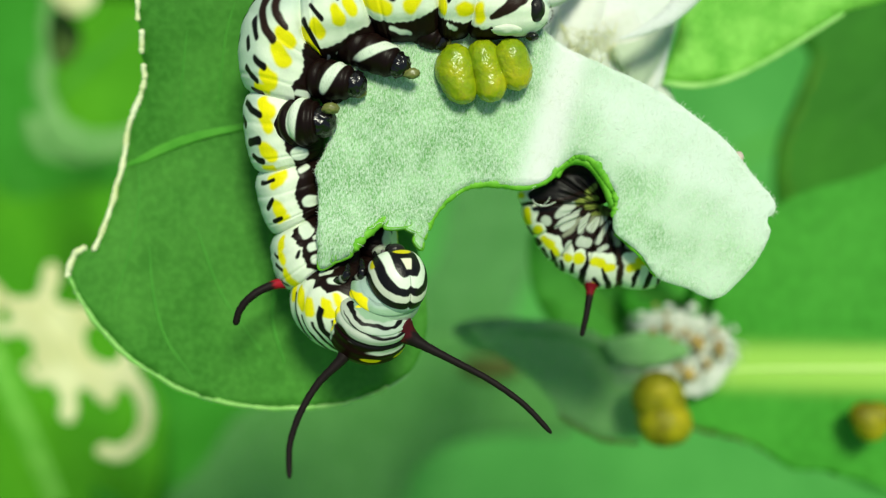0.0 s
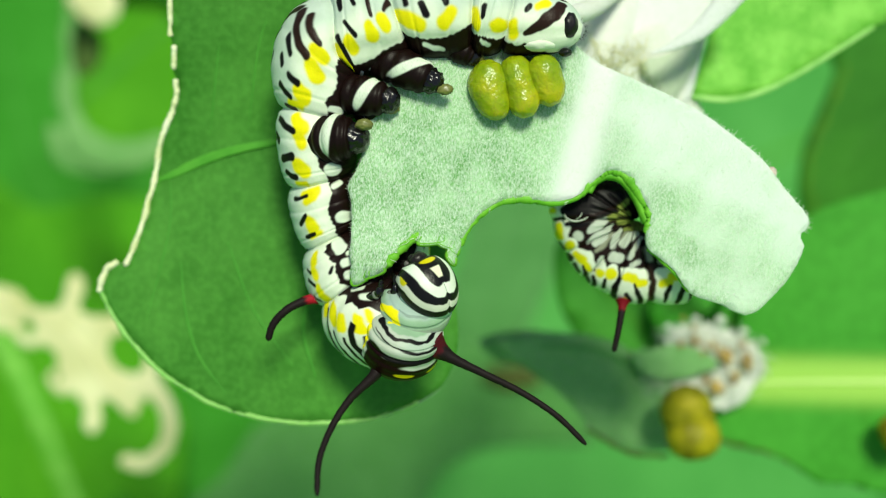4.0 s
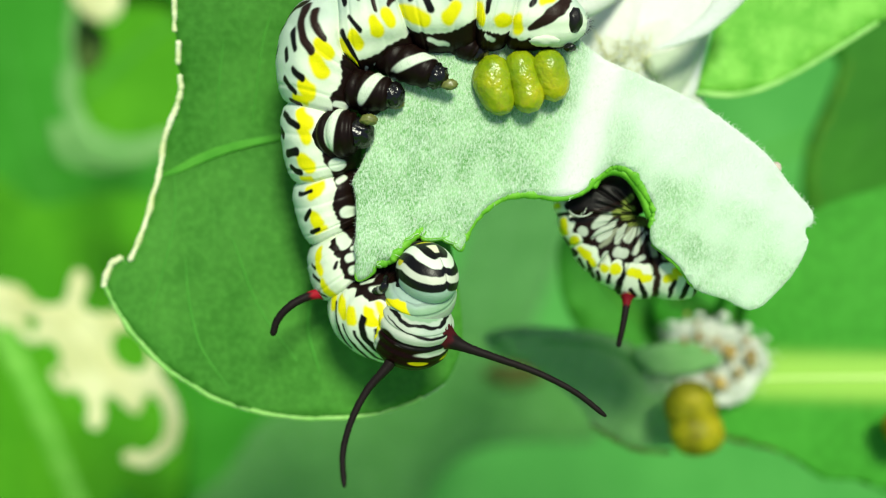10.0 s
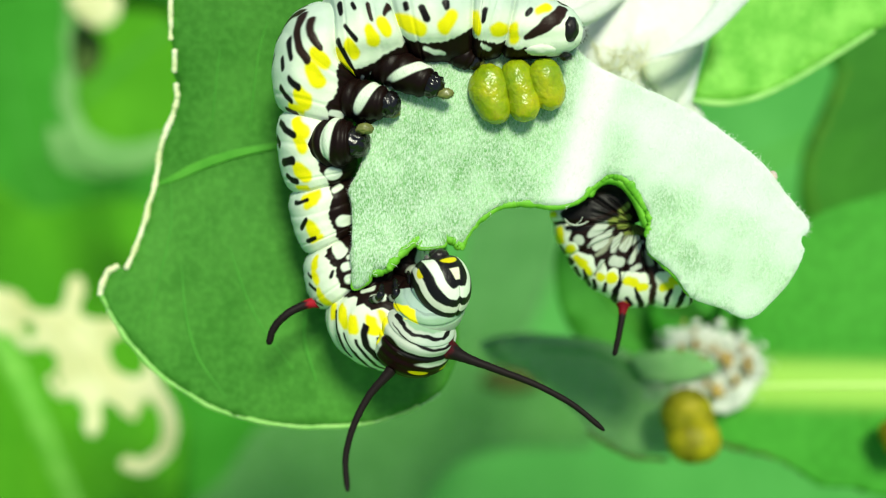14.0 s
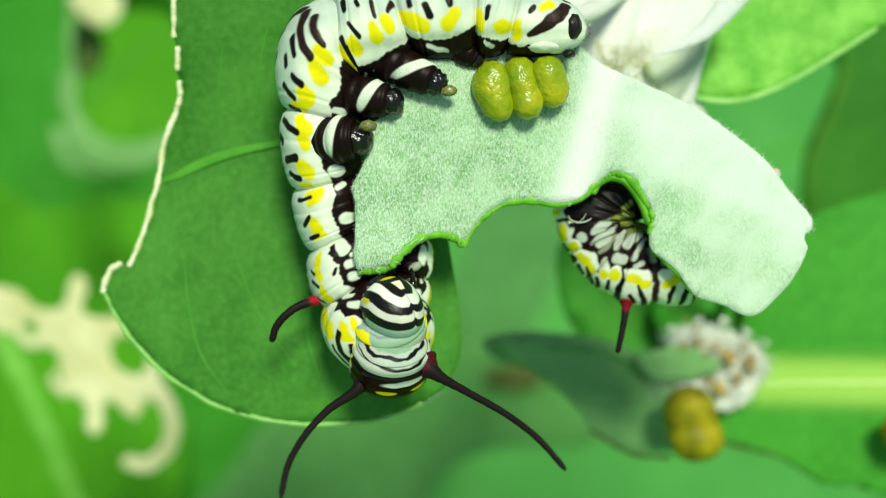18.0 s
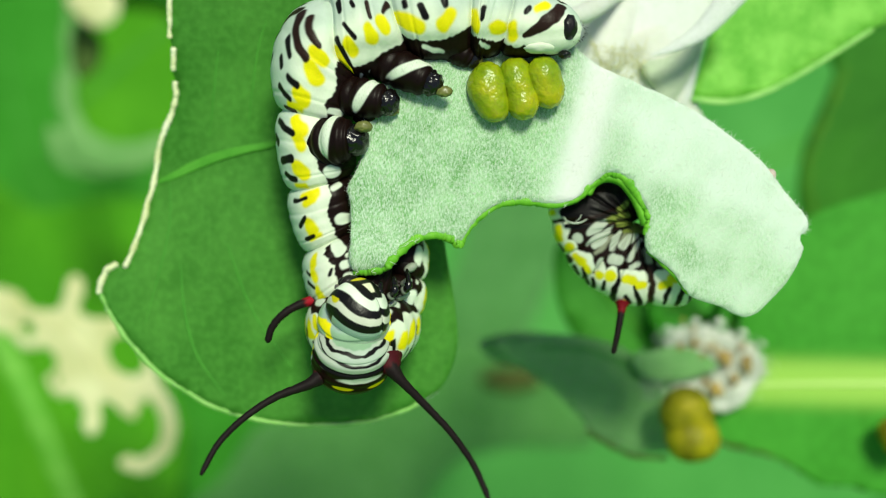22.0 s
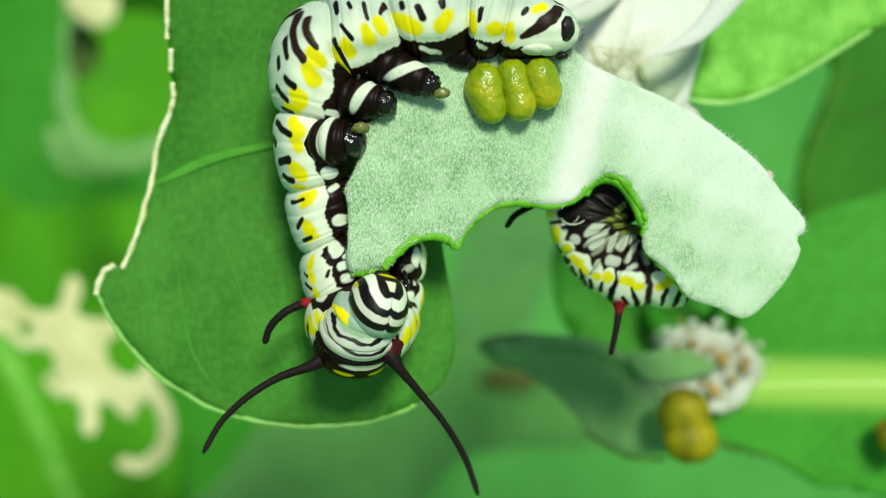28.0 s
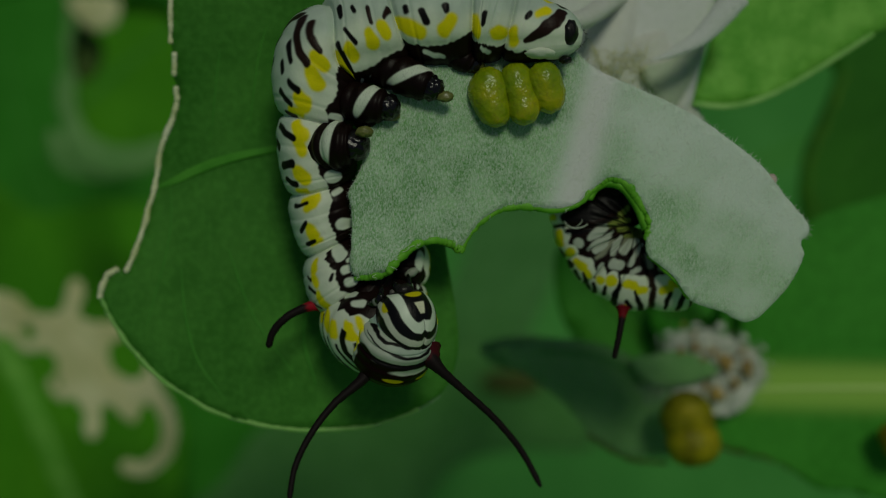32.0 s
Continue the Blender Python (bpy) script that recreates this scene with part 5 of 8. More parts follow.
def proleg(root, foot, r, parent, pad_shift, bar_at=0.62, slant=0.0007):
    """A stout dark leg with a slender pale bar, a wide shiny black foot and an olive pad."""
    root, foot = np.array(root), np.array(foot)
    line = spline([root, root * 0.55 + foot * 0.45 + np.array((0, -0.35, 0)), foot], 130)
    t = np.linspace(0, 1, 130)
    rad = r * (1.0 - 0.16 * smooth_step(0.55, 0.95, t)) * np.sqrt(np.clip(1 - np.clip((t - 0.84) / 0.17, 0, 1) ** 2, 0.05, 1))
    rad = rad * (1 + 0.025 * np.sin(t * 38) - 0.05 * np.exp(-((t - 0.46) / 0.04) ** 2))
    v, f = tube(line, rad, 96)
    uu = np.repeat(t, 96)
    aa = np.tile(np.degrees(np.linspace(0, 2 * math.pi, 96, endpoint=False)), 130)
    aa = np.where(aa > 180, aa - 360, aa)
    speck = np.random.RandomState(int(abs(root[0]) * 100) % 1000).rand(len(uu))
    c = np.tile(BROWN * 0.8, (len(uu), 1))
    bar = CHALK * 1.1 * (0.8 + 0.2 * (speck > 0.12))[:, None]
    m = block(uu, aa + 10, bar_at, 0, 0.075, 78, slant)[:, None]
    c = c * (1 - m) + bar * m
    leg = part("proleg", (v, f), CUTICLE, parent, "dark leg with a pale bar", colours=np.vstack([c, BROWN[None, :], BLACK[None, :]]))
    way = (foot - root) / np.linalg.norm(foot - root)
    part("foot", ellipsoid(foot - way * 0.10 + np.array((0, -0.12, 0)), (r * 0.66, r * 0.68, r * 0.66), 34, 24, 0.16, 3.4, root[0]), SHINE, leg, "wet-looking black foot",
         colours=np.tile(BLACK, (34 * 25, 1)))
    part("foot_pad", ellipsoid(foot + np.array(pad_shift), (0.48, 0.28, 0.30), 22, 14, 0.30, 3.0, root[0]), PAD, leg, "olive gripping pad")
    return leg


K = 0.03128
cat = thing("caterpillar", (-5.75, 0.00, 5.97), "white, black and yellow banded caterpillar chewing a leaf", "caterpillar", "caterpillars on the plant")
BODY = [(7.58, -0.90, 12.18), (3.62, -0.75, 12.86), (1.67, -0.60, 13.22), (-2.23, -0.50, 13.06), (-6.35, -0.30, 11.45), (-7.02, 0.20, 7.68), (-6.78, 0.90, 4.15), (-6.07, 1.50, 1.05), (-4.93, 1.60, -1.44), (-3.10, 2.00, -2.38), (-2.30, 2.00, -1.06), (-2.05, 2.00, 1.32)]
BODY_R = [K * r for r in (38, 64, 76, 82, 83, 69, 65, 63, 86, 66, 46, 40)]
BODY_LEAN = (-0.5, -1.2, -1.6, -1.6, -0.75, -0.34, -0.38, -0.22, -0.02, 0.6, 1.1, 1.1)
LEGLESS = (8, 9, 10)
# how far each seam leans forward on the belly and back on the back
BODY_SKEW = (0.0, 0.05, 0.0, -0.08, 0.32, 0.10, -0.05, -0.10, 0.0, 0.0, 0.0, 0.0)
ring_marks(0, edge=[(0.15, 144), (0.32, 133), (0.5, 112), (0.7, 97), (0.79, 100), (0.93, 93)],
           yellow=[[(0.93, 62, 0.3), (0.88, 78, 0.3)], [(0.54, 19, 0.27), (0.62, 28, 0.21)]],
           black=[[(0.78, 34, 0.15), (0.74, 30, 0.15)]],
           brown=[[(0.32, 13, 0.27), (0.41, 43, 0.37), (0.56, 63, 0.3), (0.7, 76, 0.15)]],
           pale=[])
ring_marks(1, edge=[(0, 88), (0.2, 85), (0.71, 77), (1, 74)],
           yellow=[[(1, 44, 0.34), (0.82, 61, 0.34)], [(0.18, 60, 0.3), (0.13, 67, 0.27)]],
           black=[[(0.66, 37, 0.18), (0.62, 49, 0.18)]],
           brown=[],
           pale=[[(0.54, 86, 0.09), (0.29, 95, 0.15)]])
ring_marks(2, edge=[(0.08, 60), (0.17, 67), (0.38, 74), (0.66, 78), (0.86, 73), (1, 66)],
           yellow=[[(0.97, 42, 0.37), (0.84, 51, 0.43), (0.74, 57, 0.37)], [(0.42, 56, 0.37), (0.31, 43, 0.3)]],
           black=[[(0.68, 32, 0.15), (0.64, 45, 0.18)], [(0.85, 25, 0.12), (0.85, 31, 0.12)], [(0.39, 27, 0.15), (0.37, 33, 0.12)]],
           brown=[],
           pale=[[(0.73, 84, 0.12), (0.6, 90, 0.15), (0.45, 94, 0.12)]])
ring_marks(3, edge=[(0.1, 79), (0.23, 80), (0.37, 89), (0.57, 97), (0.79, 97), (0.92, 147)],
           yellow=[[(0.81, 122, 0.37), (0.97, 73, 0.34)], [(0.78, 65, 0.34), (0.71, 77, 0.34)], [(0.46, 51, 0.27), (0.42, 62, 0.4)], [(0.24, 46, 0.4), (0.21, 52, 0.4)]],
           black=[[(0.87, 69, 0.12), (0.78, 98, 0.15), (0.94, 57, 0.15)], [(0.81, 42, 0.12), (0.66, 60, 0.15)], [(0.86, 12, 0.18), (0.85, 24, 0.18)], [(0.66, 18, 0.15), (0.64, 23, 0.15)]],
           brown=[[(0.41, 22, 0.15), (0.4, 38, 0.15)], [(0.08, 24, 0.21), (0.18, 34, 0.12)]],
           pale=[[(1, 172, 0.12), (0.64, 113, 0.12)], [(0.5, 111, 0.09), (0.34, 132, 0.12)]])
ring_marks(4, edge=[(0.24, 87), (0.38, 89), (0.53, 96), (0.7, 93), (0.82, 85), (0.94, 96)],
           yellow=[[(0.29, 56, 0.34), (0.28, 67, 0.4)], [(0.46, 57, 0.34), (0.54, 68, 0.4)], [(0.76, 47, 0.34), (0.82, 55, 0.4)], [(0.91, 32, 0.18), (0.93, 51, 0.21)]],
           black=[[(0.36, 15, 0.12), (0.46, 28, 0.12)], [(0.51, 13, 0.12), (0.57, 18, 0.12)], [(0.65, 31, 0.12), (0.69, 45, 0.15)], [(0.75, 16, 0.12), (0.85, 35, 0.12)]],
           brown=[[(0.2, 3, 0.15), (0.32, 27, 0.15), (0.4, 48, 0.18)], [(0.17, 18, 0.12), (0.2, 34, 0.12), (0.18, 55, 0.15)], [(0.95, 21, 0.12), (0.99, 40, 0.12)]],
           pale=[[(0.87, 95, 0.15), (0.87, 114, 0.15)]])
ring_marks(5, edge=[(0.03, 89), (0.11, 81), (0.17, 85), (0.29, 82), (0.46, 78), (0.61, 74), (0.78, 76), (0.91, 86)],
           yellow=[[(0.08, 45, 0.27), (0.18, 56, 0.37)], [(0.29, 50, 0.3), (0.37, 54, 0.3)], [(0.66, 44, 0.37), (0.76, 51, 0.37)], [(0.92, 32, 0.15), (0.95, 47, 0.18)]],
           black=[[(0.13, 9, 0.12), (0.23, 43, 0.15)], [(0.31, 0, 0.15), (0.36, 8, 0.15)], [(0.58, 15, 0.18), (0.55, 35, 0.18)], [(0.76, 17, 0.15), (0.82, 33, 0.18)]],
           brown=[],
           pale=[[(0.78, 91, 0.34), (0.81, 98, 0.34)], [(0.08, 97, 0.09), (0, 153, 0.09)]])
ring_marks(6, edge=[(0.02, 87), (0.22, 87), (0.38, 78), (0.58, 78), (0.76, 85)],
           yellow=[[(0.08, 40, 0.18), (0.08, 64, 0.24)], [(0.19, 46, 0.21), (0.15, 58, 0.24)], [(0.5, 46, 0.27), (0.65, 50, 0.34)], [(0.78, 41, 0.15), (0.76, 59, 0.18)]],
           black=[[(0.13, 20, 0.09), (0.11, 46, 0.09)], [(0.52, 28, 0.15), (0.41, 41, 0.12)], [(0.75, 35, 0.15), (0.74, 49, 0.12)]],
           brown=[],
           pale=[[(0.61, 96, 0.3), (0.67, 109, 0.3)], [(0.07, 92, 0.12), (0.04, 108, 0.12)]])
ring_marks(7, edge=[(0, 86), (0.06, 64), (0.2, 61), (0.36, 67), (0.5, 75), (0.7, 72), (0.85, 73), (1, 80)],
           yellow=[[(0.18, 43, 0.24), (0.31, 41, 0.28)], [(0.46, 40, 0.22), (0.55, 43, 0.20)], [(0.72, 41, 0.20), (0.80, 40, 0.26), (0.92, 42, 0.24)]],
           black=[[(0.36, 24, 0.05), (0.46, 33, 0.09)], [(0.55, 25, 0.09), (0.66, 36, 0.08)], [(0.80, 22, 0.06), (0.90, 30, 0.07)], [(0.62, 66, 0.1), (0.55, 70, 0.08)]],
           brown=[],
           pale=[[(0.10, 82, 0.36), (0.26, 86, 0.34)], [(0.58, 86, 0.18), (0.60, 100, 0.22)], [(0.80, 86, 0.18), (0.84, 94, 0.2)], [(0.44, 94, 0.1), (0.42, 102, 0.1)]])


def body_pattern(i):
    if i in MARKS:
        span = float(np.linalg.norm(np.array(BODY[i + 1]) - np.array(BODY[i]))) * 1.05
        return marked_pattern(i, span, 0.5 * (BODY_R[i] + BODY_R[i + 1]))
    return lambda u, p: ring_pattern(u, p, i + 4, i not in LEGLESS, 5)


rings = body_rings(BODY, BODY_R, cat, body_pattern, BODY_LEAN, skew=BODY_SKEW)
# dark plate with bristles on the hind end
plate = part("tail_plate", ellipsoid((6.80, -1.62, 12.36), (0.52, 0.75, 0.74), 26, 18, 0.12, 2.2), GLOSS, cat, "black bristly tail plate", colours=np.tile(BLACK * 2, (26 * 19, 1)))
ang = np.random.rand(70) * 2 * math.pi
tail_c = np.array((7.22, -1.20, 12.16))
ways = np.column_stack([0.4 + 0.8 * np.cos(ang), -0.5 + 0.3 * np.random.rand(70), np.sin(ang)])
part("bristles", hairs(tail_c + ways / np.linalg.norm(ways, axis=1)[:, None] * 0.52, ways, 0.24, 0.012, 0.2), BRISTLE, plate, "short black bristles", kind="stuff")
part("foot", ellipsoid((6.66, -1.20, 10.94), (0.34, 0.30, 0.22), 26, 18, 0.25, 3.0), SHINE, cat, "shiny black hind foot", colours=np.tile(BLACK, (26 * 19, 1)))
part("clasper", ellipsoid((5.20, -1.55, 11.28), (0.92, 0.6, 0.34), 26, 16, 0.10), CUTICLE, cat, "white hind clasper", colours=np.tile(WHITE * 0.95, (26 * 17, 1)))
proleg((-6.71, -0.40, 6.30), (-4.72, -1.50, 6.26), 1.30, cat, (0.52, -0.72, 0.66), 0.54, -0.0006)
proleg((-5.71, -0.50, 8.84), (-2.90, -1.50, 8.30), 1.08, cat, (0.10, 0.2, -0.40), 0.66, -0.0016)
proleg((-3.72, -0.50, 10.82), (-0.52, -1.50, 9.30), 1.05, cat, (0.62, -0.25, -0.44), 0.70, -0.0030)
proleg((0.19, -0.30, 11.54), (1.70, -0.60, 10.75), 0.75, cat, (0.1, 0.0, 0.0), 2.0)
# added dark lumps between the legs: brown belly, and shadow put into shape and colour
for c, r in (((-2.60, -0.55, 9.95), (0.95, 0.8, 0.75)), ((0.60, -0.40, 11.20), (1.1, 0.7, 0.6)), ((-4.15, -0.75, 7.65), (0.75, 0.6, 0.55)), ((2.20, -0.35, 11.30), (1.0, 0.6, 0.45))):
    part("belly_shadow_fill", ellipsoid(c, r, 30, 20, 0.12, 2.2, c[0]), CUTICLE, cat, "dark fill between the legs for belly and shadow", colours=np.tile(BROWN * 0.8, (30 * 21, 1)))
# true legs by the bitten edge: jointed, stubby, with a claw and a few stray pale bristles
for a, b, c in (((-3.96, -1.20, -2.42), (-3.40, -1.90, -2.03), (-3.30, -1.50, -1.37)), ((-3.14, -1.00, -2.43), (-2.55, -1.80, -1.92), (-2.64, -1.30, -1.07)), ((-2.48, -0.60, -2.01), (-1.84, -1.30, -1.69), (-1.91, -0.80, -0.71))):
    line = spline([a, b, c], 30)
    t = np.linspace(0, 1, 30)
    rad = np.interp(t, [0, 0.30, 0.36, 0.62, 0.68, 0.9, 1.0], [0.30, 0.25, 0.19, 0.22, 0.15, 0.14, 0.05])
    cols = np.repeat(over(np.tile(BLACK, (30, 1)), spot(t, t * 0, 0.33, 0, 0.02, 1.0), CHALK * 0.4), 16, axis=0)
    part("leg", tube(line, rad, 16, lumps=0.12), SHINE, cat, "small shiny black leg", colours=np.vstack([cols, BLACK[None, :], BLACK[None, :]]))
for c, r in (((-3.60, -0.50, -2.82), (0.62, 0.5, 0.24)), ((-4.27, -0.70, -2.20), (0.45, 0.4, 0.26)), ((-2.91, -0.70, -2.69), (0.5, 0.45, 0.2)), ((-2.17, -0.40, -2.14), (0.46, 0.4, 0.26)), ((-1.98, 0.30, -1.46), (0.36, 0.35, 0.2)), ((-1.75, 0.55, -0.66), (0.4, 0.3, 0.24))):
    v, f = ellipsoid((0, 0, 0), r, 24, 16, 0.10, 2.4, c[0])
    a = radians(28)
    v = np.column_stack([v[:, 0] * math.cos(a) - v[:, 2] * math.sin(a), v[:, 1], v[:, 0] * math.sin(a) + v[:, 2] * math.cos(a)]) + np.array(c)
    part("leg_base", (v, f), CUTICLE, cat, "grey-white fold at a leg's base", colours=np.tile(CHALK * 0.55, (24 * 17, 1)))
# filament of the middle of the body
mid = horn([(-6.91, 1.00, -2.44), (-7.69, 0.60, -2.62), (-8.66, 0.30, -3.11), (-9.41, 0.30, -3.92), (-9.71, 0.40, -4.81)], 0.34, 0.19, cat, "short black filament with a red root", local=False, red=0.24, root=SCARLET)


# front rings, which swing as it feeds. Their own space: z to the head, -y the back, x to the right
def barrel(z0, z1, r_of, pattern, around=330, along=170, squash=0.94):
    u = np.linspace(0, 1, along)
    u = 0.35 * u + 0.65 * (0.5 - 0.5 * np.cos(math.pi * u))
    ang = np.linspace(-math.pi, math.pi, around, endpoint=False)
    r = r_of(u)
    x = r[:, None] * np.sin(ang)[None, :]
    y = -r[:, None] * np.cos(ang)[None, :] * squash
    z = (z0 + (z1 - z0) * u)[:, None] * np.ones((1, around))
    v = np.stack([x, y, z], 2).reshape(-1, 3)
    return (v, grid_faces(along, around)), pattern(np.repeat(u, around), np.tile(np.degrees(ang), along))


def arc_of(z0, z1, r_of):
    """Length along a barrel's skin from its hind end to u."""
    u = np.linspace(0, 1, 400)
    step = np.hypot(np.diff(r_of(u)), np.diff(u) * (z1 - z0))
    run = np.concatenate([[0], np.cumsum(step)])
    return lambda x: np.interp(x, u, run)


def swell(lo, hi, a, b):
    return lambda u: (lo + (hi - lo) * u) * np.sqrt(np.clip(1 - np.clip((a - u) / a, 0, 1) ** 2.2, 0.001, 1)) * np.sqrt(np.clip(1 - np.clip((u - b) / (1 - b), 0, 1) ** 2.2, 0.001, 1))


SECOND, FIRST = swell(2.34, 2.06, 0.42, 0.72), swell(2.14, 2.00, 0.70, 0.72)


def third_pattern(u, phi):
    p = np.abs(phi)
    length, radius = 6.0, 2.9
    q = u * length + 0.04 * np.sin(p * 0.12) + 0.02 * np.sin(p * 0.31 + 9 * u)
    a = np.radians(p) * radius + 0.05 * np.sin(u * 40) + 0.03 * np.sin(u * 87)
    c = over(np.tile(WHITE * 0.96, (len(u), 1)), (1 - smooth_step(45, 80, p)) * 0.5, BLUEGREY)
    for st in ([(0.36, 100, 0.22), (0.40, 88, 0.24)], [(0.50, 102, 0.28), (0.60, 86, 0.30)], [(0.67, 97, 0.24), (0.71, 83, 0.28)],
               [(0.825, 106, 0.24), (0.87, 88, 0.28)], [(0.87, 122, 0.16), (0.92, 108, 0.17)]):
        c = over(c, stroke(q, a, st, length, radius, 0.10), YELLOW)
    for st in ([(0.43, 94, 0.10), (0.53, 70, 0.13), (0.55, 40, 0.10)], [(0.60, 74, 0.07), (0.68, 50, 0.12), (0.69, 15, 0.10)], [(0.74, 70, 0.07), (0.77, 45, 0.10), (0.77, 0, 0.10)],
               [(0.80, 94, 0.15), (0.81, 76, 0.16), (0.85, 48, 0.14), (0.86, 0, 0.12)], [(0.46, 66, 0.06), (0.48, 20, 0.08)], [(0.91, 78, 0.10), (0.92, 20, 0.12)]):
        c = over(c, stroke(q, a, st, length, radius, 0.05), BLACK)
    rim_a = np.radians(np.interp(u, (0.3, 0.4, 0.5, 0.6, 0.66, 0.71, 0.79, 0.84, 0.95), (108, 112, 116, 121, 113, 118, 116, 128, 136))) * radius
    c = over(c, smooth_step(-0.06, 0.06, a - rim_a), BROWN)
    for cu in (0.40, 0.60, 0.74):
        c = over(c, stroke(q, a, [(cu, 132, 0.2), (cu + 0.03, 140, 0.2)], length, radius, 0.06), CHALK)
    return c


def second_pattern(u, phi):
    p = np.abs(phi)
    arc = arc_of(-2.15, 1.55, SECOND)
    w = u + 0.004 * np.sin(p * 0.13) + 0.002 * np.sin(phi * 0.31)
    q, a = arc(w), np.radians(p) * 1.85
    line = lambda pts, soft: stroke(q, a, [(arc(g[0]), g[1], g[2]) for g in pts], 1.0, 1.85, soft)
    c = np.tile(CHALK * 0.74, (len(u), 1))
    c = over(c, (1 - smooth_step(20, 60, p)) * 0.35 * smooth_step(0.7, 0.8, u), BLUEGREY * 1.1)
    # dark shield from which the long filaments rise, with a pale oval between them
    c = over(c, (1 - smooth_step(0.595, 0.615, w + 0.01 * (p / 60) ** 2)) * (1 - smooth_step(94, 98, p + 14 * (u - 0.5))), DUSK * 0.14)
    c = over(c, seam_line(w, p, (-1, 20, 45, 70, 100), (0.615, 0.615, 0.625, 0.64, 0.64), (0.040, 0.042, 0.044, 0.045, 0.02)), BLACK)
    c = over(c, spot(w, p, 0.520 - 0.03 * (p / 40) ** 2, 0, 0.050, 33, 0.0, 0.2), CHALK * 0.80)
    c = over(c, spot(u, p, 0.35, 26, 0.035, 15), YELLOW * 0.6)
    c = over(c, spot(w, p, 0.60, 84, 0.13, 19), DUSK * 0.14)
    c = over(c, line([(0.77, -3, 0.05), (0.78, 25, 0.06), (0.82, 55, 0.055), (0.85, 80, 0.04), (0.865, 104, 0.02)], 0.02), BLACK)
    c = over(c, smooth_step(0.932, 0.945, w), SAGESKIN)
    c = over(c, line([(0.960, 100, 0.14), (0.985, 86, 0.16), (0.985, 76, 0.14)], 0.05), YELLOW)
    c = over(c, line([(0.893, -3, 0.05), (0.893, 6, 0.08), (0.905, 18, 0.12), (0.910, 30, 0.10), (0.905, 44, 0.07), (0.902, 58, 0.10), (0.908, 80, 0.09), (0.925, 100, 0.12), (0.925, 118, 0.19)], 0.02), BLACK)
    c = over(c, block(u, p, 0.57, 119, 0.24, 16), YELLOW)
    c = over(c, smooth_step(137, 140, p), BROWN)
    return c


def first_pattern(u, phi):
    p = np.abs(phi)
    arc = arc_of(-1.5, 1.45, FIRST)
    w = u + 0.005 * np.sin(p * 0.16) + 0.002 * np.sin(phi * 0.37)
    q, a = arc(w), np.radians(p) * 1.9
    line = lambda pts, soft: stroke(q, a, [(arc(g[0]), g[1], g[2]) for g in pts], 1.0, 1.9, soft)
    c = over(np.tile(CHALK * 0.72, (len(u), 1)), smooth_step(0.66, 0.74, w), SAGESKIN)
    c = over(c, smooth_step(0.84, 0.90, w), BLUEGREY * 0.92)
    for groove in (0.895, 0.745):
        c = over(c, seam_line(w, p, (-1, 40, 70), (groove, groove, groove + 0.01), (0.012, 0.014, 0.006)) * 0.5, BLUEGREY * 0.4)
    # yellow hook behind the cheek, bent round the black comma
    c = over(c, line([(0.70, 112, 0.10), (0.77, 101, 0.17), (0.85, 86, 0.21), (0.84, 71, 0.22), (0.75, 61, 0.20), (0.66, 56, 0.15)], 0.05), YELLOW)
    c = over(c, line([(0.58, 110, 0.10), (0.57, 95, 0.14), (0.50, 78, 0.09)], 0.04), BLACK)
    c = over(c, smooth_step(134, 138, p), BROWN)
    c = over(c, spot(u, p, 0.6, 148, 0.2, 7), CHALK)
    return c


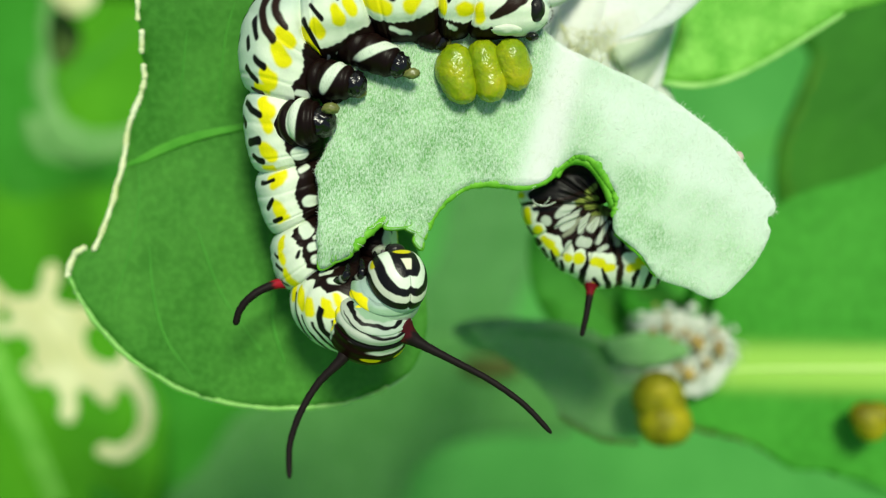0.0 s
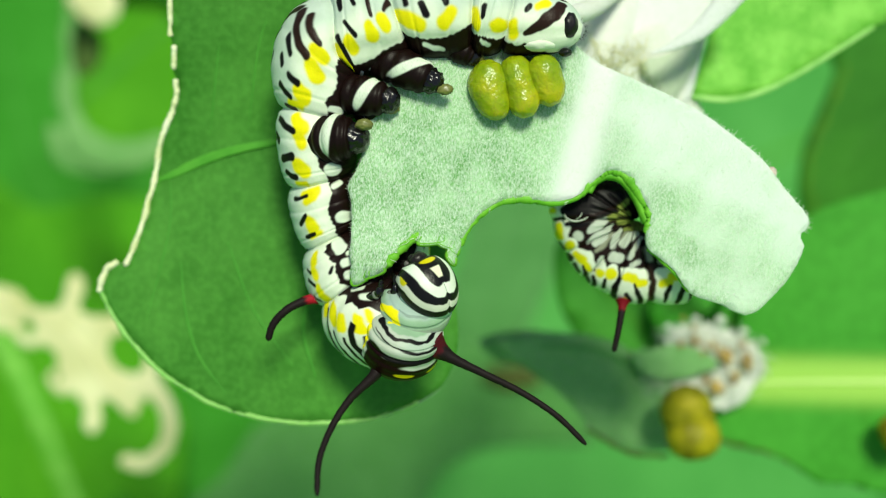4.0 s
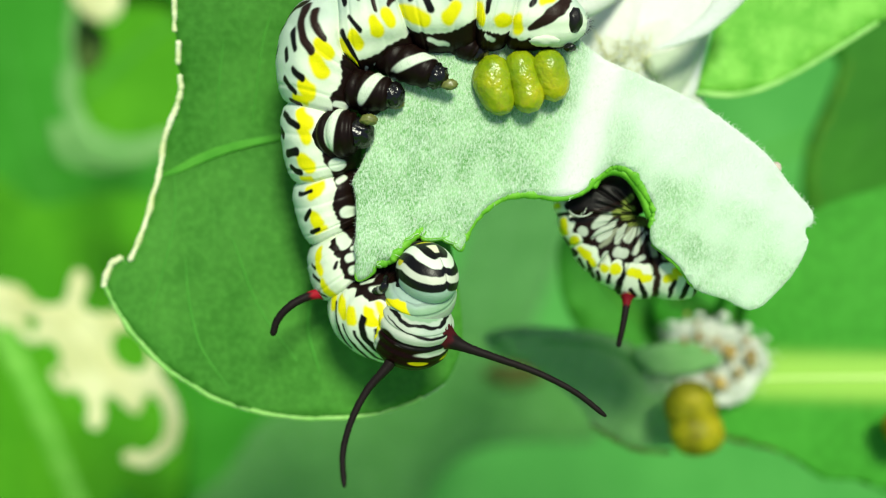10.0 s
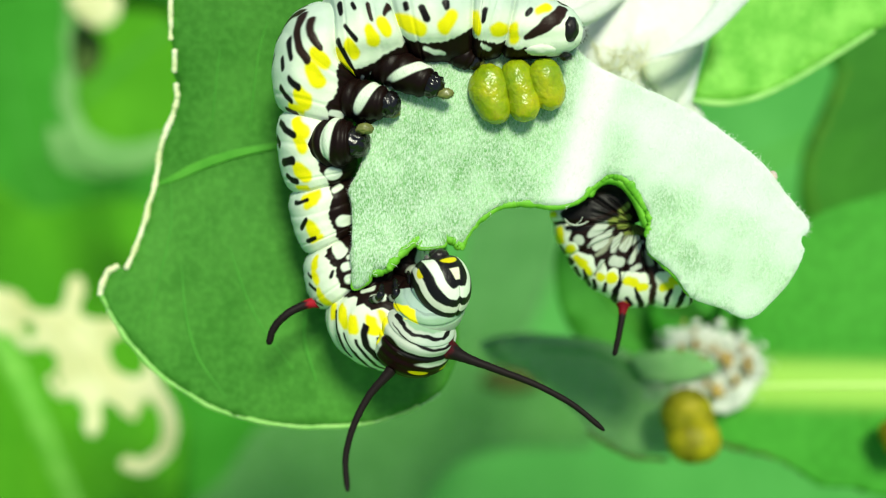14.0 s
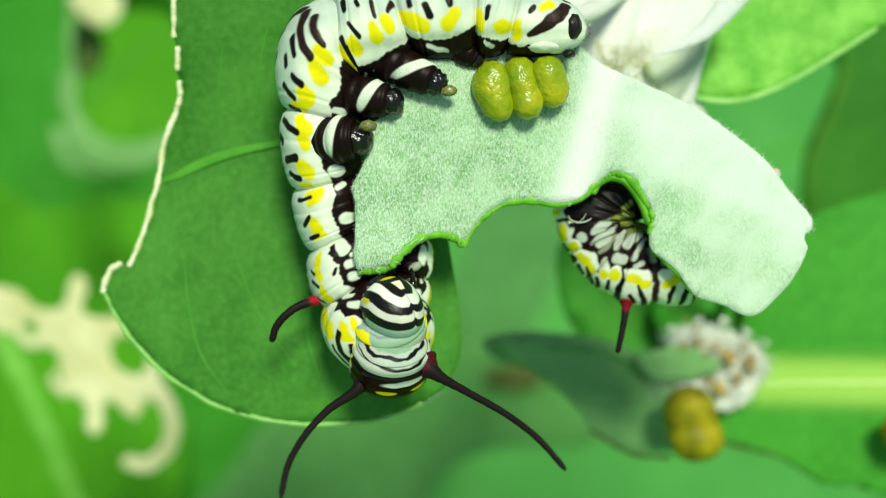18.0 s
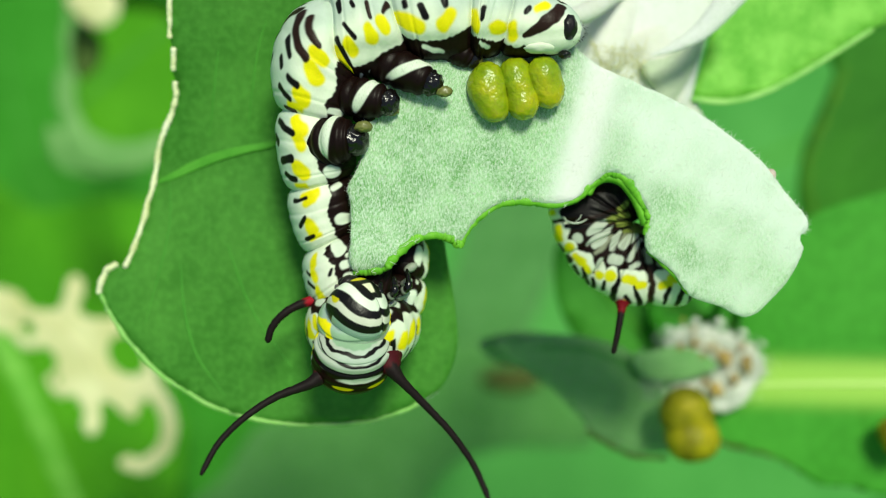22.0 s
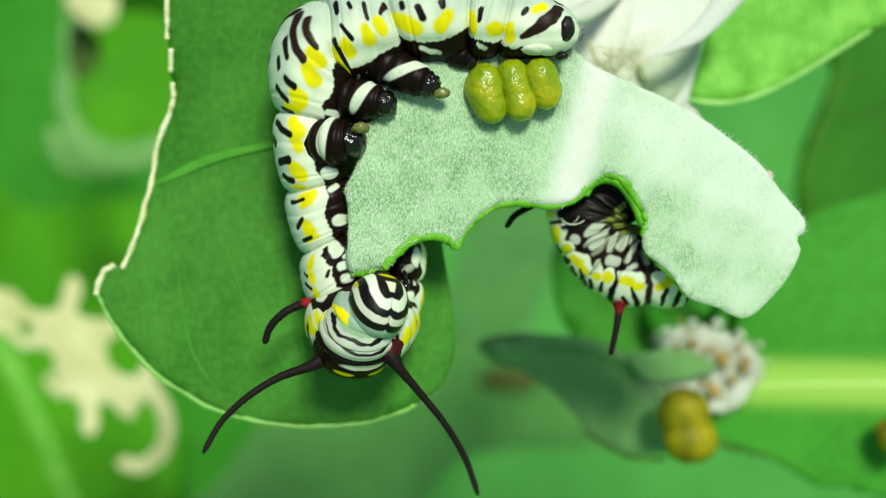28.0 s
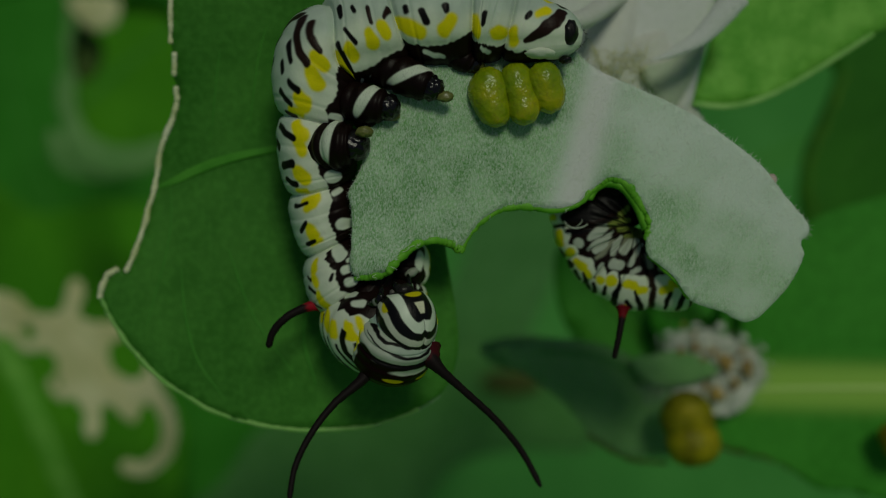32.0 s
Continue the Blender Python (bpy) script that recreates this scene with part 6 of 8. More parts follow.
def head_mesh(r):
    """The striped head: arcs round a pale triangle, open to the mouth (+z); the face looks to -y."""
    nu, nv = 230, 160
    th = np.linspace(0, math.pi, nv)
    ph = np.linspace(-math.pi, math.pi, nu, endpoint=False)
    T, P = np.meshgrid(th, ph, indexing="ij")
    d = np.stack([np.sin(T) * np.sin(P), -np.sin(T) * np.cos(P), np.cos(T)], 2).reshape(-1, 3)
    az = np.arctan2(d[:, 0], -d[:, 1])
    el = np.arcsin(np.clip(d[:, 2], -1, 1))
    ax = np.abs(az) * np.cos(el * 0.7)
    away = np.arccos(np.clip(-d[:, 1], -1, 1))
    sideways = np.abs(d[:, 0]) / np.maximum(np.hypot(d[:, 0], d[:, 2]), 1e-3)
    rr = np.where(el < 0, away, np.minimum(ax, away) * (1 - 0.35 * np.clip(el, 0, 0.9))) * (1 - 0.20 * sideways)
    calm = np.clip(np.cos(el), 0, 1) ** 2
    rr = rr + (0.016 * np.sin(az * 9 + 1.0) + 0.012 * np.sin(az * 23 + el * 5)) * calm + 0.05 * np.exp(-(d[:, 0] / 0.07) ** 2) * (el < 0)
    c = np.tile(BLACK, (len(d), 1))
    tri = np.maximum(ax * 1.25 - el * 0.40, -el * 1.05)
    c = over(c, 1 - smooth_step(0.16, 0.20, np.maximum(tri, el * 1.05 + 0.01)), OFFWHITE * np.array((1.1, 1.08, 0.92)))
    cheek = smooth_step(0.35, 1.0, np.abs(az)) * smooth_step(-1.1, -0.3, el)
    c = over(c, smooth_step(0.37, 0.40, rr) - smooth_step(0.66, 0.69, rr + 0.06 * cheek), CHALK * 1.22)
    c = over(c, smooth_step(0.89, 0.92, rr) - smooth_step(1.11, 1.14, rr), OFFWHITE * 0.92)
    c = over(c, smooth_step(1.38, 1.42, rr) * (el < 0), BLUEGREY)
    suture = spot(az, rr, 0.0, 0.9, 0.02, 0.6)
    c = over(c, suture * (el < 0) * 0.7, BLACK)
    c = over(c, spot(az, el - 0.30 * az ** 2, 0.0, 0.45, 0.38, 0.10), YELLOW * 0.78)
    c = over(c, spot(np.abs(az), el, 1.25, 0.34, 0.20, 0.20) * (rr > 0.86), YELLOW * 0.8)
    c = over(c, smooth_step(0.56, 0.60, el - 0.30 * az ** 2), BLACK * 2.0)
    v = d * r * np.array((1.05, 0.98, 1.12))
    v[:, 2] *= np.where(d[:, 2] < 0, 1.20, 1.0)
    v[:, 1] += 0.42 * r * np.clip(d[:, 2] - 0.35, 0, 1) ** 1.5
    v[:, 0] *= 1 - 0.10 * np.clip(d[:, 2], 0, 1)
    v[:, 2] -= 0.42 * r * np.clip(d[:, 2] - 0.55, 0, 1)
    # the two cheeks part slightly along the middle line
    v *= (1 - 0.02 * np.exp(-(az / 0.10) ** 2) * (el < 0) * (np.abs(az) < 1))[:, None]
    return (v, grid_faces(nv, nu)), c


geo, col = barrel(-3.0, 3.0, lambda u: 3.15 * np.sqrt(np.clip(1 - np.clip((0.5 - u) / 0.5, 0, 1) ** 3.4, 0.001, 1)) * np.sqrt(np.clip(1 - np.clip((u - 0.5) / 0.5, 0, 1) ** 2.2, 0.001, 1)) * (1 + 0.010 * np.cos(u * 37)), third_pattern, squash=0.86)
third_ring = part("body_ring", geo, CUTICLE, cat, colours=col, local=True)
geo, col = barrel(-2.15, 1.55, lambda u: SECOND(u) * (1 + 0.008 * np.cos(u * 43) - 0.045 * np.exp(-((u - 0.80) / 0.018) ** 2) - 0.03 * np.exp(-((u - 0.63) / 0.02) ** 2)), second_pattern)
second_ring = part("body_ring", geo, CUTICLE, cat, colours=col, local=True)
geo, col = barrel(-1.5, 1.45, lambda u: FIRST(u) * (1 - 0.03 * np.exp(-((u - 0.745) / 0.028) ** 2) - 0.04 * np.exp(-((u - 0.895) / 0.018) ** 2)), first_pattern)
first_ring = part("body_ring", geo, CUTICLE, cat, colours=col, local=True)
geo, col = head_mesh(1.58)
head = part("head", geo, GLOSS, cat, "black and white striped head", colours=col, local=True)
part("labrum", ellipsoid((0.0, -0.62, 1.22), (0.54, 0.44, 0.38), 40, 28, 0.07, 2.6), GLOSS, head, "dark upper lip", colours=np.tile(np.array((0.016, 0.013, 0.012)), (40 * 29, 1)), local=True)
for s in (-1, 1):
    part("mandible", ellipsoid((s * 0.22, -0.46, 1.46), (0.23, 0.32, 0.22), 20, 14, 0.08), GLOSS, head, "dark jaw", colours=np.tile(BLACK * 3, (20 * 15, 1)), local=True)
    part("palp", ellipsoid((s * 0.55, -0.22, 1.30), (0.13, 0.18, 0.22), 20, 14, 0.12), GLOSS, head, "stubby greyish mouthpart", colours=np.tile(np.array((0.13, 0.12, 0.11)), (20 * 15, 1)), local=True)
# long front filaments, pointing along +z of their own space
filament_l = horn([(0, 0, -0.55), (0.05, -0.1, 0.7), (0.60, -0.1, 2.6), (0.76, 0.0, 4.6), (0.52, 0.0, 6.5), (-0.18, 0.05, 8.15)], 0.86, 0.15, second_ring, "long black filament with a dark red root", red=0.10, root=DUSK)
filament_r = horn([(0, 0, -0.55), (0.0, -0.1, 0.7), (-0.20, -0.1, 2.6), (-0.42, 0.0, 4.9), (-0.35, 0.0, 7.2), (0.12, 0.05, 9.3)], 0.86, 0.15, second_ring, "long black filament with a dark red root", red=0.10, root=DUSK)

# the other caterpillar, curled tightly under the leaf: its folds fan out from the inside of the bend.
# Marks on its flank, with the dark under the leaf painted in: (x, z, half width) in mm from the middle of the bend
CURL_AT = np.array((11.04, 3.25, 1.94))
CURL_WHITE = [
    [(-4.47, 0.19, 0.29), (-4.15, -0.38, 0.38), (-4.15, -1.02, 0.26)],
    [(-3.77, -1.44, 0.41)],
    [(-3.45, -1.82, 0.26), (-2.87, -2.14, 0.38), (-2.65, -2.62, 0.32)],
    [(-2.01, -2.3, 0.16), (-2.01, -3.1, 0.38)],
    [(-1.34, -2.94, 0.41)],
    [(-0.8, -3.0, 0.29), (0.32, -3.16, 0.38)],
    [(1.28, -3.1, 0.38), (2.39, -3.19, 0.41)],
]
CURL_YELLOW = [
    [(-4.7, 0.51, 0.19)],
    [(-4.41, -0.32, 0.19), (-4.31, -0.96, 0.22)],
    [(-3.8, -1.47, 0.29)],
    [(-3.45, -1.98, 0.19), (-3.03, -2.3, 0.26)],
    [(-2.87, -2.56, 0.19), (-2.68, -2.87, 0.16)],
    [(-2.11, -3.03, 0.26)],
    [(-1.5, -3.1, 0.35)],
    [(-0.64, -3.26, 0.26), (-0.26, -3.35, 0.29)],
    [(0.06, -3.58, 0.26), (0.38, -3.61, 0.22)],
    [(1.4, -3.61, 0.26), (1.76, -3.58, 0.26)],
    [(1.92, -3.23, 0.26), (2.55, -3.13, 0.29)],
    [(-0.7, -4.6, 0.19)],
]
CURL_BLACK = [
    [(-3.83, -1.98, 0.1), (-3.67, -2.24, 0.16)],
    [(-3.45, -2.56, 0.1), (-3.19, -3.0, 0.06)],
    [(-3.03, -2.62, 0.06), (-2.88, -3.1, 0.13), (-2.62, -3.64, 0.1)],
    [(-2.46, -3.26, 0.1), (-2.3, -3.74, 0.13)],
    [(-1.82, -3.42, 0.1), (-1.79, -3.83, 0.13)],
    [(-1.05, -2.56, 0.06), (-1.02, -3.26, 0.1), (-1.21, -3.9, 0.19), (-1.28, -4.6, 0.16)],
    [(-0.58, -4.28, 0.13), (-0.32, -4.66, 0.13)],
    [(-0.16, -3.67, 0.06), (0.06, -4.15, 0.16), (0.32, -4.76, 0.16)],
    [(1.85, -3.8, 0.13), (1.72, -4.22, 0.16), (1.66, -4.69, 0.1)],
    [(2.78, -3.32, 0.13), (2.65, -3.9, 0.19), (2.39, -4.69, 0.16)],
    [(-4.06, 0.13, 0.1), (-4.63, 0.0, 0.1)],
    [(-4.34, -1.34, 0.13), (-4.09, -1.72, 0.13)],
    [(3.26, -3.58, 0.13), (3.13, -4.69, 0.13)],
    # legs and shadow under the leaf, painted as one broad black stroke
    [(-3.99, 0.51, 0.35), (-2.56, 0.83, 0.51), (-1.28, 1.37, 0.57)],
    [(-3.99, -0.22, 0.13), (-3.35, -0.38, 0.1), (-2.71, -0.13, 0.1)],
    [(-2.24, 0.16, 0.1), (-1.12, 0.51, 0.1)],
    [(-1.12, 0.16, 0.06), (-0.16, 0.06, 0.1)],
    [(-0.38, -0.35, 0.1), (-0.96, -0.38, 0.06)],
    [(-0.32, 0.89, 0.13), (0.16, 0.32, 0.13)],
]
CURL_BROWN = [
    [(0.7, -2.68, 0.16), (0.89, -3.58, 0.16), (0.86, -4.69, 0.22)],
]
CURL_PALE = [
    [(-3.32, -0.93, 0.29)],
    [(-1.37, -2.14, 0.32), (-1.05, -2.17, 0.29)],
    [(-2.65, -0.61, 0.22), (-2.24, -0.29, 0.29), (-1.85, -0.03, 0.19)],
    [(-2.78, -1.28, 0.1), (-2.24, -0.86, 0.16), (-1.44, -0.32, 0.06)],
    [(-2.43, -1.41, 0.16), (-1.92, -0.96, 0.26), (-1.53, -0.48, 0.06)],
    [(-1.44, -1.57, 0.16), (-1.21, -1.02, 0.22), (-0.96, -0.57, 0.1)],
    [(-0.8, -1.34, 0.26), (-0.38, -0.96, 0.26), (0.03, -0.73, 0.13)],
    [(-0.48, -2.17, 0.16), (-0.16, -1.66, 0.13), (0.19, -1.02, 0.1)],
    [(-2.24, -2.62, 0.1), (-2.01, -2.14, 0.13)],
    [(-0.32, -2.62, 0.16), (0.06, -2.36, 0.13)],
]
CURL_GREY = [
    [(-2.36, -1.79, 0.1), (-1.92, -1.41, 0.16), (-1.47, -0.83, 0.13)],
    [(0.38, -1.66, 0.13), (0.64, -2.24, 0.19)],
    [(1.21, -2.36, 0.16), (1.92, -2.49, 0.16)],
    [(-0.96, -1.34, 0.1), (-0.58, -0.51, 0.1)],
]
CURL_OLIVE = [
    [(-1.6, 0.06, 0.16), (-0.96, 0.32, 0.22), (-0.48, 0.32, 0.16)],
    [(-1.05, -0.13, 0.16), (-0.48, -0.1, 0.22), (0.19, -0.26, 0.19)],
    [(-0.96, 0.7, 0.16), (-0.57, 0.99, 0.19)],
    [(-0.7, -0.54, 0.13), (0.32, -0.48, 0.16)],
]
CURL_OUT = (40, 75, 105, 135, 155, 173, 187, 200, 217, 235, 247, 256, 262, 283, 302, 318, 338), (1.60, 2.00, 2.60, 3.90, 4.80, 4.92, 4.66, 4.43, 4.38, 4.47, 4.45, 4.76, 4.80, 4.92, 5.67, 5.90, 5.00)
CURL_BORDER = (150, 175, 190, 202, 208, 226, 236, 249, 265, 286, 310), (4.20, 4.30, 4.10, 3.85, 3.85, 3.80, 3.80, 3.56, 3.43, 3.55, 4.46)


def flank_stroke(x, z, pts, soft):
    return stroke(x, z, [(g[0], math.degrees(g[1]), g[2] / 1.14) for g in pts], 1.0, 1.0, soft)


def curled_ring(t0, t1, seed):
    """One ring of the bend, between two angles; a fold closes it at either end."""
    nt, ns = max(24, int((t1 - t0) * 2.4)), 200
    u = np.linspace(-0.04, 1.04, nt)
    th = t0 + (t1 - t0) * u
    psi = np.radians(np.linspace(-180, 180, ns, endpoint=False))
    out = np.interp(th, *CURL_OUT) * (1.0 - 0.035 * np.abs(2 * u - 1) ** 4)
    T, S = np.meshgrid(np.radians(th), psi, indexing="ij")
    R = out[:, None] * np.ones((1, ns))
    rho = R * 0.5 * (1 + np.cos(S))
    x, z = rho * np.cos(T), rho * np.sin(T)
    pleat = 1 + (0.045 * np.cos(np.degrees(T) * 0.40 + seed) + 0.02 * np.cos(np.degrees(T) * 0.93)) * (1 - smooth_step(0.35, 0.62, rho / R)) - 0.10 * np.exp(-(np.minimum(np.abs(u), np.abs(1 - u)) / 0.06) ** 2)[:, None]
    deep = 1.75 * np.sign(np.sin(S)) * np.abs(np.sin(S)) ** 0.75 * pleat * (0.6 + 0.4 * R / 4.6)
    v = np.stack([x, -deep, z], 2).reshape(-1, 3) + CURL_AT
    x, z, th_all, rho = x.ravel(), z.ravel(), np.repeat(th, ns), (rho / R).ravel() * np.repeat(out, ns)
    sx = x + 0.025 * np.sin(5 * z + seed) + 0.012 * np.sin(13 * z)
    sz = z + 0.025 * np.sin(6 * x + 1) + 0.012 * np.sin(15 * x)
    c = np.tile(BROWN * 1.2, (len(x), 1))
    c = over(c, smooth_step(-0.06, 0.06, rho - np.interp(th_all, *CURL_BORDER)), WHITE * 0.9)
    for marks, colour, soft in ((CURL_WHITE, WHITE, 0.05), (CURL_GREY, CHALK * np.array((0.42, 0.40, 0.34)), 0.09), (CURL_PALE, CHALK * 0.74, 0.05), (CURL_OLIVE, np.array((0.20, 0.25, 0.05)), 0.07),
                                (CURL_YELLOW, YELLOW * np.array((0.85, 0.9, 1.0)), 0.08), (CURL_BROWN, UMBER * 1.5, 0.08), (CURL_BLACK, BLACK, 0.05)):
        for st in marks:
            c = over(c, flank_stroke(sx, sz, st, soft), colour)
    return part("body_ring", (v, grid_faces(nt, ns)), CUTICLE, cat_b, colours=c)


cat_b = thing("caterpillar", (10.97, 3.00, -0.95), "banded caterpillar curled under the chewed leaf", "caterpillar", "caterpillars on the plant")
SEAMS = (40, 105, 150, 180, 206, 230, 253, 281, 308, 338)
for k in range(len(SEAMS) - 1):
    curled_ring(SEAMS[k], SEAMS[k + 1], 3 + k)
for line, r in (([(6.91, 1.9, 2.21), (7.05, 1.4, 1.97), (7.41, 1.2, 1.84), (7.87, 1.3, 1.9), (8.36, 1.7, 2.17)], 0.07), ([(7.56, 1.4, 1.94), (7.73, 1.2, 2.09), (7.89, 1.5, 2.32)], 0.04)):
    v, f = tube(spline(line, 24), np.linspace(r, r * 0.6, 24), 10)
    part("leg", (v, f), SHINE, cat_b, "thin pale-edged leg", colours=np.tile(CHALK * 0.7, (len(v), 1)))
horn([(10.32, 2.40, -2.69), (10.20, 2.20, -3.45), (9.99, 2.10, -4.54), (9.76, 2.10, -5.57)], 0.36, 0.15, cat_b, "short black filament with a red root", local=False, red=0.25, root=SCARLET * 0.5)
# its front filament shows for a moment past the leaf's edge
feeler = horn([(0, 0, 0), (-0.6, 0, 0.05), (-1.5, 0, -0.10), (-2.3, 0, -0.35), (-2.9, 0, -0.85)], 0.24, 0.16, cat_b, "black front filament", local=True, red=0.05)


# ---------------------------------------------------------------- what moves
def motions():
    walk(third_ring, [
        (0, at(2.31, 1.09, -9.68, 105.5, 5.9, 29.7)), (0.5, at(2.35, 1.09, -9.67, 105.3, 5.9, 31.2)), (1, at(2.30, 1.09, -9.64, 105.5, 6.0, 29.5)),
        (1.5, at(2.31, 1.11, -9.67, 105.5, 6.0, 29.5)), (2, at(2.21, 1.12, -9.66, 106.0, 6.2, 26.1)), (2.5, at(2.20, 1.11, -9.64, 106.1, 6.2, 25.5)),
        (3, at(2.33, 1.09, -9.66, 105.4, 5.9, 30.2)), (3.5, at(2.24, 1.10, -9.69, 105.9, 6.1, 27.1)), (5.5, at(2.50, 1.11, -9.61, 104.5, 5.6, 35.9)),
        (6, at(2.38, 1.11, -9.63, 105.1, 5.8, 32.2)), (6.5, at(2.40, 1.11, -9.63, 105.0, 5.8, 32.9)), (7, at(2.41, 1.11, -9.66, 105.0, 5.7, 33.1)),
        (7.5, at(2.37, 1.09, -9.70, 105.2, 5.8, 31.8)), (8, at(2.58, 1.06, -9.65, 104.1, 5.4, 38.4)), (8.5, at(2.60, 1.08, -9.55, 103.9, 5.3, 39.0)),
        (9, at(2.59, 1.10, -9.60, 104.0, 5.4, 38.6)), (9.5, at(2.60, 1.11, -9.55, 104.0, 5.3, 39.0)), (10, at(2.40, 1.13, -9.56, 105.0, 5.8, 32.8)),
        (10.5, at(2.45, 1.10, -9.67, 104.8, 5.6, 34.5)), (11, at(2.73, 1.08, -9.60, 103.3, 5.1, 42.4)), (11.5, at(2.75, 1.09, -9.55, 103.2, 5.0, 42.9)),
        (12, at(2.64, 1.09, -9.58, 103.7, 5.2, 40.1)), (12.5, at(2.52, 1.09, -9.54, 104.4, 5.5, 36.6)), (13, at(2.52, 1.09, -9.53, 104.4, 5.5, 36.5)),
        (13.5, at(2.53, 1.10, -9.57, 104.3, 5.5, 36.9)), (14, at(2.53, 1.11, -9.54, 104.3, 5.5, 36.9)), (14.5, at(2.53, 1.11, -9.49, 104.3, 5.5, 36.9)),
        (16.5, at(2.06, 1.15, -9.88, 106.6, 6.4, 20.1)), (17, at(2.09, 1.15, -9.92, 106.5, 6.4, 21.4)), (17.5, at(2.00, 1.16, -9.97, 106.9, 6.5, 17.5)),
        (18, at(1.94, 1.15, -10.02, 107.1, 6.6, 14.7)), (18.5, at(1.89, 1.15, -10.01, 107.2, 6.7, 12.7)), (19, at(1.81, 1.15, -9.96, 107.4, 6.8, 8.8)),
        (19.5, at(1.69, 1.15, -10.01, 107.5, 6.8, 3.5)), (20, at(1.51, 1.15, -10.08, 107.4, 6.8, -5.0)), (20.5, at(1.55, 1.15, -10.01, 107.4, 6.8, -3.2)),
        (21, at(1.52, 1.14, -10.01, 107.4, 6.8, -4.6)), (21.5, at(1.45, 1.15, -9.96, 107.2, 6.8, -7.9)), (22, at(1.25, 1.15, -9.91, 106.6, 6.6, -16.8)),
        (22.5, at(1.28, 1.15, -9.86, 106.7, 6.6, -15.7)), (23, at(1.27, 1.15, -9.86, 106.7, 6.6, -15.8)), (23.5, at(1.24, 1.14, -9.83, 106.6, 6.5, -17.1)),
        (24, at(1.26, 1.14, -9.80, 106.6, 6.6, -16.3)), (24.5, at(1.34, 1.15, -9.81, 106.9, 6.7, -12.8)), (25, at(1.25, 1.14, -9.80, 106.6, 6.5, -16.9)),
        (25.5, at(1.26, 1.14, -9.79, 106.6, 6.6, -16.3)), (27.5, at(1.31, 1.12, -9.59, 106.8, 6.6, -14.3)), (28, at(1.37, 1.12, -9.58, 107.0, 6.7, -11.6)),
        (28.5, at(1.37, 1.12, -9.54, 107.0, 6.7, -11.7)), (29, at(1.34, 1.12, -9.58, 106.9, 6.7, -12.8)), (29.5, at(1.28, 1.12, -9.44, 106.7, 6.6, -15.6)),
        (30, at(1.38, 1.12, -9.48, 107.0, 6.7, -11.1)), (30.5, at(1.44, 1.13, -9.55, 107.2, 6.8, -8.4)), (31, at(1.45, 1.13, -9.59, 107.2, 6.8, -7.8)),
        (31.5, at(1.73, 1.14, -9.72, 107.5, 6.8, 5.4)), (32, at(2.10, 1.13, -9.66, 106.5, 6.4, 21.5))
    ])
